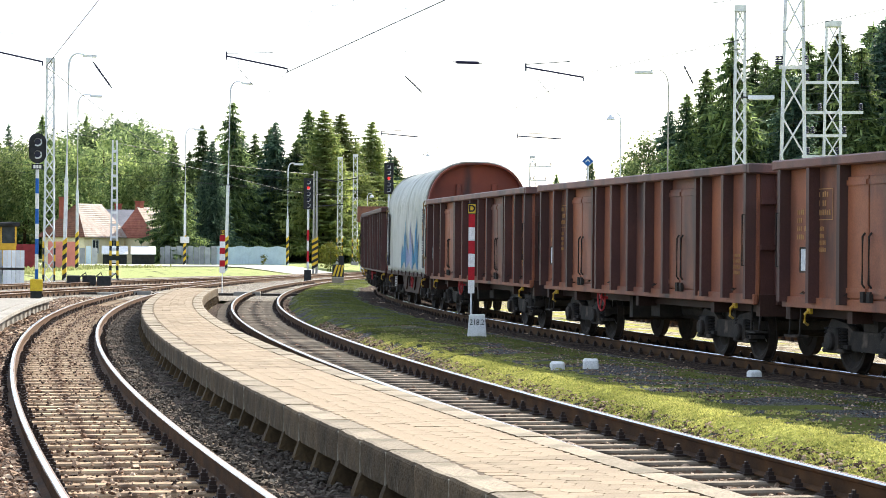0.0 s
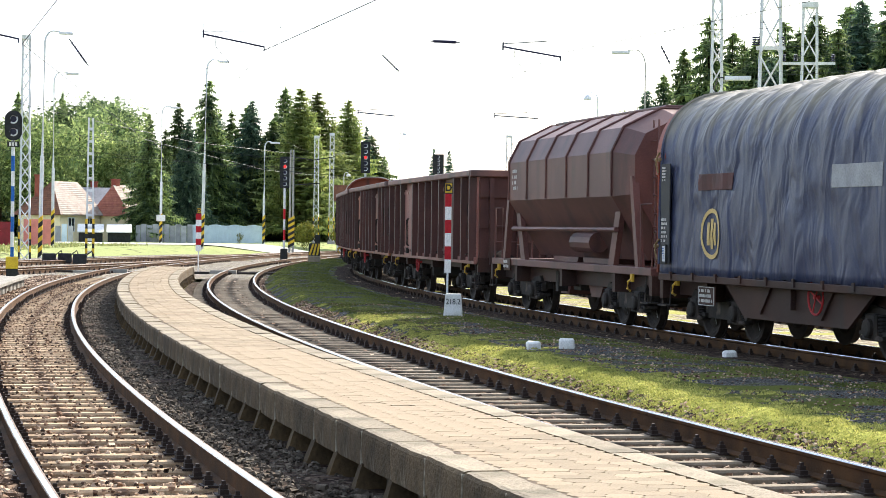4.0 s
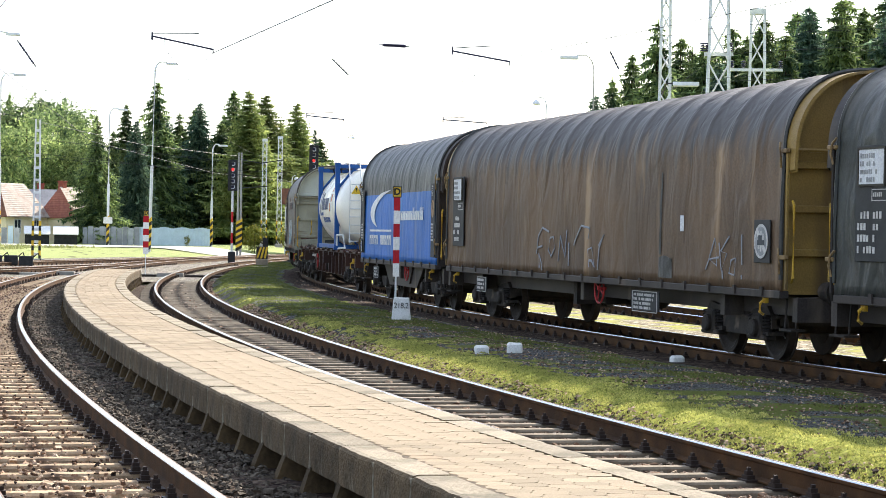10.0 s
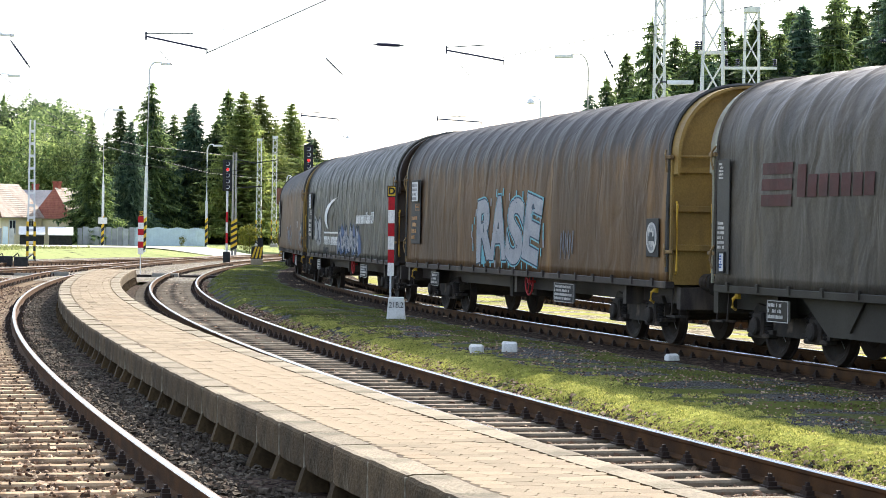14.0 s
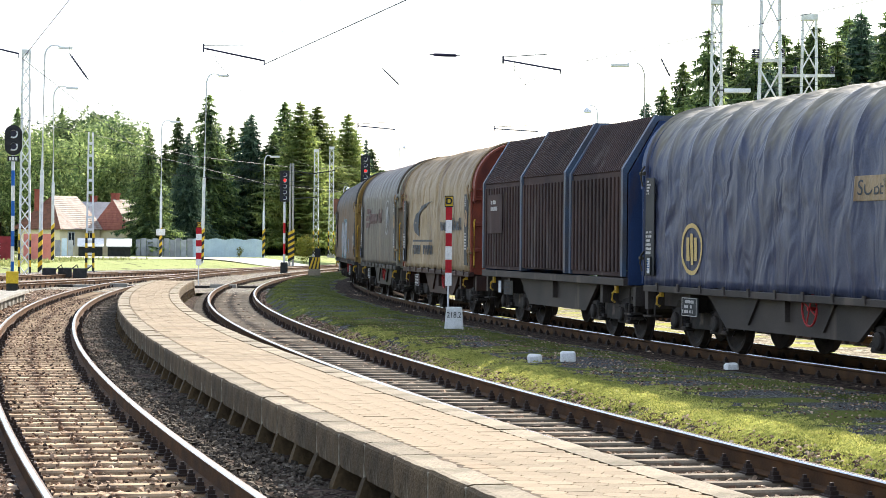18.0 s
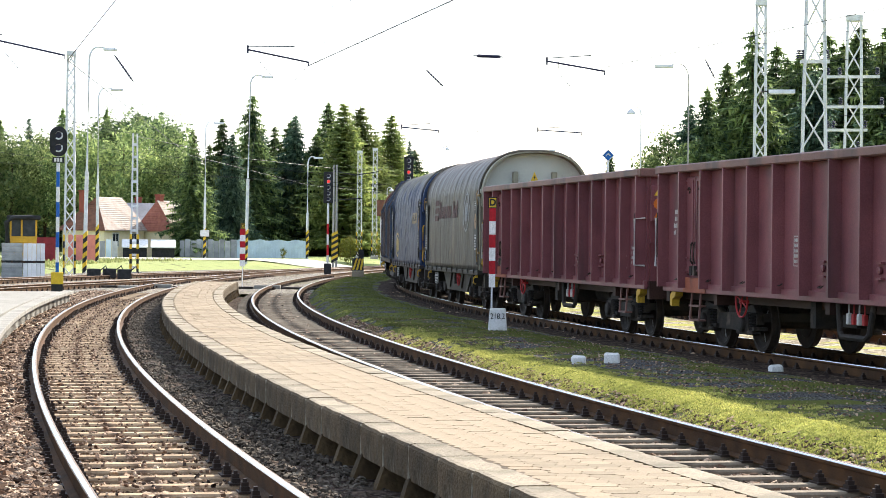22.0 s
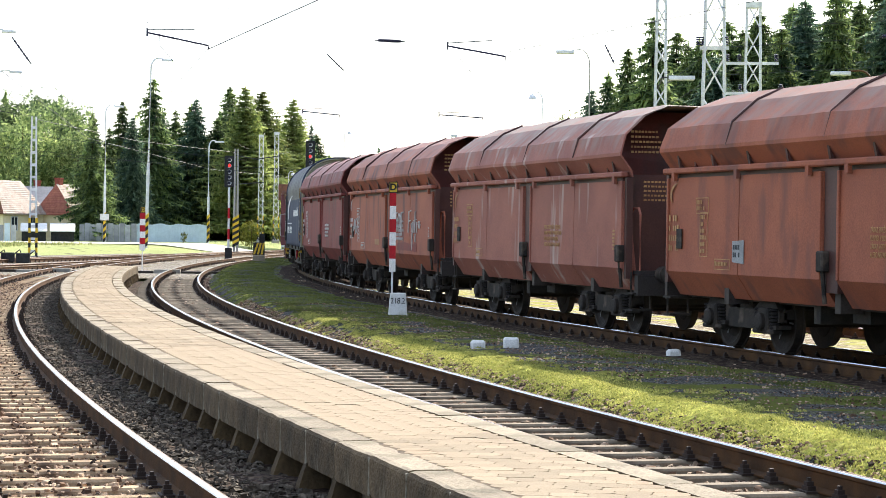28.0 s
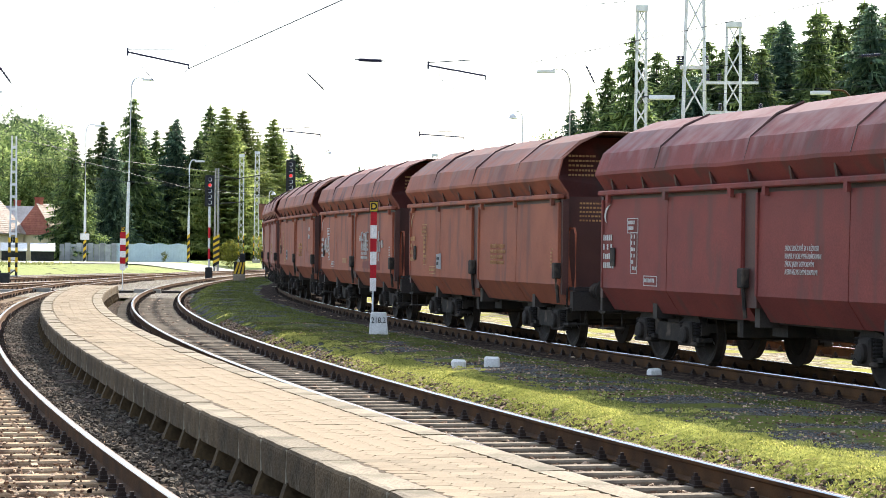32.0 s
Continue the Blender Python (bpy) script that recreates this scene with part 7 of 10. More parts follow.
# ---- the train, front to rear ----
open_wagon(-0.4, -12.9, "oxide_dark", "oxide_dark", "dark brown open box wagon near the train's head", seed=1)
open_wagon(-13.9, -27.0, "oxide_dark", "oxide_dark", "dark brown open box wagon before the hooded wagon", seed=2)
wg, L, w = hood_wagon(-28.3, -38.3, "tarp_white", "end_red", "frame_brown", "hood wagon with dirty white sheet and rust-red ends", slack=0.03, fold=0.03, seed=1, top=4.15)
for k, mt in ((0.0, "spray_teal"), (1.4, "spray_lilac"), (2.9, "spray_teal")):
    flat_shape(wg, [(-1.2 + k, 1.1), (-0.9 + k, 1.9), (-0.5 + k, 1.5), (-0.1 + k, 2.6), (0.2 + k, 1.7), (0.5 + k, 2.2), (0.4 + k, 1.1), (-0.2 + k, 1.35)], M[mt], w + 0.03, "graffiti", "blue spray-painted scrawl")
open_wagon(-39.3, -52.4, "oxide", "oxide_grey", "rust-brown open box wagon with old stencils", seed=3)
wg, L, w = open_wagon(-53.6, -66.0, "oxide", "oxide_grey", "rust-brown open box wagon with red brake wheel", seed=4)
wg, L, w = open_wagon(-67.1, -79.5, "oxide", "oxide_grey", "rust-brown open box wagon with pale paint patches", seed=5)
rng5 = random.Random(55)
for x, wd, z1 in ((1.15, 0.5, 2.05), (0.25, 0.5, 2.25), (-0.65, 0.55, 1.95), (-3.35, 0.5, 1.9), (-4.2, 0.3, 1.95), (-5.25, 0.7, 2.15)):
    lo = [(-x + wd * q / 6, 1.18 + rng5.uniform(0, .12)) for q in range(7)]
    hi = [(-x + wd * q / 6 + rng5.uniform(-.04, .04), z1 - rng5.uniform(0, .25)) for q in range(6, -1, -1)]
    flat_shape(wg, lo + hi, M["cream"], w + 0.008, "paint_patch", "pale flaking paint patch")
open_wagon(-80.4, -93.2, "oxide_plum", "oxide_grey", "dark maroon-brown open box wagon beside the dome hopper", seed=6)
dome_hopper(-94.6, -106.2)
wg, L, w = hood_wagon(-106.9, -117.1, "tarp_blue", "end_red", "frame_brown", "hood wagon with slack blue-grey sheet and rust-red ends", slack=0.045, fold=0.05, seed=2, roof=None)
ring(wg, 2.8, 1.7, 0.4, 0.07, M["logo_gold"], w + 0.02)
board(wg, 2.68, 2.52, 1.4, 0.26, M["logo_red"], w - 0.005, "sheet_label", "red brand panel on the sheet")
board(wg, -2.47, 2.52, 1.6, 0.32, M["spray_grey"], w - 0.005, "sheet_label", "grey brand panel on the sheet")
wg, L, w = hood_wagon(-118.7, -128.9, "tarp_soot", "end_grey", "frame_grey", "grey hood wagon with graffiti and a ribbed pale end", bows=11, slack=0.035, fold=0.012, seed=3)
for u, wd, lo, hi in ((-2.25, 0.45, 1.12, 1.8), (-1.5, 0.5, 1.06, 1.3), (-0.4, 0.6, 1.06, 1.4), (0.9, 0.55, 1.08, 1.35), (1.2, 0.45, 1.15, 1.85)):
    flat_shape(wg, [(u, lo), (u - 0.12, (lo + hi) / 2 + 0.1), (u + 0.15, hi - 0.1), (u + wd * 0.5, hi), (u + wd, hi - 0.25), (u + wd + 0.1, (lo + hi) / 2), (u + wd * 0.8, lo)], M["orange_faded"], w + 0.014, "graffiti_rim", "faded orange halo of spray letters")
for nm, fat, mt, dy, lb in (("graffiti_rim", 0.12, "spray_yellow", 0.02, "yellow rim of spray letters"), ("graffiti_outline", 0.095, "spray_navy", 0.024, "dark outline of spray letters"), ("graffiti", 0.06, "spray_mix", 0.028, "white and teal spray-painted letters")):
    for i, ch in enumerate("REAN"):
        m = Matrix.Translation((0.33 + 3.3 * (0.5 - (i + 0.5) / 4), w + dy, 1.58 + 0.05 * (i % 2))) @ Matrix.Rotation(math.pi, 4, "Z") @ Matrix.Rotation(math.pi / 2, 4, "X") @ Matrix.Rotation(0.08 - 0.06 * i, 4, "Z")
        words(nm, ch, 1.15, M[mt], wg, m, lb, width=0.86 + fat, fat=fat, shear=0.1)
for i in range(3):
    bm = bmesh.new()
    box(bm, 1.75, 2.4, w + 0.012, w + 0.017, 2.5 + i * 0.19, 2.63 + i * 0.19)
    part("marking", bm, M["logo_red" if i != 1 else "logo_dark"], wg, "faded stripe")
for i in range(10):
    bm = bmesh.new()
    x = 1.6 - i * 0.3
    prism(bm, [(x, 2.56), (x - 0.2, 2.56), (x - 0.24, 2.82 + (0.16 if i in (0, 7, 9) else 0)), (x - 0.04, 2.82 + (0.16 if i in (0, 7, 9) else 0))], w + 0.012, w + 0.017, axis="y")
    part("letter_block", bm, M["logo_red" if i < 7 else "logo_dark"], wg)
flat_wagon(-130.3, -148.1)
tank_container(-136.4, -141.8)
wg, L, w = hood_wagon(-149.4, -159.5, "tarp_azure", "frame_dark", "frame_dark", "bright blue sheeted hood wagon with white crescent emblem", slack=0.03, fold=0.012, seed=4, roof="tarp_roof", collar="tarp_roof")
operator_logo(wg, L, w, "logo_white", 3.68)
wg, L, w = hood_wagon(-160.9, -178.9, "tarp_brown", "end_yellow", "frame_dark", "long rust-stained brown sheeted hood wagon with scrawls", bows=18, slack=0.035, fold=0.02, seed=5, pivots=13.2, collar="tarp_roof")
TAG_LONG = ([(0.0, 0.35), (0.03, 0.8), (0.1, 1.0), (0.2, 0.9)], [(0.02, 0.5), (0.1, 0.55)], [(0.05, 0.0), (0.04, 0.35), (0.09, 0.1), (0.1, -0.05)],
            [(0.22, 0.75), (0.19, 0.45), (0.24, 0.3), (0.29, 0.5), (0.27, 0.78), (0.22, 0.75)], [(0.35, 0.2), (0.38, 0.8), (0.45, 0.3), (0.47, 0.95)], [(0.5, 0.1), (0.5, 0.65)],
            [(0.58, 0.6), (0.68, 1.05), (0.8, 1.0), (0.78, 0.75)], [(0.8, 0.1), (0.78, 0.5), (0.84, 0.55), (0.88, 0.1), (0.84, 0.25), (0.8, 0.25)], [(0.92, 0.05), (0.94, 0.55), (1.0, 0.85), (0.93, 0.6)])
TAG_SHORT = ([(0.0, 0.2), (0.25, 0.95), (0.3, 0.3), (0.1, 0.45), (0.35, 0.5)], [(0.35, 0.85), (0.42, 0.2), (0.55, 0.6), (0.4, 0.65), (0.6, 1.0)], [(0.65, 0.45), (0.6, 0.15), (0.72, 0.1), (0.75, 0.5), (0.65, 0.45)],
             [(0.9, 1.05), (0.9, 0.35)], [(0.9, 0.12), (0.91, 0.02)], [(0.45, 0.0), (0.44, 0.2)])
strokes(wg, TAG_LONG, 2.4, 1.12, 3.9, 0.75, M["spray_silver"], w + 0.022, "pale flowing spray scrawl", 0.022)
strokes(wg, TAG_SHORT, -6.2, 1.14, 1.55, 0.62, M["spray_silver"], w + 0.022, "pale sprayed tag", 0.018)
board(wg, -5.2, 1.95, 0.14, 0.24, M["paper"], w - 0.004, "sheet_label", "small pale label")
flat_shape(wg, [(4.2, 1.1), (4.2, 1.42), (4.45, 1.45), (4.78, 1.4), (4.8, 1.1)], M["tarp_roof"], w + 0.012, "sheet_label", "dark repair patch on the sheet")
flat_shape(wg, [(4.2, 1.46), (4.22, 2.75), (4.27, 2.75), (4.29, 1.46)], M["tarp_roof"], w + 0.012, "sheet_label", "narrow dark repair strip on the sheet")
wg, L, w = hood_wagon(-180.4, -198.0, "tarp_slate", "frame_dark", "frame_dark", "long slate-grey sheeted hood wagon with graffiti and crescent", bows=18, slack=0.05, fold=0.025, seed=6, pivots=12.9)
operator_logo(wg, L, w, "logo_white", 4.6, 1.66, 6.8, 0.228)
flat_shape(wg, [(-7.05, 1.55), (-6.95, 2.1), (-6.7, 2.2), (-6.2, 1.95), (-5.6, 2.15), (-5.25, 1.75), (-5.5, 1.35), (-6.0, 1.25), (-6.5, 1.4)], M["spray_grey"], w + 0.016, "graffiti", "pale grey spray letter")
strokes(wg, ([(0, .3), (.1, .9), (.35, .7), (.5, .2), (.3, .1), (.45, .75), (.75, .95), (.95, .5), (.7, .1), (.55, .5)],), 6.95, 1.3, 1.7, 0.9, M["logo_dark"], w + 0.026, "dark outline of a spray letter", 0.03)
for i, (u, lo, hi, wd) in enumerate(((-1.55, 1.08, 1.7, 0.5), (-0.9, 1.06, 1.95, 0.6), (0.1, 1.08, 1.6, 0.6), (1.5, 1.06, 1.95, 0.5), (2.5, 1.06, 1.75, 0.55))):
    flat_shape(wg, [(u, lo), (u - 0.08, (lo + hi) / 2), (u + wd * 0.35, hi), (u + wd, hi - 0.2), (u + wd * 1.1, lo + 0.1)], M["spray_blue_bright"], w + 0.012, "graffiti_rim", "blue halo of spray letters")
for i in range(7):
    u, h = -1.35 + i * 0.58, 0.55 + 0.3 * math.sin(1.1 + i * 1.7) ** 2
    blob = [(u, 1.1), (u - 0.06, 1.1 + h * 0.5), (u + 0.1, 1.12 + h), (u + 0.3, 1.05 + h * 0.8), (u + 0.52, 1.1 + h * 0.95), (u + 0.6, 1.1 + h * 0.4), (u + 0.42, 1.08), (u + 0.28, 1.1 + h * 0.3)]
    flat_shape(wg, blob, M["spray_silver"], w + 0.018, "graffiti", "silver spray letter")
    strokes(wg, ([(0, 0), (-.1, .5), (.15, 1), (.5, .75), (.9, .95), (1, .4), (.7, .0), (.45, .3), (0, 0)], [(.3, .35), (.45, .7), (.6, .4)]), -u, 1.1, 0.58, h, M["spray_navy"], w + 0.026, "dark outline of spray letters", 0.016, "graffiti_outline")
strokes(wg, tuple([(k * 0.1, 0.5), (k * 0.1 + 0.03, 0.95), (k * 0.1 + 0.07, 0.5), (k * 0.1 + 0.03, 0.05), (k * 0.1, 0.5)] for k in range(7)), 4.7, 1.07, 1.5, 0.2, M["logo_dark"], w + 0.02, "small dark scrawl along the hem", 0.012)
wg, L, w = hood_wagon(-199.4, -217.2, "tarp_umber", "end_yellow", "frame_dark", "long brown sheeted hood wagon with silver graffiti", bows=18, slack=0.035, fold=0.02, seed=7, pivots=13.1, collar="tarp_roof")
def spray_word(wg, x, z, y, text, size, width):
    """Fat silver letters with a dark outline and a cyan rim of short strokes, leaning letter by letter."""
    n = len(text)
    rng = random.Random(len(text))
    for name, fat, mt, dy, lb in (("graffiti_rim", 0.13, "spray_cyan", 0.0, "cyan rim of spray letters"), ("graffiti_outline", 0.1, "spray_navy", 0.004, "dark outline of spray letters"), ("graffiti", 0.07, "spray_silver", 0.008, "silver spray-painted letters")):
        for i, ch in enumerate(text):
            xx = x + width * (0.5 - (i + 0.5) / n)
            m = Matrix.Translation((xx, y + dy, z + 0.05 * (i % 2))) @ Matrix.Rotation(math.pi, 4, "Z") @ Matrix.Rotation(math.pi / 2, 4, "X") @ Matrix.Rotation(0.1 - 0.08 * i, 4, "Z")
            words(name, ch, size, M[mt], wg, m, lb, width=width / n * (1.02 + fat), fat=fat, shear=0.12)
    for i in range(34):
        a = i / 34 * math.tau
        cx, cz = x + math.cos(a) * (width / 2 + 0.22 + rng.uniform(0, .12)), z + math.sin(a) * (size * 0.44 + rng.uniform(0, .16))
        bm = bmesh.new()
        box(bm, cx - 0.035, cx + 0.035, y, y + 0.004, max(1.06, cz - 0.09), max(1.2, cz + 0.06))
        part("spray_dab", bm, M["spray_cyan" if i % 3 else "spray_silver"], wg)


spray_word(wg, 0.35, 1.72, w + 0.02, "RASE", 1.62, 4.6)
for k in range(3):
    bm = bmesh.new()
    x = -3.3 - k * 0.28
    tube(bm, [(x, w + 0.02, 1.3), (x - 0.05, w + 0.02, 1.75), (x - 0.18, w + 0.02, 1.4), (x - 0.22, w + 0.02, 1.8)], 0.02, 5)
    part("graffiti_tag", bm, M["spray_silver"], wg)
wg, L, w = hood_wagon(-218.8, -228.9, "tarp_grey", "end_grey", "frame_grey", "grey hood wagon with faded red lettering and white ring", bows=11, slack=0.035, fold=0.012, seed=8)
for i in range(3):
    bm = bmesh.new()
    box(bm, 2.55, 3.5, w + 0.02, w + 0.025, 2.16 + i * 0.22, 2.32 + i * 0.22)
    part("marking", bm, M["logo_red"], wg, "faded red stripe")
for i in range(11):
    if i == 7:
        continue
    bm = bmesh.new()
    x = 2.38 - i * 0.32
    box(bm, x - 0.25, x, w + 0.02, w + 0.025, 2.28, 2.72 if i in (0, 8, 10) else 2.58)
    part("letter_block", bm, M["logo_red"], wg)
ring(wg, -2.56, 2.44, 0.52, 0.06, M["spray_grey"], w + 0.02)
wg, L, w = hood_wagon(-230.4, -240.3, "tarp_beige", "end_red", "frame_brown", "hood wagon with slack dirty beige sheet and dark crescent", bows=10, slack=0.07, fold=0.08, seed=9)
operator_logo(wg, L, w, "logo_dark", 3.28, 1.73)
slat_wagon(-241.9, -252.8)
wg, L, w = hood_wagon(-253.8, -265.1, "tarp_blue", "end_blue", "frame_dark", "hood wagon with slack navy blue sheet and blue ends", bows=11, slack=0.08, fold=0.05, seed=10, rear="grey")
ring(wg, 3.43, 1.65, 0.42, 0.07, M["logo_gold"], w + 0.03)
bd = board(wg, -3.37, 2.5, 1.5, 0.34, M["tarp_beige"], w + 0.0, "sheet_label", "beige label panel")
words("lettering", "SOBEIRA", 0.3, M["logo_dark"], bd, Matrix.Translation((-3.37, w + 0.022, 2.5)) @ Matrix.Rotation(math.pi, 4, "Z") @ Matrix.Rotation(math.pi / 2, 4, "X"), "dark lettering", width=1.3)
wg, L, w = hood_wagon(-266.6, -276.8, "tarp_grey", "end_grey", "frame_grey", "grey hood wagon with faded red lettering beside blue wagon", bows=11, slack=0.035, fold=0.012, seed=11)
for i in range(3):
    bm = bmesh.new()
    box(bm, 2.4, 3.15, w + 0.02, w + 0.025, 2.35 + i * 0.22, 2.5 + i * 0.22)
    part("marking", bm, M["logo_red"], wg, "faded red stripe")
for i in range(11):
    if i == 7:
        continue
    bm = bmesh.new()
    x = 2.25 - i * 0.33
    box(bm, x - 0.25, x, w + 0.02, w + 0.025, 2.42, 2.88 if i in (0, 8, 10) else 2.75)
    part("letter_block", bm, M["logo_red"], wg)
ring(wg, -2.94, 2.54, 0.52, 0.06, M["spray_grey"], w + 0.02)
open_wagon(-278.2, -292.3, "maroon", "oxide_grey", "modern maroon open box wagon with yellow steps", modern=True, doors=False, posts=12, height=3.12, seed=12, wheel_x=3.4)
open_wagon(-293.4, -307.5, "maroon", "oxide_grey", "modern maroon open box wagon behind its twin", modern=True, doors=False, posts=12, height=3.12, seed=13, wheel_x=3.4)
wg, L, w = hood_wagon(-308.6, -318.8, "tarp_navy", "end_grey", "frame_grey", "dark navy sheeted hood wagon with white crescent emblem", bows=11, slack=0.03, fold=0.012, seed=14, roof="tarp_roof")
operator_logo(wg, L, w, "logo_white", 3.7, 1.82)
for u, v, c, lb, nt, sd in ((-320.2, -331.9, "hopper_red", "dark red folded-roof hopper wagon with white markings", "note_white", 21),
                            (-333.2, -344.9, "hopper_orange", "orange-brown folded-roof hopper wagon with scratched roof", "note_white", 22),
                            (-346.6, -358.0, "hopper_pink", "faded brown hopper wagon with pale weather streaks", "note_yellow", 23),
                            (-359.7, -371.0, "hopper_brown", "brown folded-roof hopper wagon with yellow markings", "note_yellow", 24),
                            (-372.5, -383.9, "hopper_orange", "orange-brown hopper wagon with white graffiti", "note_white", 25),
                            (-385.5, -397.0, "hopper_brown", "brown hopper wagon with faded yellow markings", "note_yellow", 26),
                            (-398.9, -410.6, "hopper_red", "dark red hopper wagon with clean white markings", "note_white", 27)):
    wg, L = big_hopper(u, v, c, lb, sd, nt, texts=True)
    if sd == 24:
        for zz in (2.25, 2.05):
            bm = bmesh.new()
            box(bm, -4.28, -4.2, 1.45, 1.456, zz - 0.05, zz + 0.05)
            box(bm, -4.48, -4.4, 1.45, 1.456, zz - 0.05, zz + 0.05) if zz > 2.1 else tube(bm, [(-4.2, 1.453, 2.05), (-4.3, 1.453, 1.96), (-4.42, 1.453, 1.96), (-4.5, 1.453, 2.05)], 0.014, 5)
            part("chalk_mark", bm, M["note_white"], wg, "chalked smiling marks")
        flat_shape(wg, [(3.2, 1.25), (3.25, 1.62), (3.5, 1.7), (3.7, 1.45), (4.1, 1.6), (4.3, 1.5), (4.3, 1.25)], M["hopper_pink"], 1.446, "paint_patch", "pale overpainted patch")
    if sd in (25, 22):
        strokes(wg, [*star(0.05, 0.75, 0.06), [(0.28, 1.0), (0.16, 0.95), (0.2, 0.3), (0.3, 0.35)], [(0.17, 0.65), (0.28, 0.7)],
                     [(0.5, 0.95), (0.38, 0.7), (0.42, 0.35), (0.56, 0.4), (0.58, 0.8), (0.5, 0.95)], [(0.72, 0.2), (0.74, 1.0), (0.92, 1.0)], [(0.73, 0.62), (0.88, 0.65)]],
                -1.05, 1.5, 1.25, 0.6, M["note_white"], 1.452, "white spray scrawl", 0.022)
        strokes(wg, [[(0.02, 0.2), (0.06, 1.0), (0.25, 1.02)], [(0.04, 0.62), (0.2, 0.66)], [(0.42, 0.6), (0.3, 0.5), (0.3, 0.25), (0.42, 0.2), (0.44, 0.6), (0.47, 0.2)], [(0.6, 1.0), (0.57, 0.2)],
                     [(0.5, 0.65), (0.7, 0.7)], [(0.74, 0.6), (0.73, 0.2)], *star(0.94, 0.5, 0.08), [(0.36, 0.2), (0.34, -0.45)], [(0.62, 0.15), (0.61, -0.15)]],
                -2.85, 1.5, 1.45, 0.62, M["note_white"], 1.452, "white sprayed tag with drips", 0.016)
        strokes(wg, TAG_SHORT, L / 2 - 0.75, 1.55, 0.75, 0.42, M["note_white"], 1.452, "small white sprayed tag", 0.014)
        board(wg, 1.45, 1.37, 0.62, 0.14, M["note_yellow"], 1.434, "paint_patch", "small ochre paint patch", t=0.012)
        flat_shape(wg, [(1.4, 1.2), (1.42, 1.36), (2.3, 1.4), (3.1, 1.36), (3.9, 1.38), (3.88, 1.18), (2.7, 1.2)], M["hopper_red"], 1.441, "paint_patch", "band of fresh red overpaint")
    if sd in (26, 24):
        flat_shape(wg, [(-L / 2 + 2.6, 1.3), (-L / 2 + 2.6, 1.6), (-L / 2 + 3.0, 1.62), (-L / 2 + 3.0, 1.28)], M["spray_grey"], 1.447, "paint_patch", "grey framed paint patch")
        bars(wg, L / 2 - 2.64, 1.55, 0.3, 2, 0.11, M["logo_dark"], 1.452, seed=sd)


def lay_on_sheets():
    """Painted signs follow the sheet that they are painted on."""
    painted = ("emblem", "emblem_line", "letter_block", "graffiti", "graffiti_rim", "graffiti_outline", "graffiti_tag", "spray_dab", "marking", "sheet_label", "lettering")
    done = set()
    for wg, (w, L, bow, slack, fold, shoulder, top, seed) in SHEETS.items():
        for ob in wg.children_recursive:
            if ob.type != "MESH" or ob.name.split(".")[0] not in painted or ob.data in done:
                continue
            me = ob.data
            done.add(me)
            m = ob.matrix_basis
            if min((m @ v.co).y for v in me.vertices) < w - 0.05 or min((m @ v.co).z for v in me.vertices) < 1.0:
                continue
            if ob.name.split(".")[0] == "lettering" and ob.parent is wg:
                continue
            bm = bmesh.new()
            bm.from_mesh(me)
            for _ in range(3):
                long = [e for e in bm.edges if e.calc_length() > 0.22]
                if long:
                    bmesh.ops.subdivide_edges(bm, edges=long, cuts=1, use_grid_fill=False)
            bmesh.ops.triangulate(bm, faces=[f for f in bm.faces if len(f.verts) > 4])
            inv = m.inverted()
            for v in bm.verts:
                q = m @ v.co
                d = max(0.0, sheet_sag(q.x, w, q.z, L, bow, slack, fold, shoulder, top, seed))
                taper = 0.03 * max(0.0, ((q.z - 1.02) / (shoulder - 1.02) - 0.6) / 0.4)
                q.y = w + 0.006 + (q.y - w) * 0.35 - d * 0.8 - taper
                v.co = inv @ q
            bm.to_mesh(me)
            bm.free()


lay_on_sheets()

# ---- trees ----
M["needles"] = leaf_mat("needles", (0.036, 0.07, 0.04), (0.46, 0.57, 0.2))
M["needles_blue"] = leaf_mat("needles_blue", (0.034, 0.072, 0.058), (0.31, 0.44, 0.26))
M["larch"] = leaf_mat("larch", (0.19, 0.25, 0.09), (0.6, 0.64, 0.22))
M["leaves"] = leaf_mat("leaves", (0.055, 0.1, 0.036), (0.5, 0.57, 0.21))
M["leaves_yellow"] = leaf_mat("leaves_yellow", (0.12, 0.13, 0.02), (0.22, 0.2, 0.03))


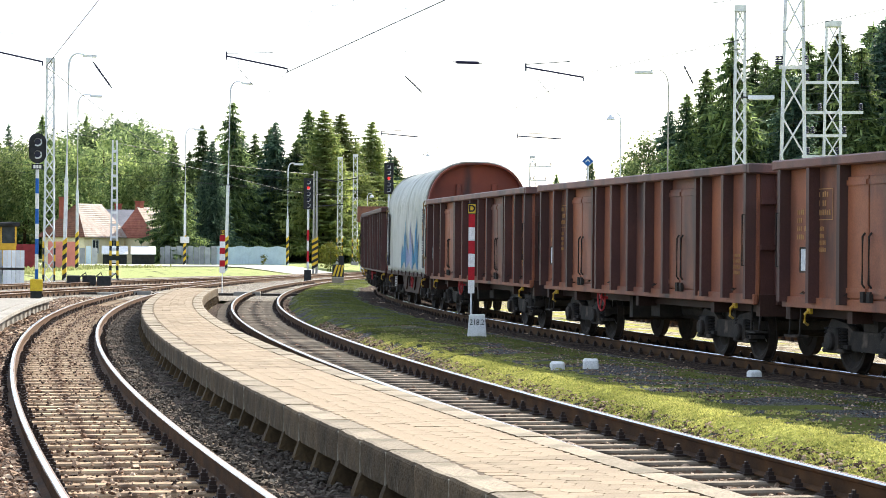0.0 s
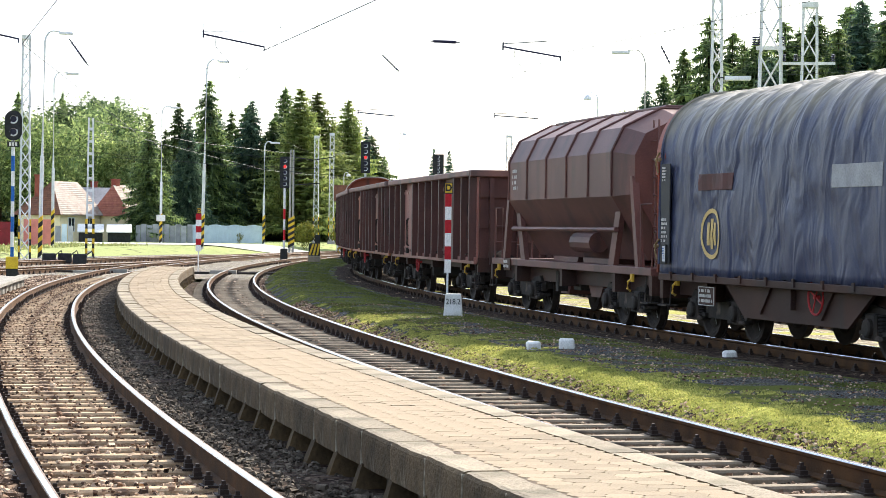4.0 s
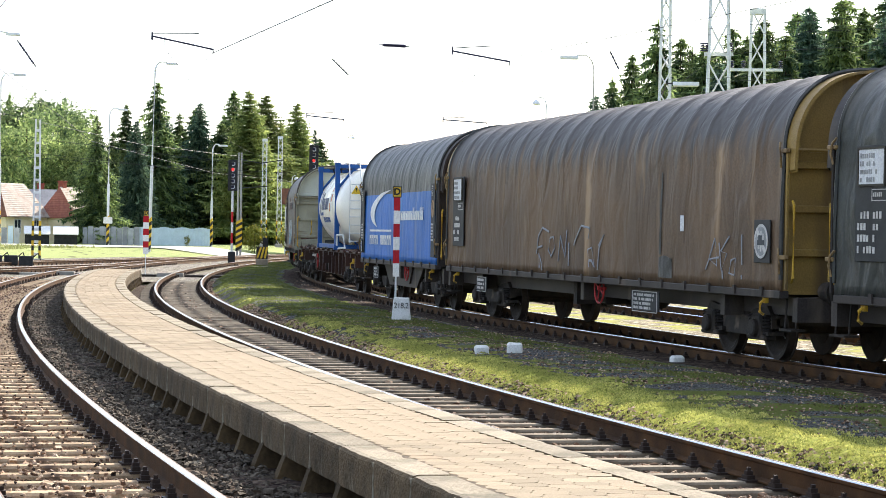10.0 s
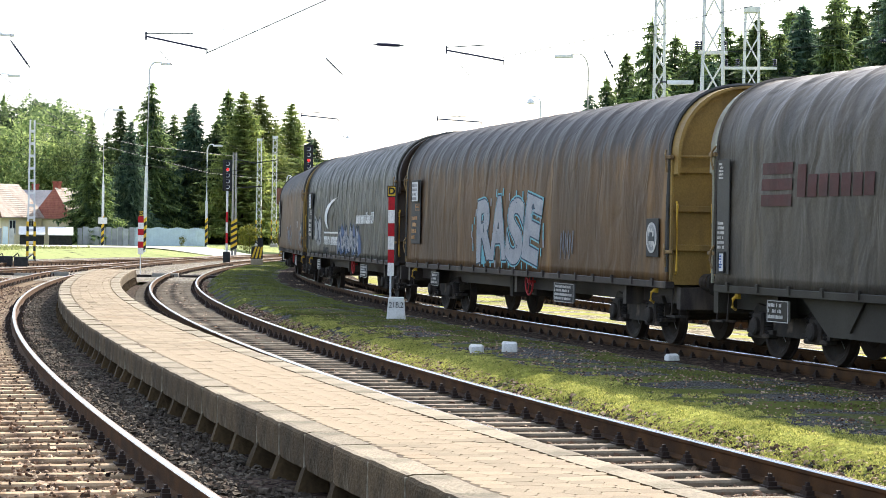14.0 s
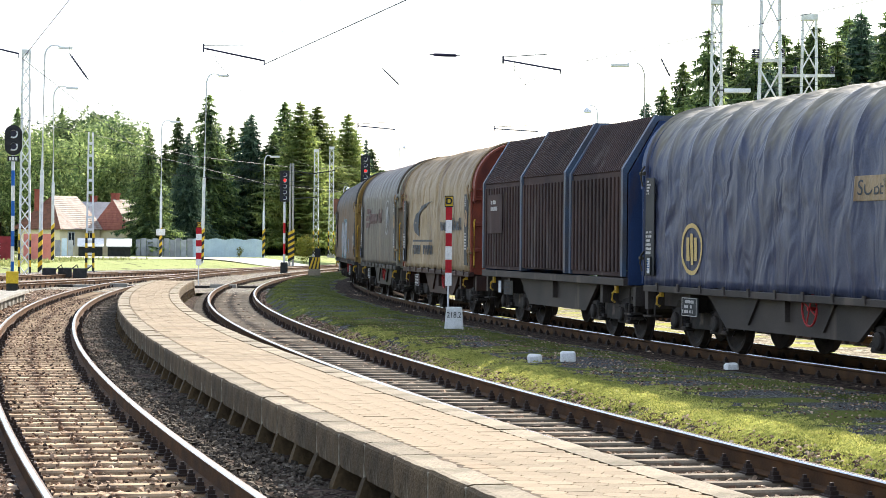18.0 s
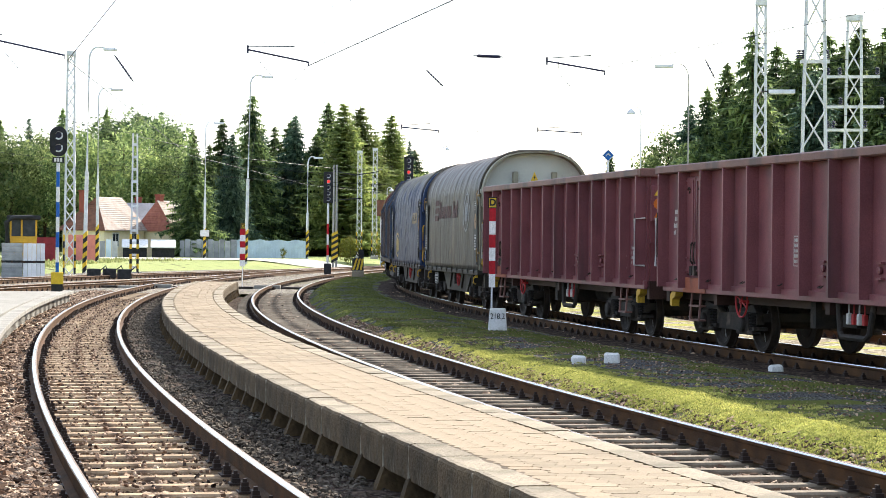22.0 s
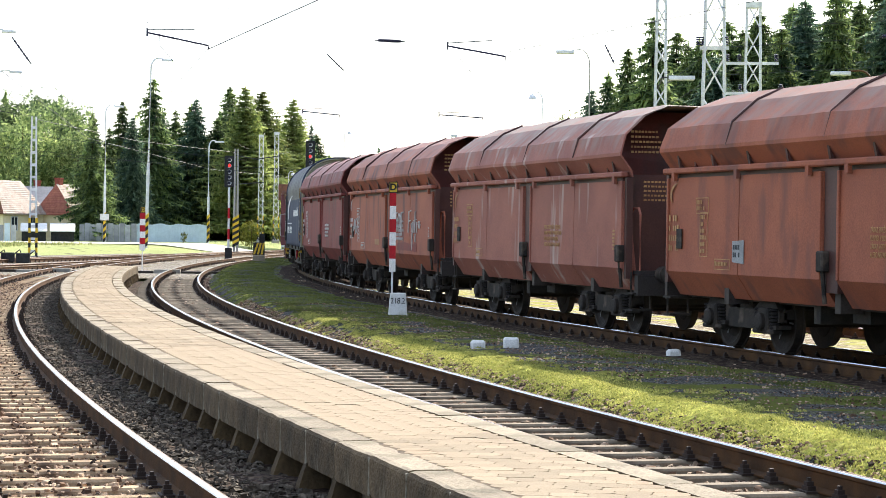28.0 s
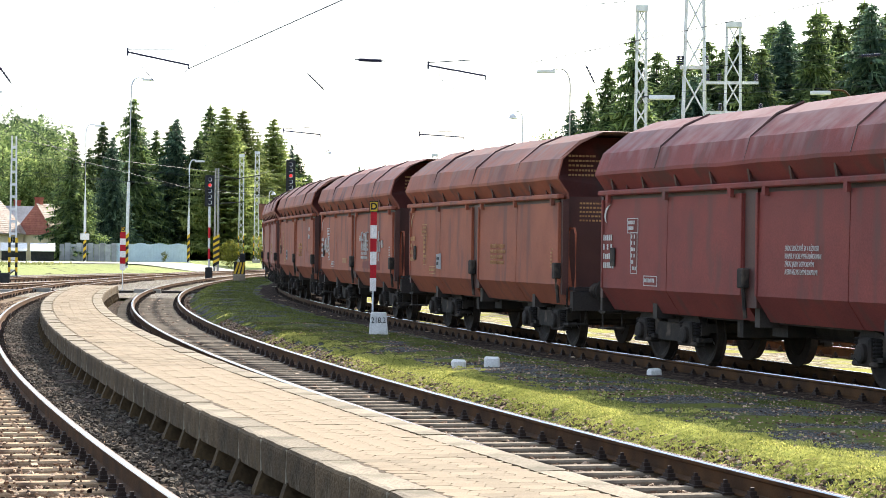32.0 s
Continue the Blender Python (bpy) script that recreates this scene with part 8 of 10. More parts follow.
def conifer(h, seed, rmax, droop=0.3, levels=40, bare=0.0, clump=0.62, power=0.88, density=1.0, core=0.78):
    """Whorls of drooping boughs of uneven length, each a flat spray of needle twigs with twigs hanging below."""
    rng = np.random.default_rng(seed)
    vs, fs = [], []

    def tri(a, b, c):
        o = len(vs)
        vs.extend((tuple(a), tuple(b), tuple(c)))
        fs.append((o, o + 1, o + 2))

    for i in range(levels):
        t = (i + rng.uniform(-.25, .25)) / levels
        z = h * (bare + (0.985 - bare) * t)
        r = max(0.14, rmax * (1 - z / h) ** power) * rng.uniform(.75, 1.12)
        boughs = max(6, int((7 + 1.9 * r) * density))
        turn = rng.uniform(0, math.tau)
        for b in range(boughs):
            a = turn + (b + rng.uniform(-.35, .35)) / boughs * math.tau
            lump = noise.noise(Vector((math.cos(a) * 1.4, math.sin(a) * 1.4, z * 0.45 + seed * 7)))
            rr = r * max(0.45, rng.uniform(.8, 1.15) + 0.5 * lump)
            out = np.array([math.cos(a), math.sin(a), 0.0])
            side = np.array([-out[1], out[0], 0.0])
            zz = z + rng.uniform(-.2, .2)
            n = 6 + int(rr * 5)
            for k in range(n):
                f = (k + rng.uniform(.2, .9)) / n
                if f * rr < 0.2 * rmax * (1 - z / h) and rng.random() < 0.5:
                    continue
                c = out * rr * f
                c[2] = zz - droop * rr * f ** 1.5 + 0.12 * rr * max(0, f - .7) + rng.normal(0, .03)
                s = clump * rng.uniform(.7, 1.2) * (0.45 + 0.55 * min(1, r / 2.2))
                for sd in (1, -1):
                    tip = c + side * sd * s * (1.25 - 0.75 * f) + out * s * rng.uniform(.35, .8) + np.array([0, 0, rng.uniform(-.35, -.02) * s])
                    root = out * s * 0.24 + np.array([0, 0, rng.normal(0, .07) * s])
                    tri(c - root, c + root, tip)
                if k % 2:
                    hang = np.array([rng.normal(0, .14) * s, rng.normal(0, .14) * s, -s * rng.uniform(.6, 1.1)])
                    tri(c + out * .22 * s, c - out * .26 * s, c + hang)
            end = out * rr
            end[2] = zz - droop * rr + 0.036 * rr
            tri(end - side * 0.1 - out * .2, end + side * 0.1 - out * .2, end + out * rng.uniform(.25, .5) + np.array([0, 0, rng.uniform(-.1, .12)]))
    # the dim inner foliage: ragged skirts close to the trunk
    rings, m = 26, 16
    for i in range(rings):
        z = h * (bare + 0.03 + (0.92 - bare) * i / rings)
        r = rmax * (1 - z / h) ** power * core
        for k in range(m):
            a, d = (k + rng.uniform(-.4, .4)) / m * math.tau, math.tau / m * 0.62
            q = r * rng.uniform(.7, 1.15)
            tri((q * .35 * math.cos(a - d), q * .35 * math.sin(a - d), z + h / rings * 0.8), (q * .35 * math.cos(a + d), q * .35 * math.sin(a + d), z + h / rings * 0.8),
                (q * math.cos(a), q * math.sin(a), z - droop * q - rng.uniform(0, .3)))
    tri((0, 0, h), (0.09, 0.0, h * 0.955), (-0.06, 0.06, h * 0.955))
    return vs, fs


def broadleaf(h, seed, rx, clumps=95, leaves=100, size=0.22, base=0.18):
    rng = np.random.default_rng(seed)
    vs, fs = [], []
    for _ in range(clumps):
        d = rng.normal(0, 1, 3)
        d /= np.linalg.norm(d)
        rad = rng.uniform(.55, 1.0)
        c = np.array([d[0] * rx * rad, d[1] * rx * rad, h * (base + (1 - base) * 0.5) + d[2] * h * (1 - base) * 0.47 * rad])
        s = rng.uniform(.55, 1.0) * rx * 0.36
        for _ in range(leaves):
            p = c + rng.normal(0, .55, 3) * s
            q = rng.normal(0, 1, (3, 3)) * size * .6
            o = len(vs)
            vs.extend((p + q).tolist())
            fs.append((o, o + 1, o + 2))
    return vs, fs


def tree_kind(name, label, vf, material, h, trunk_r, limbs=0, rx=2.5):
    tr = thing(name, label, "tree", "woodland trees")
    bm = bmesh.new()
    tube(bm, [(0, 0, -0.4), (0.03, 0, h * 0.3), (-0.02, 0.02, h * 0.7), (0, 0, h * 0.96)], trunk_r, 7, r1=trunk_r * 0.12)
    rng = random.Random(int(h * 10))
    for k in range(limbs):
        a, z = k * 2.4, h * rng.uniform(.25, .6)
        tube(bm, [(0, 0, z), (math.cos(a) * rx * .4, math.sin(a) * rx * .4, z + h * .12), (math.cos(a) * rx * .8, math.sin(a) * rx * .8, z + h * .2)], trunk_r * .4, 5, r1=trunk_r * .1)
    part("trunk", bm, M["bark"], tr)
    raw("crown", vf[0], vf[1], M[material], tr)
    return tr


KINDS = {
    "s1": (tree_kind("spruce_tree", "tall dark green spruce in the wood", conifer(18, 1, 5.4, 0.34), "needles", 18, 0.28), 18),
    "s2": (tree_kind("spruce_tree", "slender dark green spruce in the wood", conifer(18, 2, 4.9, 0.36), "needles", 18, 0.25), 18),
    "s3": (tree_kind("spruce_tree", "broad blue-green spruce in the wood", conifer(18, 3, 5.8, 0.28, power=0.82), "needles_blue", 18, 0.3), 18),
    "s4": (tree_kind("spruce_tree", "ragged spruce with thin bare top", conifer(18, 4, 4.0, 0.2, 34, 0.05, 0.6, 0.95, 1.0, 0.6), "needles_blue", 18, 0.22), 18),
    "l1": (tree_kind("larch_tree", "yellowish green larch with airy crown", conifer(18, 5, 4.6, 0.02, 44, 0.08, 0.55, 0.8, 1.5, 0.5), "larch", 18, 0.25), 18),
    "b1": (tree_kind("broadleaf_tree", "rounded green broadleaf tree at the wood's edge", broadleaf(14, 6, 4.0, 120, 110), "leaves", 14, 0.3, 6, 3.5), 14),
    "b2": (tree_kind("broadleaf_tree", "bushy light green broadleaf tree", broadleaf(14, 7, 4.8, 140, 110), "leaves", 14, 0.32, 7, 4.0), 14),
    "p1": (tree_kind("pine_tree", "pine with wide flat-topped crown", broadleaf(16, 8, 4.0, 80, 100, 0.22, 0.4), "needles", 16, 0.3, 6, 3.2), 16),
    "y1": (tree_kind("shrub", "low yellow-green shrub beside the track", broadleaf(4, 9, 1.6, 34, 40, 0.16, 0.05), "leaves_yellow", 4, 0.08, 4, 1.0), 4),
}
USED = set()


def plant(kind, az, d, el, wide=1.0, turn=0.0):
    """A tree at a bearing and distance whose tip rises to the slope el above the eye."""
    proto, h0 = KINDS[kind]
    p = bearing(az, d)
    z = ground_z(p.x, p.y) - 0.1
    k = (H + el * d - z) / h0
    m = Matrix.Translation((p.x, p.y, z)) @ Matrix.Rotation(turn or az * 7.3, 4, "Z")
    if kind in USED:
        ob = copy_thing(proto, m)
    else:
        ob, _ = proto, USED.add(kind)
        ob.matrix_basis = m
    ob.scale = (k * wide, k * wide, k)
    return ob


LEFT_WOOD = (("s1", -4.44, 232, .0686, 1.0), ("s2", -5.22, 240, .0575, 1.1), ("s3", -3.32, 238, .059, 0.9), ("s2", -5.99, 244, .052, 1.2),
             ("l1", -2.05, 228, .0648, 1.35), ("l1", -1.62, 234, .0630, 1.5), ("l1", -0.8, 244, .0595, 1.25), ("s4", -0.32, 262, .048, 1.0),
             ("p1", -6.94, 236, .0569, 1.1), ("s2", -8.2, 262, .061, 0.8), ("s2", -9.32, 262, .061, 0.9), ("s4", -10.18, 258, .056, 1.0),
             ("b1", -9.75, 228, .047, 1.0), ("b2", -8.75, 222, .047, 1.0), ("b1", -7.75, 226, .050, 1.0), ("b2", -6.35, 226, .041, 0.9))
for row in LEFT_WOOD:
    plant(*row)
plant("s1", -5.98, 203, .046, 1.15)
MORE_LEFT = (("b2", -10.6, 224, .046, 1.0), ("b1", -11.4, 226, .048, 1.1), ("b2", -12.2, 222, .049, 1.0), ("s2", -10.9, 262, .055, 0.9),
             ("s4", -11.9, 260, .054, 1.0), ("b2", -13.1, 230, .05, 1.1), ("s3", -4.95, 222, .050, 0.8), ("s1", -3.85, 246, .054, 0.9),
             ("s2", -2.7, 246, .054, 1.1), ("s3", -2.3, 250, .050, 1.0), ("s1", -5.55, 226, .045, 0.9), ("s4", -0.6, 250, .052, 0.9),
             ("s2", -1.2, 252, .050, 1.2), ("s2", 0.15, 285, .034, 1.2), ("b1", -9.2, 250, .05, 1.0))
MORE_LEFT += (("s2", -2.45, 240, .0655, 1.3), ("s1", -2.75, 236, .050, 1.3), ("s2", -3.45, 240, .056, 1.6), ("s1", -1.3, 256, .045, 1.5), ("s3", -4.2, 250, .052, 1.3), ("s1", -6.5, 236, .045, 1.3), ("p1", -7.4, 246, .059, 1.3), ("p1", -8.6, 250, .052, 1.3))
for row in MORE_LEFT:
    plant(*row)
for i in range(24):
    az = -14 + i * 0.6
    plant(("s1", "s2", "s3", "s2")[i % 4], az, 272 + 9 * math.sin(i * 2.1), 0.036 + 0.008 * math.sin(i * 1.7), 1.7)
RIGHT_WOOD = (("s1", 8.6, 150, .1012, 1.0), ("s2", 7.95, 152, .086, 1.2), ("s2", 7.43, 148, .0743, 1.1), ("s3", 7.0, 158, .066, 1.0),
              ("b1", 6.45, 156, .052, 0.8), ("s2", 6.1, 160, .046, 1.1), ("s1", 9.5, 160, .088, 1.1), ("s3", 10.2, 150, .082, 1.0),
              ("s2", 10.9, 165, .095, 1.2), ("s1", 11.9, 142, .096, 1.1), ("s3", 12.5, 150, .108, 1.0), ("s1", 13.3, 145, .112, 1.1), ("s2", 13.9, 152, .108, 1.2),
              ("s3", 14.7, 146, .115, 1.0), ("s1", 15.6, 150, .118, 1.1), ("s3", 16.5, 150, .12, 1.1))
for row in RIGHT_WOOD:
    plant(*row)
MORE_RIGHT = (("s3", 9.0, 172, .075, 1.2), ("s2", 10.0, 175, .078, 1.3), ("s3", 11.4, 172, .08, 1.3), ("s1", 12.9, 170, .085, 1.2), ("s3", 14.2, 172, .09, 1.3),
              ("s2", 7.05, 168, .058, 1.2), ("s3", 8.1, 172, .07, 1.3),
              ("s4", 1.45, 300, .038, 0.9), ("s4", 1.85, 300, .037, 1.0), ("s2", 4.05, 300, .036, 0.8), ("s2", 4.95, 290, .043, 0.9), ("s4", 5.6, 280, .036, 1.0))
MORE_RIGHT += (("s1", 9.2, 166, .094, 1.1), ("s1", 10.55, 164, .099, 1.1), ("s2", 11.35, 160, .103, 1.3), ("s1", 12.2, 166, .106, 1.2), ("s2", 15.1, 164, .112, 1.3), ("s2", 9.8, 158, .09, 1.3))
MORE_RIGHT += tuple((("s3", "s1")[i % 2], 9.3 + i * 0.62, 182 + 6 * math.sin(i * 2), 0.072 + 0.012 * math.sin(i * 1.9) + 0.0022 * i, 1.35) for i in range(12))
MORE_RIGHT += tuple((("s2", "s1", "s3")[i % 3], 9.55 + i * 0.55, 176 + 4 * math.sin(i * 2.3), 0.083 + 0.008 * math.sin(i * 2.9) + 0.003 * i, 1.55) for i in range(13))
for row in MORE_RIGHT:
    plant(*row)
for i in range(12):
    plant(("s1", "s3")[i % 2], 6.0 + i * 0.95, 195 + 5 * math.sin(i * 3), 0.04 + 0.035 * min(1, i / 5), 1.4)
for row in (("y1", -1.85, 190, .003, 0.9), ("y1", -2.0, 196, .001, 0.8), ("y1", -3.6, 196, -.003, 0.7), ("y1", -0.75, 180, .006, 1.0)):
    plant(*row)

# ---- marker posts and stones on the grass bank ----


def strip_z(x, y):
    a = math.atan2(y - CY, CX - x)
    p0, p1 = bank_ends(a * 360)
    t = (Vector((x, y, 0)) - p0).dot(p1 - p0) / (p1 - p0).length_squared
    return bank_z(Vector((x, y, 0)), t)


def km_stone():
    x, y = 1.62, 46.2
    st = thing("kilometre_stone", "white painted kilometre stone on the grass bank", "milestone", m=Matrix.Translation((x, y, strip_z(x, y) - 0.03)) @ Matrix.Rotation(radians(-3), 4, "Z"))
    bm = bmesh.new()
    lo = [bm.verts.new(p) for p in ((-0.205, -0.15, 0), (0.205, -0.15, 0), (0.205, 0.15, 0), (-0.205, 0.15, 0))]
    hi = [bm.verts.new(p) for p in ((-0.165, -0.1, 0.5), (0.165, -0.1, 0.5), (0.165, 0.1, 0.5), (-0.165, 0.1, 0.5))]
    bm.faces.new(lo)
    bm.faces.new(hi)
    for i in range(4):
        bm.faces.new((lo[i], lo[(i + 1) % 4], hi[(i + 1) % 4], hi[i]))
    bmesh.ops.bevel(bm, geom=list(bm.edges), offset=0.015, segments=1, affect="EDGES")
    part("block", bm, M["white"], st)
    words("painted_number", "218.2", 0.17, M["black"], st, Matrix.Translation((0.0, -0.131, 0.33)) @ Matrix.Rotation(radians(84), 4, "X"), "black painted numerals", width=0.3)
    return st


km_stone()


def limit_post(x, y, z, label, low=0.62, bands=6, bh=0.29, w=0.14):
    ps = thing("signal_post", label, "trackside sign", m=Matrix.Translation((x, y, z)) @ Matrix.Rotation(math.atan2(-x, y), 4, "Z"))
    bm = bmesh.new()
    tube(bm, [(0, 0.03, -0.5), (0, 0.03, low + bands * bh + 0.2)], 0.022, 8)
    part("pipe", bm, M["galv"], ps)
    for k in range(bands):
        bm = bmesh.new()
        box(bm, -w / 2, w / 2, -0.012, 0.008, low + k * bh, low + (k + 1) * bh)
        part("band", bm, M["red" if k % 2 else "sign_white"], ps)
    bm = bmesh.new()
    z0 = low + bands * bh + 0.01
    box(bm, -0.085, 0.085, -0.015, 0.008, z0, z0 + 0.22, bevel=0.004)
    pl = part("plate", bm, M["yellow"], ps, "yellow plate")
    bm = bmesh.new()
    for a in ((-0.085, 0.085, z0 - 0.012, z0 + 0.008), (-0.085, 0.085, z0 + 0.212, z0 + 0.232), (-0.097, -0.08, z0 - 0.012, z0 + 0.232), (0.08, 0.097, z0 - 0.012, z0 + 0.232)):
        box(bm, a[0], a[1], -0.022, -0.004, a[2], a[3])
    part("plate_rim", bm, M["black"], ps, "black rim of the plate")
    words("letter", "D", 0.2, M["black"], pl, Matrix.Translation((0.0, -0.018, z0 + 0.11)) @ Matrix.Rotation(radians(90), 4, "X"), "black letter", fat=0.008)
    return ps


limit_post(1.55, 48.0, strip_z(1.55, 48.0) + 0.27, "red and white banded post with yellow plate on the bank")
limit_post(*bearing(-4.67, 94.5)[:2], -0.2, "red and white banded post at the platform end", low=0.95, bh=0.27, w=0.24)
for x, y, k, tl in ((2.4, 33.3, 1.0, 0.1), (2.93, 33.5, 1.15, -0.05), (5.42, 33.3, 1.0, 0.2)):
    st = thing("marker_stone", "small whitewashed concrete marker block on the grass", "stone block", "whitewashed blocks", m=Matrix.Translation((x, y, strip_z(x, y) - 0.03)) @ Matrix.Rotation(tl, 4, "Z"))
    bm = bmesh.new()
    box(bm, -0.105 * k, 0.105 * k, -0.08, 0.08, -0.05, 0.135 * k * k, bevel=0.03)
    for v in bm.verts:
        v.co += 0.012 * noise.noise_vector(v.co * 9 + Vector((x, y, 0)))
    part("block", bm, M["white"], st)


def grass_blades(name, count, seed, lo, hi, t0, t1, s0, s1, material):
    rng = np.random.default_rng(seed)
    vs, fs = [], []
    for _ in range(count):
        s, t = rng.uniform(s0, s1), rng.uniform(t0, t1)
        p0, p1 = bank_ends(s)
        p = p0.lerp(p1, t)
        edge = (0.5 - 0.4 * ramp01(p.y, 30, 40)) * math.exp(-((t - 0.15) / 0.1) ** 2) + 0.16 * math.exp(-((t - 0.72) / 0.1) ** 2) + 0.42 * ramp01(p.y, 30, 48) * ramp01(t, 0.1, 0.3) - 0.2 * math.exp(-((t - 0.46) / 0.12) ** 2)
        if edge + 0.45 * noise.noise(Vector((p.x * 0.7, p.y * 0.7, 2))) + 0.3 * noise.noise(Vector((p.x * 2.6, p.y * 2.6, 5))) < 0.15:
            continue
        z = bank_z(p, t) - 0.005
        h, a = rng.uniform(lo, hi), rng.uniform(0, math.tau)
        w = h * 0.3
        o = len(vs)
        vs += [(p.x - w * math.cos(a), p.y - w * math.sin(a), z), (p.x + w * math.cos(a), p.y + w * math.sin(a), z),
               (p.x + rng.normal(0, .5) * h, p.y + rng.normal(0, .5) * h, z + h)]
        fs.append((o, o + 1, o + 2))
    return tagged(raw(name, vs, fs, M[material]), "short mossy grass on the bank", "grass", kind="stuff")


def moss_tufts(count, seed, s0, s1):
    """Short moss shoots, thick on the sunny fringe of the bank and thin over the gravel."""
    rng = np.random.default_rng(seed)
    vs, fs = [], []
    for _ in range(count):
        s, t = rng.uniform(s0, s1), 0.07 + 0.36 * rng.random() ** 1.3
        p0, p1 = bank_ends(s)
        p = p0.lerp(p1, t)
        c = (0.5 - 0.4 * ramp01(p.y, 30, 40)) * math.exp(-((t - 0.17) / 0.1) ** 2) - 0.3 * ramp01(t, 0.3, 0.5)
        c += 0.3 * noise.noise(Vector((p.x * 0.7, p.y * 0.7, 2))) + 0.35 * noise.noise(Vector((p.x * 2.6, p.y * 2.6, 5))) + 0.5 * noise.noise(Vector((p.x * 9, p.y * 9, 8)))
        if c < 0.16:
            continue
        z, h, a = bank_z(p, t) + 0.012 * min(1, c), rng.uniform(.01, .028), rng.uniform(0, math.tau)
        w = h * 0.55
        o = len(vs)
        vs += [(p.x - w * math.cos(a), p.y - w * math.sin(a), z), (p.x + w * math.cos(a), p.y + w * math.sin(a), z),
               (p.x + rng.normal(0, .5) * h, p.y + rng.normal(0, .5) * h, z + h)]
        fs.append((o, o + 1, o + 2))
    return tagged(raw("moss_shoots", vs, fs, M["moss_shoots"]), "yellow-green moss shoots on the bank", "moss", kind="stuff")


M["moss_shoots"] = leaf_mat("moss_shoots", (0.17, 0.18, 0.045), (0.5, 0.47, 0.14))
moss_tufts(150000, 21, -86, -50)
stones("dry_leaves", bank_place, 0.02, 0.13, -86, -40, 0.004, 7000, 31, 0.008, 0.02)
M["blades"] = leaf_mat("blades", (0.08, 0.1, 0.025), (0.27, 0.29, 0.075))
grass_blades("grass_blades", 130000, 3, 0.012, 0.038, 0.03, 0.9, -86, -45, "blades")
grass_blades("grass_blades", 36000, 4, 0.02, 0.05, 0.03, 0.9, -46, 30, "blades")


def yard_tufts(count, seed):
    rng = np.random.default_rng(seed)
    vs, fs = [], []
    for _ in range(count):
        az, d = rng.uniform(-14, -0.8), rng.uniform(116, 173)
        p = bearing(az, d)
        if noise.noise(Vector((p.x * 0.12, p.y * 0.12, 1))) < -0.15 or math.hypot(p.x - CX, p.y - CY) < R1 + 13.5:
            continue
        z, h, a = ground_z(p.x, p.y) - 0.02, rng.uniform(.06, .3), rng.uniform(0, math.tau)
        w = h * 0.35
        o = len(vs)
        vs += [(p.x - w * math.cos(a), p.y - w * math.sin(a), z), (p.x + w * math.cos(a), p.y + w * math.sin(a), z), (p.x + rng.normal(0, .3) * h, p.y + rng.normal(0, .3) * h, z + h)]
        fs.append((o, o + 1, o + 2))
    return tagged(raw("grass_tufts", vs, fs, M["tufts"]), "rough sunlit grass of the yard", "grass", kind="stuff")


M["tufts"] = leaf_mat("tufts", (0.17, 0.2, 0.07), (0.5, 0.5, 0.22))
yard_tufts(26000, 12)


# ---- masts, lamps and signals ----
def hazard(parent, rx, ry, z0, z1, n, round_=False):
    """Yellow and black slanting bands wrapped round a foot."""
    for k in range(n):
        bm = bmesh.new()
        a, b = z0 + (z1 - z0) * k / n, z0 + (z1 - z0) * (k + 1) / n
        s = (b - a) * 0.6
        c = [(-rx, -ry, -s), (rx, -ry, s), (rx, ry, s), (-rx, ry, -s)]
        lo = [bm.verts.new((x, y, a + d)) for x, y, d in c]
        hi = [bm.verts.new((x, y, b + d)) for x, y, d in c]
        for i in range(4):
            bm.faces.new((lo[i], lo[(i + 1) % 4], hi[(i + 1) % 4], hi[i]))
        bm.faces.new(lo)
        bm.faces.new(hi)
        part("hazard_band", bm, M["yellow" if k % 2 else "black"], parent)


def facing(p, z):
    return Matrix.Translation((p.x, p.y, z)) @ Matrix.Rotation(math.atan2(-p.x, p.y), 4, "Z")


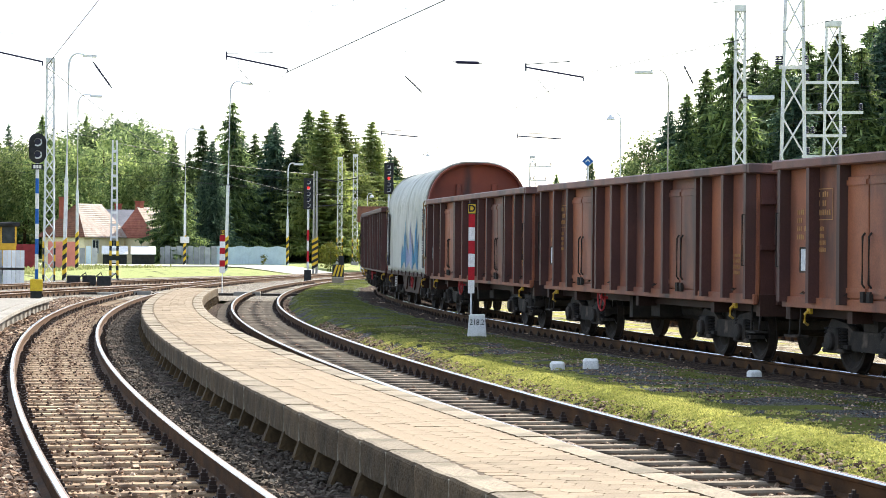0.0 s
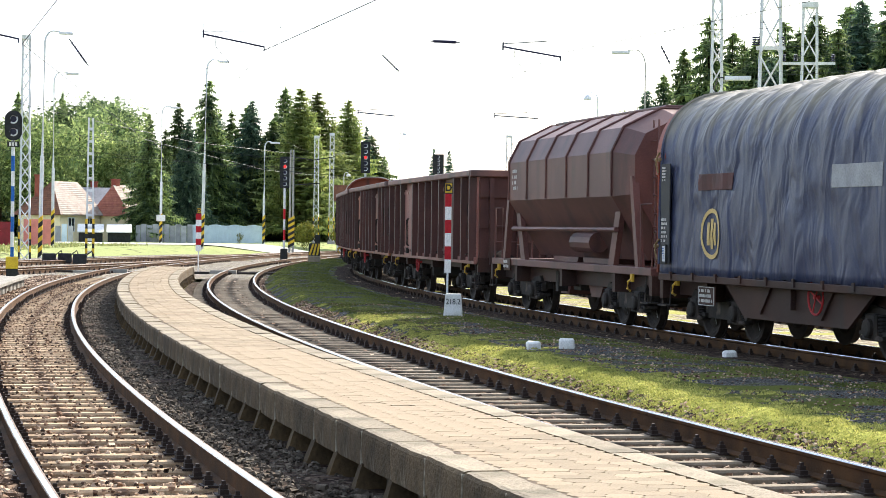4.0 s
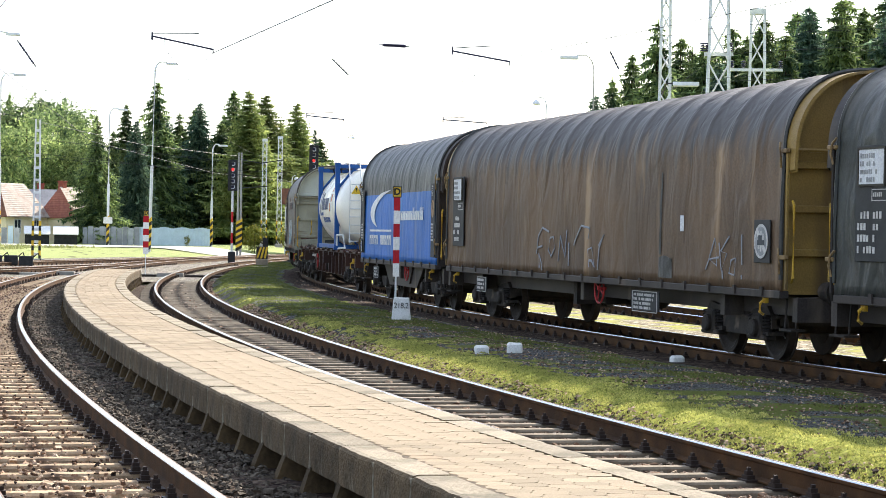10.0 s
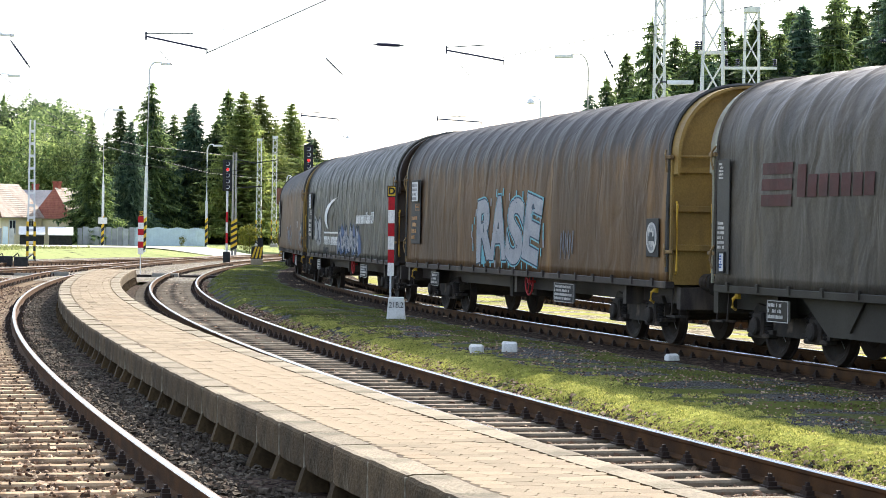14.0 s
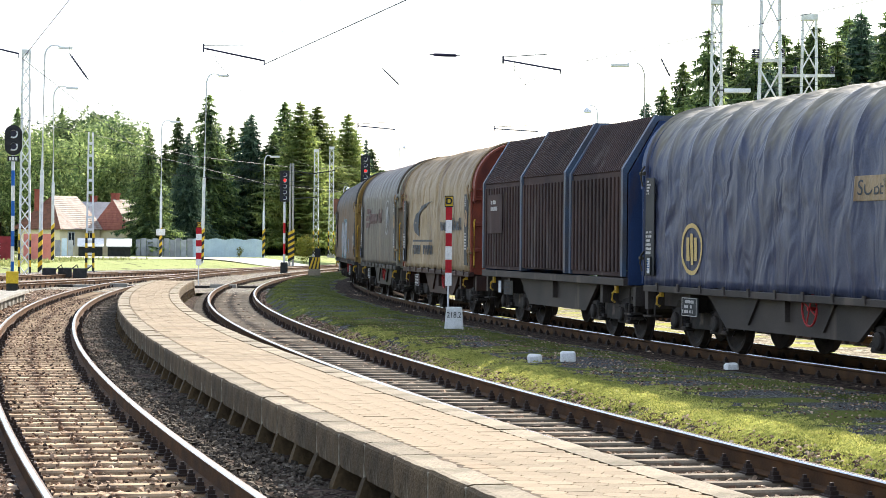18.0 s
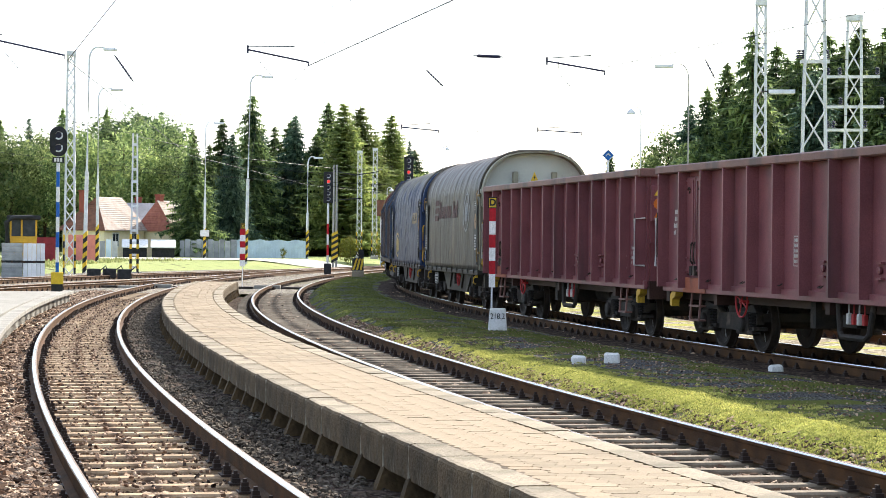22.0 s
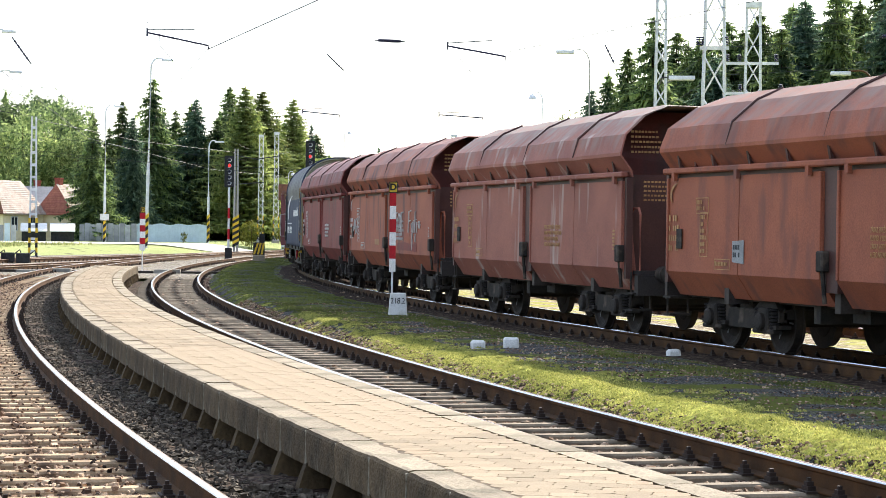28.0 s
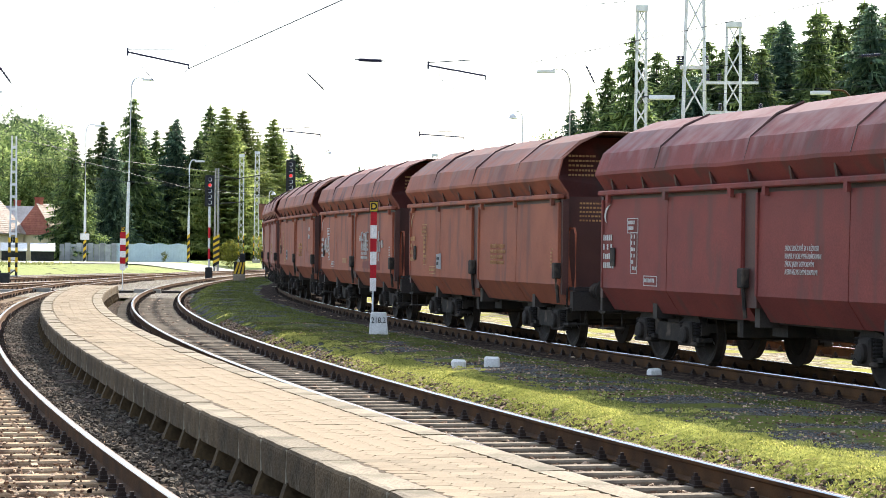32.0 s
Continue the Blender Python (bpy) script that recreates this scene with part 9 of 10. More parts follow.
def lattice_mast(az, d, top, w0, w1, label, bands=True, depth=None, arms=()):
    p = bearing(az, d)
    z = ground_z(p.x, p.y)
    ms = thing("lattice_mast", label, "catenary mast", "lattice masts", m=facing(p, z))
    h = top - z
    d0, d1 = depth or w0, (depth or w0) * w1 / w0

    def corner(k, t):
        sx, sy = ((-1, -1), (1, -1), (1, 1), (-1, 1))[k % 4]
        return Vector((sx * (w0 + (w1 - w0) * t) / 2, sy * (d0 + (d1 - d0) * t) / 2, h * t))

    for k in range(4):
        bm = bmesh.new()
        a, b = corner(k, 0), corner(k, 1)
        sx, sy = (1 if a.x < 0 else -1), (1 if a.y < 0 else -1)
        t = 0.09 if w0 > 0.6 else 0.06
        for dx, dy in ((t, 0.012), (0.012, t)):
            q = [(0, 0), (sx * dx, 0), (sx * dx, sy * dy), (0, sy * dy)]
            lo = [bm.verts.new(a + Vector((x, y, 0))) for x, y in q]
            hi = [bm.verts.new(b + Vector((x, y, 0))) for x, y in q]
            for i in range(4):
                bm.faces.new((lo[i], lo[(i + 1) % 4], hi[(i + 1) % 4], hi[i]))
            bm.faces.new(lo)
            bm.faces.new(hi)
        part("leg", bm, M["mast_grey"], ms)
    n = max(6, int(h / (w0 * 1.25)))
    for k in range(4):
        for i in range(n):
            bm = bmesh.new()
            a, b = corner(k + (i % 2), i / n), corner(k + 1 - (i % 2), (i + 1) / n)
            tube(bm, [a, b], 0.022 if w0 < 0.6 else 0.032, 4)
            part("lacing_bar", bm, M["mast_grey"], ms)
    bm = bmesh.new()
    box(bm, -w1 / 2 - 0.05, w1 / 2 + 0.05, -d1 / 2 - 0.05, d1 / 2 + 0.05, h - 0.25, h)
    part("cap", bm, M["mast_grey"], ms)
    bm = bmesh.new()
    box(bm, -w0 * 0.75, w0 * 0.75, -w0 * 0.75, w0 * 0.75, -0.4, 0.25, bevel=0.03)
    part("footing", bm, M["pole_conc"], ms)
    if bands:
        for k in range(4):
            c = corner(k, 0.1)
            for j in range(6):
                bm = bmesh.new()
                cz = 0.35 + j * 0.36
                box(bm, c.x - 0.05, c.x + 0.05, c.y - 0.05, c.y + 0.05, cz, cz + 0.36)
                part("hazard_band", bm, M["yellow" if j % 2 else "black"], ms)
    for zz, l0, l1 in arms:
        bm = bmesh.new()
        box(bm, l0, l1, -0.06, 0.06, zz - z - 0.06, zz - z + 0.06)
        part("crossarm", bm, M["mast_grey"], ms)
        for x in (l0 + 0.1, (l0 + l1) / 2 - 0.55, l1 - 0.1):
            bm = bmesh.new()
            for q in range(4):
                lathe(bm, [(0.02, -0.03), (0.09, -0.02), (0.09, 0.02), (0.02, 0.04)], 8, Matrix.Translation((x, 0, zz - z + 0.12 + q * 0.08)) @ Matrix.Rotation(-math.pi / 2, 4, "Y"))
            part("insulator", bm, M["ceramic"], ms)
    return ms


lattice_mast(-9.13, 121, 12.1, 0.62, 0.42, "white steel lattice mast with hazard-striped foot", depth=0.5)
lattice_mast(8.80, 90, 11.9, 0.62, 0.40, "grey steel lattice mast behind the freight tracks", False)
lattice_mast(10.18, 76, 13.5, 1.05, 0.55, "broad grey lattice anchor mast", False, depth=0.9, arms=((8.2, -0.5, 0.5),))
lattice_mast(11.18, 96, 11.85, 0.95, 0.62, "grey lattice switch mast with crossarms and insulators", False, depth=0.8, arms=((9.2, -1.2, 1.1), (7.9, -1.3, 1.3), (6.9, -1.2, 0.6), (6.0, -1.3, 0.3)))
lattice_mast(-1.62, 205, 10.4, 0.5, 0.4, "far lattice mast with striped foot")
lattice_mast(-1.22, 208, 10.8, 0.5, 0.4, "far slim lattice mast with striped foot")
lattice_mast(3.42, 250, 12.6, 1.0, 0.6, "far lattice pylon with crossarms", False, arms=((11.4, -0.4, 2.2), (9.8, -0.3, 1.6)))


def ladder_pole(az, d, top, label, w=0.42):
    """Concrete pole of two legs and rungs."""
    p = bearing(az, d)
    z = ground_z(p.x, p.y)
    h = top - z
    ps = thing("ladder_pole", label, "pole", m=facing(p, z))
    for sx in (-1, 1):
        bm = bmesh.new()
        prism(bm, [(sx * w / 2 - 0.06, 0), (sx * w / 2 + 0.06, 0), (sx * w * 0.3 + 0.05, h), (sx * w * 0.3 - 0.05, h)], -0.09, 0.09, axis="y")
        part("leg", bm, M["galv"], ps)
        for j in range(8):
            bm = bmesh.new()
            x = sx * w / 2
            box(bm, x - 0.075, x + 0.075, -0.1, 0.1, 0.2 + j * 0.3, 0.5 + j * 0.3)
            part("hazard_band", bm, M["yellow" if j % 2 else "black"], ps)
    for k in range(int(h / 0.75)):
        bm = bmesh.new()
        zz = 0.5 + k * 0.75
        t = w * (0.5 - 0.2 * zz / h)
        box(bm, -t, t, -0.07, 0.07, zz, zz + 0.16)
        part("rung", bm, M["galv"], ps)
    bm = bmesh.new()
    box(bm, -0.5, 0.5, -0.4, 0.4, -0.3, 0.3, bevel=0.03)
    part("footing", bm, M["pole_conc"], ps)


ladder_pole(-7.47, 135, 8.35, "concrete ladder pole with yellow and black foot")


def lamp_post(az, d, top, label, arm=1.0, material="galv", stripes=True, box_sign=False, r=0.09, kind="tube", rise=0.75, lean=0.0):
    p = bearing(az, d)
    z = ground_z(p.x, p.y)
    h = top - z
    lp = thing("street_lamp", label, "lamp post", "yard lamps", m=facing(p, z) @ Matrix.Rotation(radians(lean), 4, "Y"))
    bm = bmesh.new()
    pts = [(0, 0, -0.3), (0, 0, h * 0.45)]
    tube(bm, pts, r * 1.25, 10)
    part("base_tube", bm, M[material], lp)
    bm = bmesh.new()
    c = [(0, 0, h * 0.45 + 0.002), (0, 0, h - rise)]
    for k in range(1, 7):
        a = k / 6 * math.pi / 2
        c.append((arm * 0.55 * (1 - math.cos(a)), 0, h - rise + rise * math.sin(a)))
    c.append((arm, 0, h - 0.02))
    tube(bm, c, r * 0.75, 8, r1=r * 0.45)
    part("bracket", bm, M[material], lp)
    bm = bmesh.new()
    if kind == "tube":
        s = 1 if arm > 0 else -1
        x0, x1 = sorted((arm - s * 0.1, arm + s * 0.75))
        box(bm, x0, x1, -0.14, 0.14, h - 0.2, h - 0.04, bevel=0.03)
        part("lamp_head", bm, M["galv"], lp)
    else:
        lathe(bm, [(0.05, 0.15), (0.16, 0.05), (0.22, -0.08), (0.22, -0.12), (0.03, -0.14)], 12, Matrix.Translation((arm, 0, h - 0.25)) @ Matrix.Rotation(-math.pi / 2, 4, "Y"))
        part("lamp_head", bm, M["galv"], lp)
    if stripes:
        for j in range(8):
            bm = bmesh.new()
            a = 0.1 + j * 0.3
            for q in range(1):
                rr = r * 1.25 + 0.012
                n = 10
                lo = [bm.verts.new((rr * math.cos(i * math.tau / n), rr * math.sin(i * math.tau / n), a + 0.12 * math.cos(i * math.tau / n))) for i in range(n)]
                hi = [bm.verts.new((v.co.x, v.co.y, v.co.z + 0.3)) for v in lo]
                for i in range(n):
                    bm.faces.new((lo[i], lo[(i + 1) % n], hi[(i + 1) % n], hi[i]))
            part("hazard_band", bm, M["yellow" if j % 2 else "black"], lp)
    if box_sign:
        bm = bmesh.new()
        box(bm, -0.38, 0.38, -0.2, -0.14, 1.9, 2.45, bevel=0.02)
        part("sign_board", bm, M["white"], lp, "small white board")
    return lp


lamp_post(-8.74, 134, 13.5, "tall grey yard lamp with striped foot", 0.9, r=0.1, lean=0.8)
lamp_post(-8.42, 151, 12.2, "grey yard lamp with curved bracket", 0.9, r=0.085)
lamp_post(-5.65, 188, 12.0, "grey yard lamp before the spruces", 0.8, box_sign=True, r=0.09)
lamp_post(-4.58, 166, 14.4, "tall grey yard lamp beside the fence", 0.9, r=0.1, lean=1.0)
lamp_post(-2.98, 195, 9.4, "slim grey yard lamp with striped foot", 0.6, r=0.09)
lamp_post(6.95, 100, 10.1, "slim grey lamp post behind the train", -0.8, "pole_conc", False, r=0.045)
lamp_post(5.72, 112, 8.9, "small station lamp on a slim pole", -0.5, "galv", False, r=0.05, kind="bell", rise=0.4)
lamp_post(14.25, 92, 8.6, "rusty lamp post at the wood's edge", -1.0, "rail_side", False, r=0.08)
lamp_post(-0.9, 205, 7.0, "small far station lamp", 0.4, "galv", True, r=0.06, kind="bell", rise=0.4)
lamp_post(0.55, 230, 12.0, "far slim station lamp above the train", 0.5, "galv", False, r=0.06, kind="bell", rise=0.4)

# floodlight on the near lattice mast
fl = thing("floodlight", "long grey floodlight on a bracket of the mast", "lamp", m=facing(bearing(9.35, 84), 7.66))
bm = bmesh.new()
prism(bm, [(-0.14, 0.0), (0.14, 0.0), (0.1, 0.14), (-0.1, 0.14)], -0.5, 0.5)
part("housing", bm, M["galv"], fl)
bm = bmesh.new()
box(bm, -0.46, 0.46, -0.12, 0.12, -0.03, 0.0)
part("diffuser", bm, M["white"], fl)
bm = bmesh.new()
tube(bm, [(-0.5, 0, 0.08), (-0.75, 0.3, 0.1), (-0.95, 4.0, -0.1)], 0.03, 6)
part("bracket", bm, M["wire"], fl)


def light_signal(p, z, top, label, lenses, post, head_w, head_h, lit=None, oval=False, plate=False, post_from=0.0):
    sg = thing("light_signal", label, "railway signal", "light signals", m=facing(p, z))
    h = top - z
    n = len(post)
    seg = (h - head_h) / n
    for k, c in enumerate(post):
        bm = bmesh.new()
        tube(bm, [(0, 0.05, k * seg), (0, 0.05, (k + 1) * seg + (0.3 if k == n - 1 else 0))], 0.07, 10)
        part("post_section", bm, M[c], sg)
    bm = bmesh.new()
    box(bm, -0.22, 0.22, -0.18, 0.28, -0.35, 0.75, bevel=0.03)
    part("base_box", bm, M["black"], sg)
    if plate:
        bm = bmesh.new()
        box(bm, -0.235, 0.235, -0.195, 0.295, 0.32, 0.78, bevel=0.02)
        part("collar", bm, M["yellow"], sg, "yellow collar of the base box")
    bm = bmesh.new()
    zc = h - head_h / 2
    if oval:
        pts = [(head_w / 2 * math.cos(a), zc + (head_h / 2 - head_w / 2) * (1 if math.sin(a) > 0 else -1) + head_w / 2 * math.sin(a)) for a in [k * math.tau / 32 + 0.01 for k in range(32)]]
        prism(bm, pts, -0.05, 0.0, axis="y")
    else:
        box(bm, -head_w / 2, head_w / 2, -0.06, 0.0, zc - head_h / 2, zc + head_h / 2, bevel=0.02)
    box(bm, -head_w * 0.3, head_w * 0.3, 0.0, 0.25, zc - head_h * 0.42, zc + head_h * 0.42)
    hd = part("backboard", bm, M["black"], sg, "black signal head")
    pitch = head_h / (lenses + 0.4)
    for k in range(lenses):
        zz = zc + (k - (lenses - 1) / 2) * pitch
        r = min(head_w * 0.17, pitch * 0.26)
        bm = bmesh.new()
        rl = r * (0.85 if k == lit else 1.0)
        lathe(bm, [(rl, 0.05), (rl, 0.08), (0.01, 0.085)], 16, Matrix.Translation((0, 0, zz)) @ Matrix.Rotation(-math.pi / 2, 4, "Z"))
        part("lens", bm, M["red_lamp"] if k == lit else M["ceramic"], hd, "glowing red lens" if k == lit else "")
        bm = bmesh.new()
        m = 12
        arc0 = [(r * 1.12 * math.cos(math.pi * i / m), zz + r * 1.12 * math.sin(math.pi * i / m)) for i in range(m + 1)]
        A = [bm.verts.new((x, -0.06, q)) for x, q in arc0]
        B = [bm.verts.new((x * 0.95, -0.06 - r * 1.5, q + 0.01)) for x, q in arc0]
        for i in range(m):
            bm.faces.new((A[i], A[i + 1], B[i + 1], B[i]))
        part("visor", bm, M["galv"], hd, "pale sunlit visor")
        # added pale arc that stands in for sunlight inside the visor
        bm = bmesh.new()
        tube(bm, [(r * 1.3 * math.cos(a), -0.075, zz + r * 1.3 * math.sin(a)) for a in (i / 10 * math.pi * 0.95 - math.pi * 0.72 for i in range(11))], 0.018 if not oval else 0.03, 5)
        part("rim", bm, M["galv"], hd, "pale arc for the sunlit inside of the visor")
    if plate:
        bm = bmesh.new()
        box(bm, -0.22, 0.22, -0.1, -0.08, h - head_h - 0.24, h - head_h - 0.03)
        part("name_plate", bm, M["black"], sg)
        bm = bmesh.new()
        for i in range(3):
            box(bm, -0.15 + i * 0.11, -0.07 + i * 0.11, -0.104, -0.1, h - head_h - 0.2, h - head_h - 0.07)
        part("lettering", bm, M["white"], sg)
    return sg


light_signal(Vector((-13.9, 83.6, 0)), -0.2, 6.15, "shunting signal with oval head on a blue and white post", 2,
             ["pole_conc", "blue", "white", "blue", "white", "blue", "white", "blue", "galv"], 0.66, 1.15, None, True, True)
light_signal(Vector((-5.55, 130.0, 0)), -0.2, 6.0, "tall five-lens signal with a red light", 5, ["white", "white", "red", "white", "red", "white", "galv"], 0.56, 1.85, 3)
light_signal(bearing(-0.34, 140), -0.2, 7.35, "five-lens signal with a red light behind the train", 5, ["white", "red", "white", "red", "galv"], 0.6, 2.0, 2)
light_signal(bearing(1.57, 125), -0.1, 6.1, "dark signal head beyond the freight track", 5, ["white", "red", "white", "galv"], 0.62, 1.15, None)

# twin striped pole by the signal
tp = thing("twin_pole", "grey twin concrete pole with striped foot", "pole", m=facing(bearing(-2.26, 172), 0.1))
for x in (-0.13, 0.13):
    bm = bmesh.new()
    tube(bm, [(x, 0, -0.4), (x * 0.8, 0, 7.8)], 0.1, 10, r1=0.075)
    part("shaft", bm, M["pole_conc"], tp)
hazard(tp, 0.25, 0.13, 0.2, 2.5, 10)
bm = bmesh.new()
tube(bm, [(-0.2, 0, 7.3), (1.6, 0, 7.0), (3.4, 0, 7.3)], 0.04, 6)
tube(bm, [(-0.2, 0, 5.0), (2.2, 0, 5.2)], 0.04, 6)
part("cantilever", bm, M["wire"], tp)

# blue diamond sign behind the freight track
ds = thing("diamond_sign", "blue diamond sign with white border on a pole", "sign", m=facing(bearing(4.87, 86), -0.4))
bm = bmesh.new()
tube(bm, [(0, 0.05, 0), (0, 0.05, 5.7)], 0.04, 8)
part("pole", bm, M["galv"], ds)
bm = bmesh.new()
prism(bm, [(-0.24, 5.75), (0, 5.51), (0.24, 5.75), (0, 5.99)], -0.02, 0.02, axis="y")
part("border", bm, M["white"], ds)
bm = bmesh.new()
prism(bm, [(-0.21, 5.75), (0, 5.54), (0.21, 5.75), (0, 5.96)], -0.026, -0.021, axis="y")
part("face", bm, M["blue"], ds)
bm = bmesh.new()
prism(bm, [(-0.09, 5.70), (0, 5.79), (0.09, 5.70), (0.09, 5.75), (0, 5.84), (-0.09, 5.75)], -0.032, -0.027, axis="y")
part("chevron", bm, M["white"], ds)


# ---- overhead wires ----
def wire_run(name, label, pts, r=0.012, material="wire"):
    bm = bmesh.new()
    tube(bm, pts, r, 5)
    ob = new(name, shell(name, bm, M[material]))
    return tagged(ob, label, "overhead wire", "overhead wires")


def along(fn, r, z, s0, s1, spans, sag=0.0, swing=0.2):
    pts = []
    for k in range(spans):
        a, b = s0 + (s1 - s0) * k / spans, s0 + (s1 - s0) * (k + 1) / spans
        pa, pb = fn(a, r + swing * (-1) ** k), fn(b, r + swing * (-1) ** (k + 1))
        for i in range(8):
            t = i / 8
            p = pa.lerp(pb, t)
            pts.append((p.x, p.y, z - sag * 4 * t * (1 - t)))
    p = fn(s1, r + swing * (-1) ** spans)
    return pts + [(p.x, p.y, z)]


wire_run("contact_wire", "contact wire over the middle track", along(on12, R2, 5.6, -100, -50, 1, 0, -0.3), 0.0105)
wire_run("contact_wire", "farther contact wire over the middle track", [bearing(-3.0, 46.3, 5.6), bearing(-3.75, 57, 5.6), bearing(-4.35, 73, 5.6), bearing(-4.5, 110, 5.6)], 0.005)
wire_run("contact_wire", "contact wire over the platform track", along(on12, R1, 5.6, -100, 150, 5, 0, -0.35), 0.009)
wire_run("contact_wire", "contact wire over the freight track", along(on3, 0, 5.62, -103, 147, 5, 0, -0.45), 0.006)
wire_run("messenger_wire", "sagging messenger wire over the middle track", along(on12, R2, 6.9, -100, 150, 5, 0.9), 0.0045)
wire_run("messenger_wire", "sagging messenger wire over the freight track", along(on3, 0, 6.9, -103, 147, 5, 0.9), 0.0045)


def span_z(az, d):
    """Height of the upper cross-span wire."""
    return 6.9 + 0.004 * (az - 2) ** 2


def steady_arm(a, b, c, d, label):
    """A dark registration tube with a thin tie above it, on its bracket."""
    ar = thing("steady_arm", label, "registration arm", "registration arms")
    pa, pb, pc = (bearing(z, d, H + e * d) for z, e in (a, b, c))
    bm = bmesh.new()
    tube(bm, [pa - Vector((0, 0, 0.06)), pb], 0.019, 8)
    tube(bm, [pb + Vector((0, 0, 0.02)), pb - Vector((0, 0, 0.09))], 0.014, 6)
    part("arm_tube", bm, M["ceramic"], ar)
    bm = bmesh.new()
    tube(bm, [pa, pc], 0.011, 6)
    part("tie_rod", bm, M["wire"], ar)
    bm = bmesh.new()
    tube(bm, [pa + Vector((0, 0, 0.03)), pa - Vector((0, 0, 0.14))], 0.022, 6)
    part("bracket", bm, M["ceramic"], ar)
    bm = bmesh.new()
    q = pa.lerp(pb, 0.2) - Vector((0, 0, 0.25))
    tube(bm, [pa.lerp(pb, 0.2), q, q + Vector((0.3, 0, -0.35))], 0.006, 5)
    tube(bm, [pa, bearing(a[0], d, span_z(a[0], d))], 0.004, 5)
    part("dropper", bm, M["wire"], ar)


steady_arm((-4.60, .0884), (-3.02, .0818), (-3.38, .0889), 46, "dark registration arm over the middle track")
steady_arm((3.23, .0848), (4.74, .0790), (4.39, .0862), 46, "dark registration arm over the freight track")
steady_arm((-11.23, .0908), (-9.33, .0828), (-10.9, .0915), 46, "dark registration arm over the platform track")
steady_arm((-0.55, .0535), (0.42, .0512), (0.2, .0545), 73, "farther registration arm over the middle track")
steady_arm((3.02, .0528), (4.17, .0508), (3.9, .0535), 73, "farther registration arm over the freight track")


def insulator_rod(a, b, d, label, discs=9, r=0.045):
    pa, pb = (bearing(z, d, H + e * d) for z, e in (a, b))
    io = thing("insulator", label, "insulator", "wire insulators")
    bm = bmesh.new()
    tube(bm, [pa, pb], 0.014, 6)
    part("rod", bm, M["wire"], io)
    bm = bmesh.new()
    tube(bm, [pa, bearing(a[0], d, span_z(a[0], d) if d < 60 else pa.z + 0.5)], 0.003, 5)
    part("hanger", bm, M["wire"], io)
    way = (pb - pa).normalized()
    turn = Vector((1, 0, 0)).rotation_difference(way).to_matrix().to_4x4()
    for k in range(discs):
        p = pa.lerp(pb, 0.15 + 0.7 * k / max(1, discs - 1))
        bm = bmesh.new()
        lathe(bm, [(0.014, -0.02), (r, -0.012), (r, 0.012), (0.014, 0.02)], 10, Matrix.Translation(p) @ turn)
        part("disc", bm, M["ceramic"], io)


insulator_rod((1.30, .0857), (2.11, .0852), 46, "dark rod insulator in the cross-span", 14, 0.04)
insulator_rod((-8.05, .0835), (-7.55, .0715), 46, "slanting brown insulator hung from wires", 10, 0.025)
insulator_rod((-11.5, .0875), (-11.05, .0800), 46, "slanting brown insulator hung from wires", 6, 0.025)
insulator_rod((0.07, .0790), (0.52, .0715), 46, "slanting brown insulator hung from wires", 6, 0.02)
insulator_rod((7.35, .0845), (7.6, .076), 46, "slanting brown insulator hung from wires", 5, 0.025)
insulator_rod((14.4, .0885), (15.0, .0892), 46, "brown rod insulator in the cross-span", 9, 0.04)
wire_run("cross_span_wire", "thin lower cross-span wire over tracks", [bearing(a, 46, 6.0 + 0.0016 * (a - 2) ** 2) for a in range(-22, 23, 2)], 0.0035)
wire_run("cross_span_wire", "thin upper cross-span wire over tracks", [bearing(a, 46, span_z(a, 46)) for a in range(-22, 23, 2)], 0.0035)
wire_run("cross_span_wire", "farther thin cross-span wire over tracks", [bearing(a, 73, span_z(a, 73)) for a in range(-15, 17, 1)], 0.0035)
lattice_mast(-22, 46.2, 9.6, 0.6, 0.4, "lattice mast that carries the cross-span", False)
lattice_mast(22, 46.2, 9.0, 0.6, 0.4, "lattice mast that carries the cross-span", False)
lattice_mast(-15, 73.2, 8.4, 0.6, 0.4, "farther lattice mast of the cross-span", False)
lattice_mast(16, 73.2, 8.2, 0.6, 0.4, "farther lattice mast of the cross-span", False)
wire_run("feeder_wire", "dark feeder cable past the masts", [bearing(-3.0, 46, 5.62), bearing(2.0, 60, 6.55), bearing(7.2, 70, 7.9), bearing(12.5, 78, 9.9), bearing(18, 84, 12)], 0.004)
for k, (a0, e0, a1, e1, d) in enumerate(((-12, .049, -2, .030, 140), (-12, .0405, -1, .0235, 150), (-12, .035, -0.5, .026, 160), (-9.6, .0555, -7.4, .048, 120))):
    wire_run("line_wire", "dark wire across the yard", [bearing(a0 + (a1 - a0) * t / 6, d, H + d * (e0 + (e1 - e0) * t / 6) - 0.5 * (t / 6) * (1 - t / 6)) for t in range(7)], 0.012)
wire_run("line_wire", "dark wire between the yard poles", [bearing(-7.47, 135, 8.2), bearing(-4.8, 152, 7.6), bearing(-2.26, 172, 7.6)], 0.014)
for k in range(6):
    z0 = 5.8 + 0.95 * k
    wire_run("line_wire", "dark wire between the masts before the wood", [bearing(8.80, 90, z0), bearing(10.18, 76, z0 + 0.5), bearing(14.5, 80, z0 + 1.0 + 0.1 * k), bearing(20, 84, z0 + 1.9 + 0.1 * k)], 0.007)


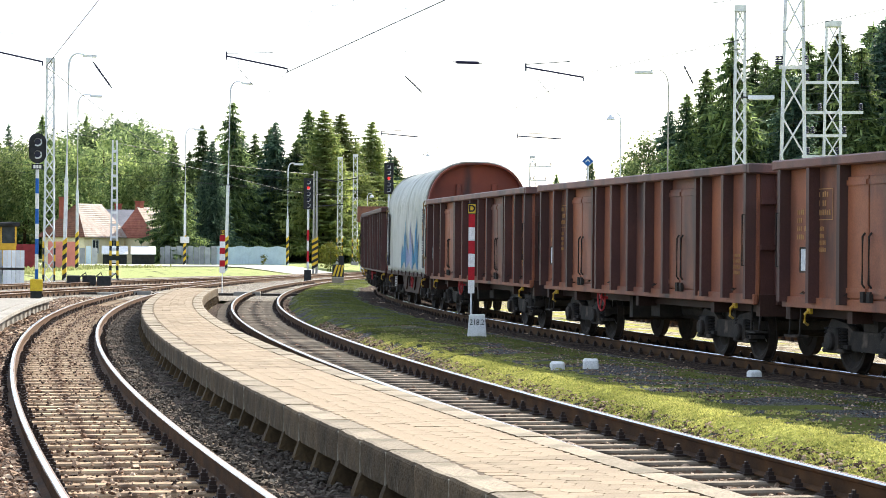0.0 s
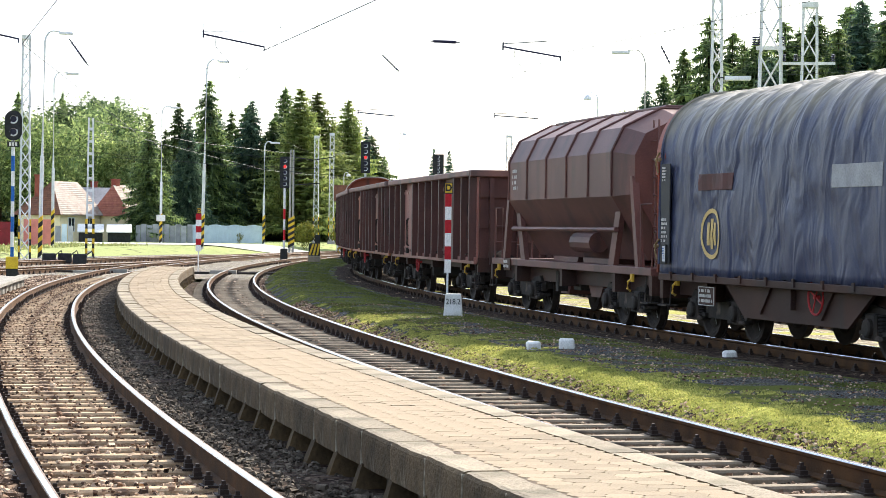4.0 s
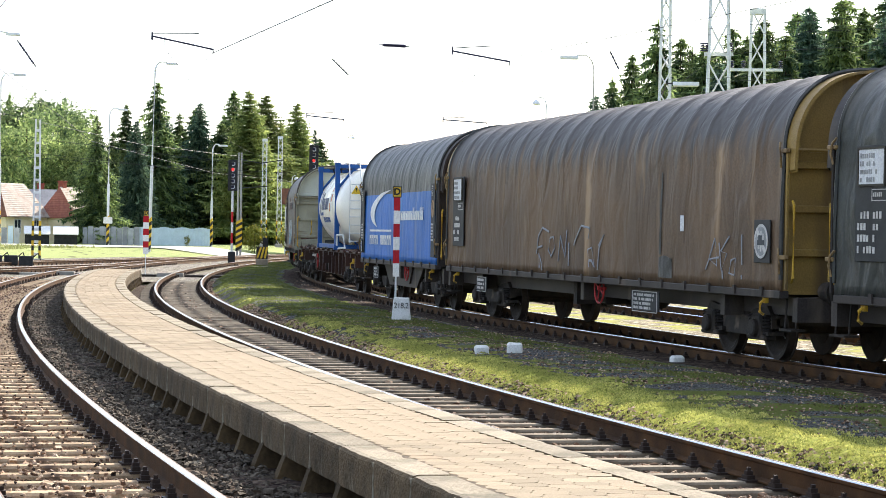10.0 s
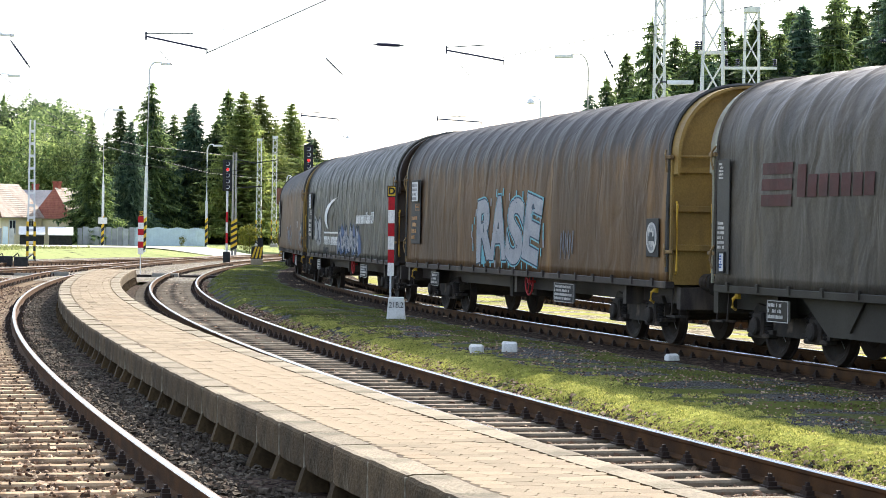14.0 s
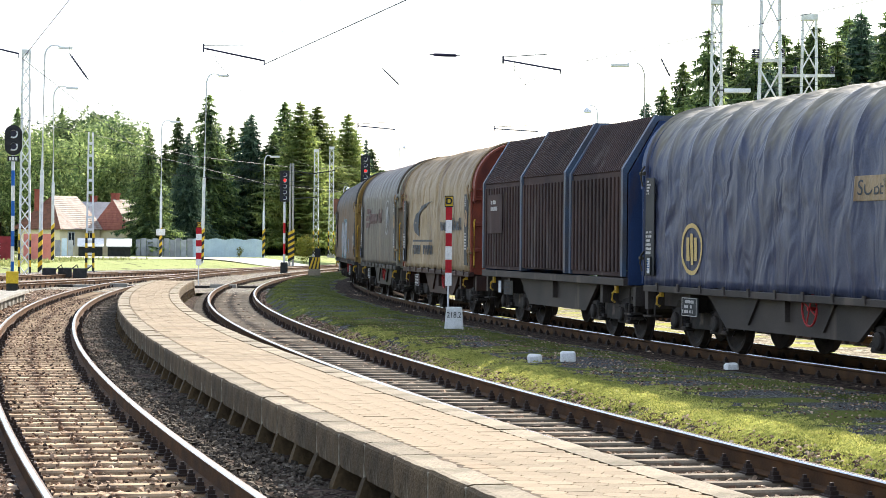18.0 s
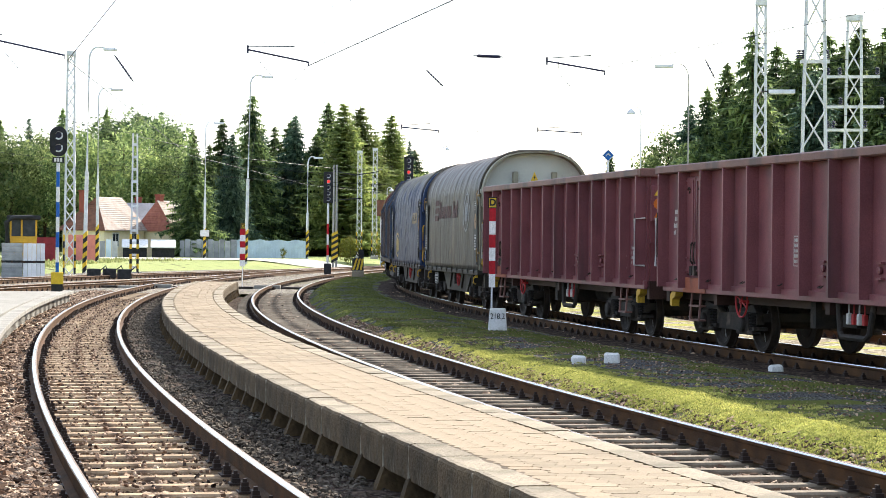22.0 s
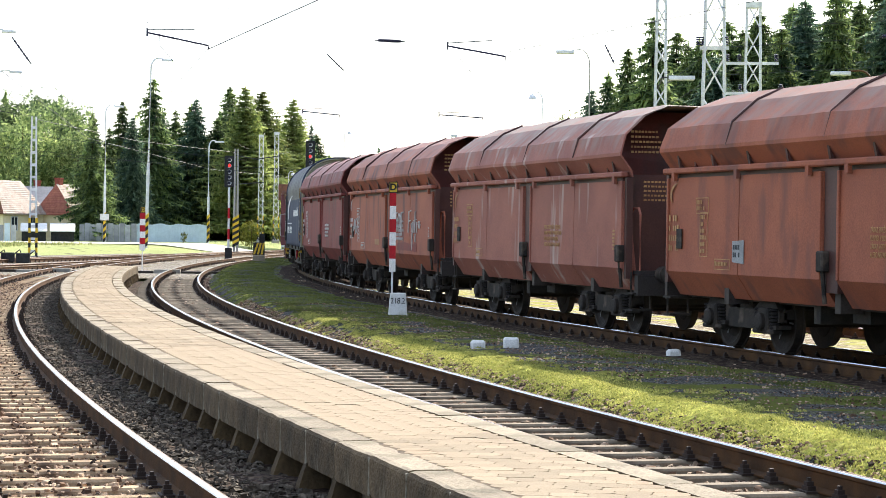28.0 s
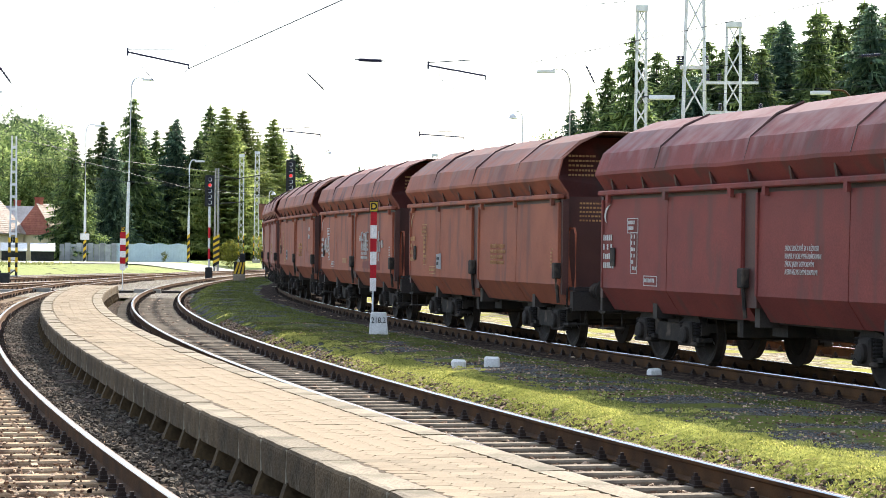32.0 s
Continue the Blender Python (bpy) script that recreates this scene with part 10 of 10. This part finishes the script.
# ---- house, fences, yard ----
M["plaster"] = mat("plaster", (0.92, 0.8, 0.53), (0.84, 0.7, 0.44), 2, 0.9, 0, 0.15)
M["tile_brown"] = mat("tile_brown", (0.24, 0.11, 0.065), (0.16, 0.075, 0.05), 3, 0.85, 0, 0.3, 20, jitter=0.15)
# tiles of the slopes towards the sun, its light put into the colour
M["tile_sunlit"] = mat("tile_sunlit", (0.5, 0.43, 0.37), (0.4, 0.33, 0.28), 2, 0.85, 0, 0.3, 20, (0.3, 0.2, 0.15), 0.4, 1.5)
M["tile_red"] = mat("tile_red", (0.42, 0.17, 0.12), (0.32, 0.12, 0.09), 3, 0.85, 0, 0.3, 20)
M["sheet_grey"] = mat("sheet_grey", (0.4, 0.38, 0.38), (0.3, 0.29, 0.29), 2, 0.7, 0.1, 0.15)
M["brick"] = mat("brick", (0.32, 0.09, 0.06), (0.24, 0.07, 0.05), 4, 0.9, 0, 0.2)
M["pane"] = mat("pane", (0.05, 0.06, 0.07), (0.03, 0.035, 0.04), 3, 0.1, 0, 0.0)
M["fence_blue"] = mat("fence_blue", (0.7, 0.8, 0.86), (0.6, 0.7, 0.76), 2, 0.6, 0.1, 0.1)
M["fence_grey"] = mat("fence_grey", (0.45, 0.45, 0.45), (0.34, 0.34, 0.35), 2, 0.8, 0, 0.2, jitter=0.2)
M["machine"] = mat("machine", (0.744, 0.432, 0.036), (0.6, 0.336, 0.036), 3, 0.5, 0, 0.05)
M["pink"] = mat("pink", (0.75, 0.289, 0.234), (0.63, 0.238, 0.198), 2, 0.8, 0, 0.1)
M["crimson"] = mat("crimson", (0.25, 0.03, 0.04), (0.18, 0.025, 0.03), 3, 0.7, 0, 0.1)
M["slab"] = mat("slab", (0.46, 0.46, 0.44), (0.34, 0.34, 0.33), 3, 0.9, 0, 0.2, jitter=0.18)
# slabs of the sunlit stack, the light put into their colour
M["slab_lit"] = mat("slab_lit", (0.82, 0.82, 0.81), (0.7, 0.7, 0.7), 3, 0.9, 0, 0.2, jitter=0.1)
M["path"] = mat("path", (0.52, 0.5, 0.43), (0.4, 0.39, 0.32), 0.6, 0.95, 0, 0.3)


def hip_house(az, d, turn, lx, ly, eave, ridge, wall, roof, label, hip=1.2, windows=3, chimneys=((0.0, 0.0),), end_roof=None):
    p = bearing(az, d)
    z = ground_z(p.x, p.y)
    hs = thing("house", label, "house", m=facing(p, z) @ Matrix.Rotation(radians(turn), 4, "Z"))
    bm = bmesh.new()
    t = 0.3
    for a in ((-lx, lx, -ly, -ly + t), (-lx, lx, ly - t, ly), (-lx, -lx + t, -ly + t, ly - t), (lx - t, lx, -ly + t, ly - t)):
        box(bm, a[0], a[1], a[2], a[3], -0.3, eave)
    part("wall", bm, M[wall], hs)
    o = 0.35
    A = [(-lx - o, -ly - o, eave - 0.1), (lx + o, -ly - o, eave - 0.1), (lx + o, ly + o, eave - 0.1), (-lx - o, ly + o, eave - 0.1)]
    B = [(-lx + hip, 0, ridge), (lx - hip * 0.2, 0, ridge)]
    for nm, f, mt in (("roof_front", (A[0], A[1], B[1], B[0]), roof), ("roof_back", (A[2], A[3], B[0], B[1]), roof),
                      ("roof_hip", (A[3], A[0], B[0]), end_roof or roof), ("roof_hip", (A[1], A[2], B[1]), end_roof or roof)):
        bm = bmesh.new()
        lo = [bm.verts.new(v) for v in f]
        hi = [bm.verts.new((v[0], v[1], v[2] + 0.1)) for v in f]
        bm.faces.new(lo)
        bm.faces.new(hi)
        for i in range(len(f)):
            bm.faces.new((lo[i], lo[(i + 1) % len(f)], hi[(i + 1) % len(f)], hi[i]))
        rf = part(nm, bm, M[mt], hs)
        if nm != "roof_back" and mt.startswith("tile"):
            for k in range(0, 17):
                s = k / 17
                a, b = Vector(f[0]).lerp(Vector(f[-1]), s), Vector(f[1]).lerp(Vector(f[2] if len(f) == 4 else f[-1]), s)
                bm = bmesh.new()
                tube(bm, [a + Vector((0, 0, 0.1)), b + Vector((0, 0, 0.1))], 0.03, 4)
                part("tile_course", bm, M[mt], rf)
    for cx, cy in chimneys:
        bm = bmesh.new()
        box(bm, cx - 0.28, cx + 0.28, cy - 0.28, cy + 0.28, eave, ridge + 0.55)
        box(bm, cx - 0.34, cx + 0.34, cy - 0.34, cy + 0.34, ridge + 0.55, ridge + 0.68)
        part("chimney", bm, M["brick"], hs, "red brick chimney")
    for k in range(windows):
        x = -lx + (k + 0.6) * 2 * lx / (windows + 0.2)
        bm = bmesh.new()
        for a in ((-0.5, 0.5, 2.1, 2.2), (-0.5, 0.5, 0.85, 0.95), (-0.5, -0.42, 0.95, 2.1), (0.42, 0.5, 0.95, 2.1), (-0.03, 0.03, 0.95, 2.1)):
            box(bm, x + a[0], x + a[1], -ly - 0.06, -ly + 0.02, a[2], a[3])
        wn_ = part("window_frame", bm, M["white"], hs)
        bm = bmesh.new()
        box(bm, x - 0.42, x + 0.42, -ly - 0.03, -ly - 0.005, 0.95, 2.1)
        part("pane", bm, M["pane"], wn_)
    return hs


# slopes towards the sun coloured pale, hips turned from it brown and red
hip_house(-8.25, 205, 52, 3.0, 2.4, 2.45, 5.4, "plaster", "tile_sunlit", "yellow house with tiled hip roof behind the yard", 1.9, 2, ((-1.9, 0.9),), "tile_brown")
hip_house(-7.2, 212, 14, 3.2, 2.4, 2.45, 5.0, "plaster", "sheet_grey", "yellow house wing with grey sheet roof", 0.1, 3, ((-0.6, 0.3),))
hip_house(-6.62, 207, 55, 1.8, 1.9, 2.45, 5.15, "plaster", "tile_sunlit", "yellow house wing with pale tiled roof and red verge", 0.1, 2, ((-1.0, 0.2),), "tile_red")
# white lean-to roofs before the house
for az, w in ((-7.45, 1.15), (-6.72, 1.1)):
    sh = thing("shed", "low shed with white sheet roof before the house", "shed", "low sheds", m=facing(bearing(az, 196), 0.25))
    bm = bmesh.new()
    prism(bm, [(-1.2, 0.88), (0.6, 1.55), (0.6, 1.63), (-1.2, 0.96)], -w, w)
    part("roof", bm, M["white"], sh)
    # black box that stands in for the shaded void below the roof
    bm = bmesh.new()
    box(bm, -w + 0.1, w - 0.1, -0.9, 0.5, -0.2, 0.95)
    part("wall", bm, M["black"], sh, "black box for the shade under the roof")

fc = thing("grey_fence", "grey panel fence with gaps before the spruces", "fence")
for k in range(10):
    a0 = -6.3 + k * 0.148
    m = facing(bearing(a0 + 0.07, 200), 0.2)
    bm = bmesh.new()
    box(bm, -0.21 - 0.03 * (k % 3), 0.21, -0.03, 0.03, -0.1, 1.62 + 0.12 * (k % 2), m, bevel=0.01)
    part("panel", bm, M["fence_grey"], fc)
    bm = bmesh.new()
    box(bm, 0.24, 0.3, -0.04, 0.04, -0.1, 1.7, m)
    part("post", bm, M["fence_grey"], fc)
gf = thing("yard_fence", "short blue-grey panel fence beside the house", "fence")
for k in range(5):
    m = facing(bearing(-8.6 + k * 0.16, 190), 0.2)
    bm = bmesh.new()
    box(bm, -0.24, 0.22, -0.03, 0.03, -0.1, 1.5 + 0.15 * (k % 2), m, bevel=0.01)
    part("panel", bm, M["fence_blue" if k % 2 else "fence_grey"], gf)
fb = thing("blue_fence", "pale blue corrugated sheet fence by the road", "fence")
for k in range(24):
    a0 = -4.85 + k * 0.0765
    m = facing(bearing(a0 + 0.038, 200), 0.3)
    bm = bmesh.new()
    pr = [(-0.14 + 0.28 * i / 8, 0.03 * (i % 2)) for i in range(9)]
    prism(bm, pr + [(x, y - 0.012) for x, y in pr[::-1]], -0.1, 1.62 + 0.06 * math.sin(k), axis="z")
    for v in bm.verts:
        v.co = m @ v.co
    part("sheet", bm, M["fence_blue"], fb)
rf = thing("crimson_fence", "dark red plank fence in the yard", "fence")
for k in range(9):
    m = facing(bearing(-10.12 + k * 0.075, 150), 0.2)
    bm = bmesh.new()
    box(bm, -0.1, 0.1, -0.02, 0.02, -0.1, 1.75, m)
    part("plank", bm, M["crimson"], rf)
bm = bmesh.new()
box(bm, -0.95, 0.95, -0.1, 0.1, -0.2, 1.95, facing(bearing(-8.8, 152), 0.2))
tagged(new("yard_wall", shell("yard_wall", bm, M["pink"])), "short faded pink yard wall", "wall", kind="structure")

# stacked concrete slabs on pallets, the shaded stacks coloured grey, the sunlit one white
for i, (az, dd, tone) in enumerate(((-11.9, 116, "slab"), (-11.32, 115, "slab"), (-10.58, 115, "slab"), (-10.02, 114.4, "slab_lit"), (-12.5, 116, "slab"))):
    for tier in (0, 1):
        sk = thing("slab_stack", "stack of concrete slabs with sunlight in their pale colour" if tone == "slab_lit" else "stack of grey concrete slabs on a pallet", "slab stack", "slab stacks", m=facing(bearing(az, dd), ground_z(*bearing(az, dd)[:2]) + 0.06 + tier * 1.02))
        bm = bmesh.new()
        for x in (-0.5, 0.0, 0.5):
            box(bm, x - 0.05, x + 0.05, -0.5, 0.5, -0.06, 0.06)
        part("pallet", bm, M["bark"], sk)
        for k in range(9):
            bm = bmesh.new()
            z = 0.06 + k * 0.1
            j = 0.012 * math.sin(k * 5 + i)
            if tone == "slab":
                box(bm, -0.53 + j, 0.53 + j, -0.5, 0.5, z, z + 0.092)
                part("slab", bm, M[tone], sk)
        if tone == "slab_lit":
            for k in range(5):
                bm = bmesh.new()
                box(bm, -0.55 + k * 0.22, -0.345 + k * 0.22, -0.5, 0.5, 0.06, 0.94 + 0.01 * (k % 2))
                part("slab", bm, M[tone], sk)

ct = thing("storage_container", "faded red storage container in the yard", "container", m=facing(bearing(-11.6, 140), 0.2))
bm = bmesh.new()
box(bm, -1.6, 1.2, -1.2, 1.2, 0, 3.6, bevel=0.05)
part("shell", bm, M["pink"], ct)
for k in range(9):
    bm = bmesh.new()
    x = -1.5 + k * 0.32
    box(bm, x, x + 0.12, -1.24, -1.2, 0.15, 3.45)
    part("rib", bm, M["pink"], ct)

# yellow road-rail excavator behind the slabs
ex = thing("excavator", "yellow excavator with glazed cab parked behind the slabs", "excavator", m=facing(bearing(-10.3, 128), ground_z(*bearing(-10.3, 128)[:2])))
for nm, a, mt in (("body", (-1.1, 1.1, -0.8, 1.2, 0.8, 1.7), "machine"), ("cab_floor", (-0.75, 0.75, -1.0, 0.8, 1.7, 2.1), "machine"), ("cab_roof", (-0.95, 0.95, -1.15, 0.9, 3.05, 3.3), "black"), ("chassis", (-1.0, 1.0, -1.4, 1.4, 0.35, 0.8), "black")):
    bm = bmesh.new()
    box(bm, *a, bevel=0.05)
    part(nm, bm, M[mt], ex)
for x in (-0.72, -0.1, 0.72):
    bm = bmesh.new()
    box(bm, x - 0.05, x + 0.05, -1.0, -0.92, 1.95, 3.05)
    part("cab_pillar", bm, M["machine"], ex)
bm = bmesh.new()
box(bm, -0.7, 0.7, -0.9, -0.88, 1.95, 3.05)
part("windscreen", bm, M["pane"], ex, "dark reflecting windscreen")
bm = bmesh.new()
tube(bm, [(-0.9, -1.2, 1.4), (-0.95, -1.5, 2.9), (-0.6, -1.5, 3.15), (0.5, -1.4, 3.2)], 0.13, 8)
part("boom", bm, M["black"], ex)
for x in (-1.0, 1.0):
    for y in (-1.0, 1.0):
        bm = bmesh.new()
        lathe(bm, [(0.1, -0.15), (0.42, -0.15), (0.45, 0), (0.42, 0.15), (0.1, 0.15)], 16, Matrix.Translation((x, y, 0.42)))
        part("wheel", bm, M["black"], ex)

# relay hut at the bend
rh = thing("relay_hut", "small white hut with brown flat roof beside the line", "hut", m=facing(bearing(-0.72, 196), 0.0))
bm = bmesh.new()
box(bm, -1.2, 1.6, -1.2, 1.2, -0.3, 4.2, bevel=0.03)
part("wall", bm, M["white"], rh)
bm = bmesh.new()
box(bm, -1.5, 1.8, -1.4, 1.4, 4.2, 5.6, bevel=0.04)
part("roof", bm, M["tile_brown"], rh)

# road, striped box, duct and point machines
cols = []
for i in range(40):
    az = -15 + 14.2 * i / 39
    cols.append([bearing(az, d, ground_z(*bearing(az, d)[:2]) + 0.07) for d in (174 - 6 * math.sin(i * .1), 178, 183, 187)])
tagged(loft("road", cols, M["path"]), "pale dusty yard road before the fences", "road", kind="structure")
bs_ = thing("buffer_block", "concrete block with yellow-striped warning board beside the track", "warning block", m=facing(Vector((-3.3, 114.5, 0)), -0.2))
bm = bmesh.new()
box(bm, -0.32, 0.32, -0.25, 0.25, 0, 0.55, bevel=0.03)
part("block", bm, M["concrete"], bs_)
bm = bmesh.new()
box(bm, -0.3, 0.3, -0.08, 0.02, 0.55, 1.2)
box(bm, 0.02, 0.3, -0.08, 0.02, 1.2, 1.65)
bd_ = part("board", bm, M["black"], bs_)
for k in range(3):
    bm = bmesh.new()
    prism(bm, [(-0.3 + k * 0.2, 0.58), (-0.2 + k * 0.2, 0.58), (0.0 + k * 0.15, 1.18), (-0.1 + k * 0.15, 1.18)], -0.09, -0.081, axis="y")
    part("stripe", bm, M["yellow"], bd_)
cd = thing("cable_duct", "low concrete cable duct laid across the tracks", "cable duct")
for k in range(11):
    r = R2 - 4.2 + k * 1.15
    p, p2 = on12(-3.0, r), on12(-3.0, r + 1.13)
    m = Matrix.Translation((p.x, p.y, -0.1)) @ Matrix.Rotation(math.atan2(p2.y - p.y, p2.x - p.x), 4, "Z")
    bm = bmesh.new()
    box(bm, 0, 1.12, -0.22, 0.22, -0.12, 0.0 + (0.07 if k in (4, 8) else 0), m, bevel=0.01)
    part("cover_slab", bm, M["concrete_pale" if k in (4, 8, 9) else "steel_dark"], cd)
for az, dd in ((-8.5, 113), (-8.1, 114), (-7.72, 112)):
    pm = thing("point_machine", "black point machine with lever beside the turnout", "point machine", "point machines", m=facing(bearing(az, dd), -0.15))
    bm = bmesh.new()
    box(bm, -0.35, 0.35, -0.25, 0.25, 0, 0.5, bevel=0.04)
    part("case", bm, M["black"], pm)
    bm = bmesh.new()
    tube(bm, [(0.3, -0.1, 0.4), (0.6, -0.1, 0.65), (0.72, -0.1, 0.3)], 0.04, 6)
    part("lever", bm, M["black"], pm)


# ---- motion ----
SPEED = [(0, 11.033), (4, 11.018), (8, 10.697), (12, 10.62), (16, 10.071), (20, 10.31), (24, 10.073), (28, 10.416), (32, 10.208)]


def gone(t):
    """Metres that the train has gone at t."""
    d = 0.0
    for (a, va), (b, vb) in zip(SPEED, SPEED[1:]):
        if t <= a:
            break
        e = min(t, b)
        ve = va + (vb - va) * (e - a) / (b - a)
        d += (va + ve) / 2 * (e - a)
    return d


def wagon_pose(u, t):
    s = u + gone(t)
    a = s / R3
    p = on3(s, 0, Z3)
    return Matrix.Translation(p) @ Matrix.Rotation(math.pi / 2 - a, 4, "Z")


def motions():
    for wagon, u in TRAIN:
        walk(wagon, [(t, wagon_pose(u, t)) for t in range(33)])
    step = 1 / 30
    for lead in WHEELSETS:
        home = lead[0].matrix_basis.translation.copy()
        rows = []
        for i in range(961):
            t = i * step
            rows.append((t, Matrix.Translation(home) @ Matrix.Rotation(gone(t) / 0.46, 4, "Y")))
        walk(lead[0], rows)
        keys = lead[0].animation_data
        for ob in lead[1:]:
            ob.rotation_mode = "QUATERNION"
            ob.animation_data_create()
            ob.animation_data.action = keys.action
            ob.animation_data.action_slot = keys.action_slot


motions()
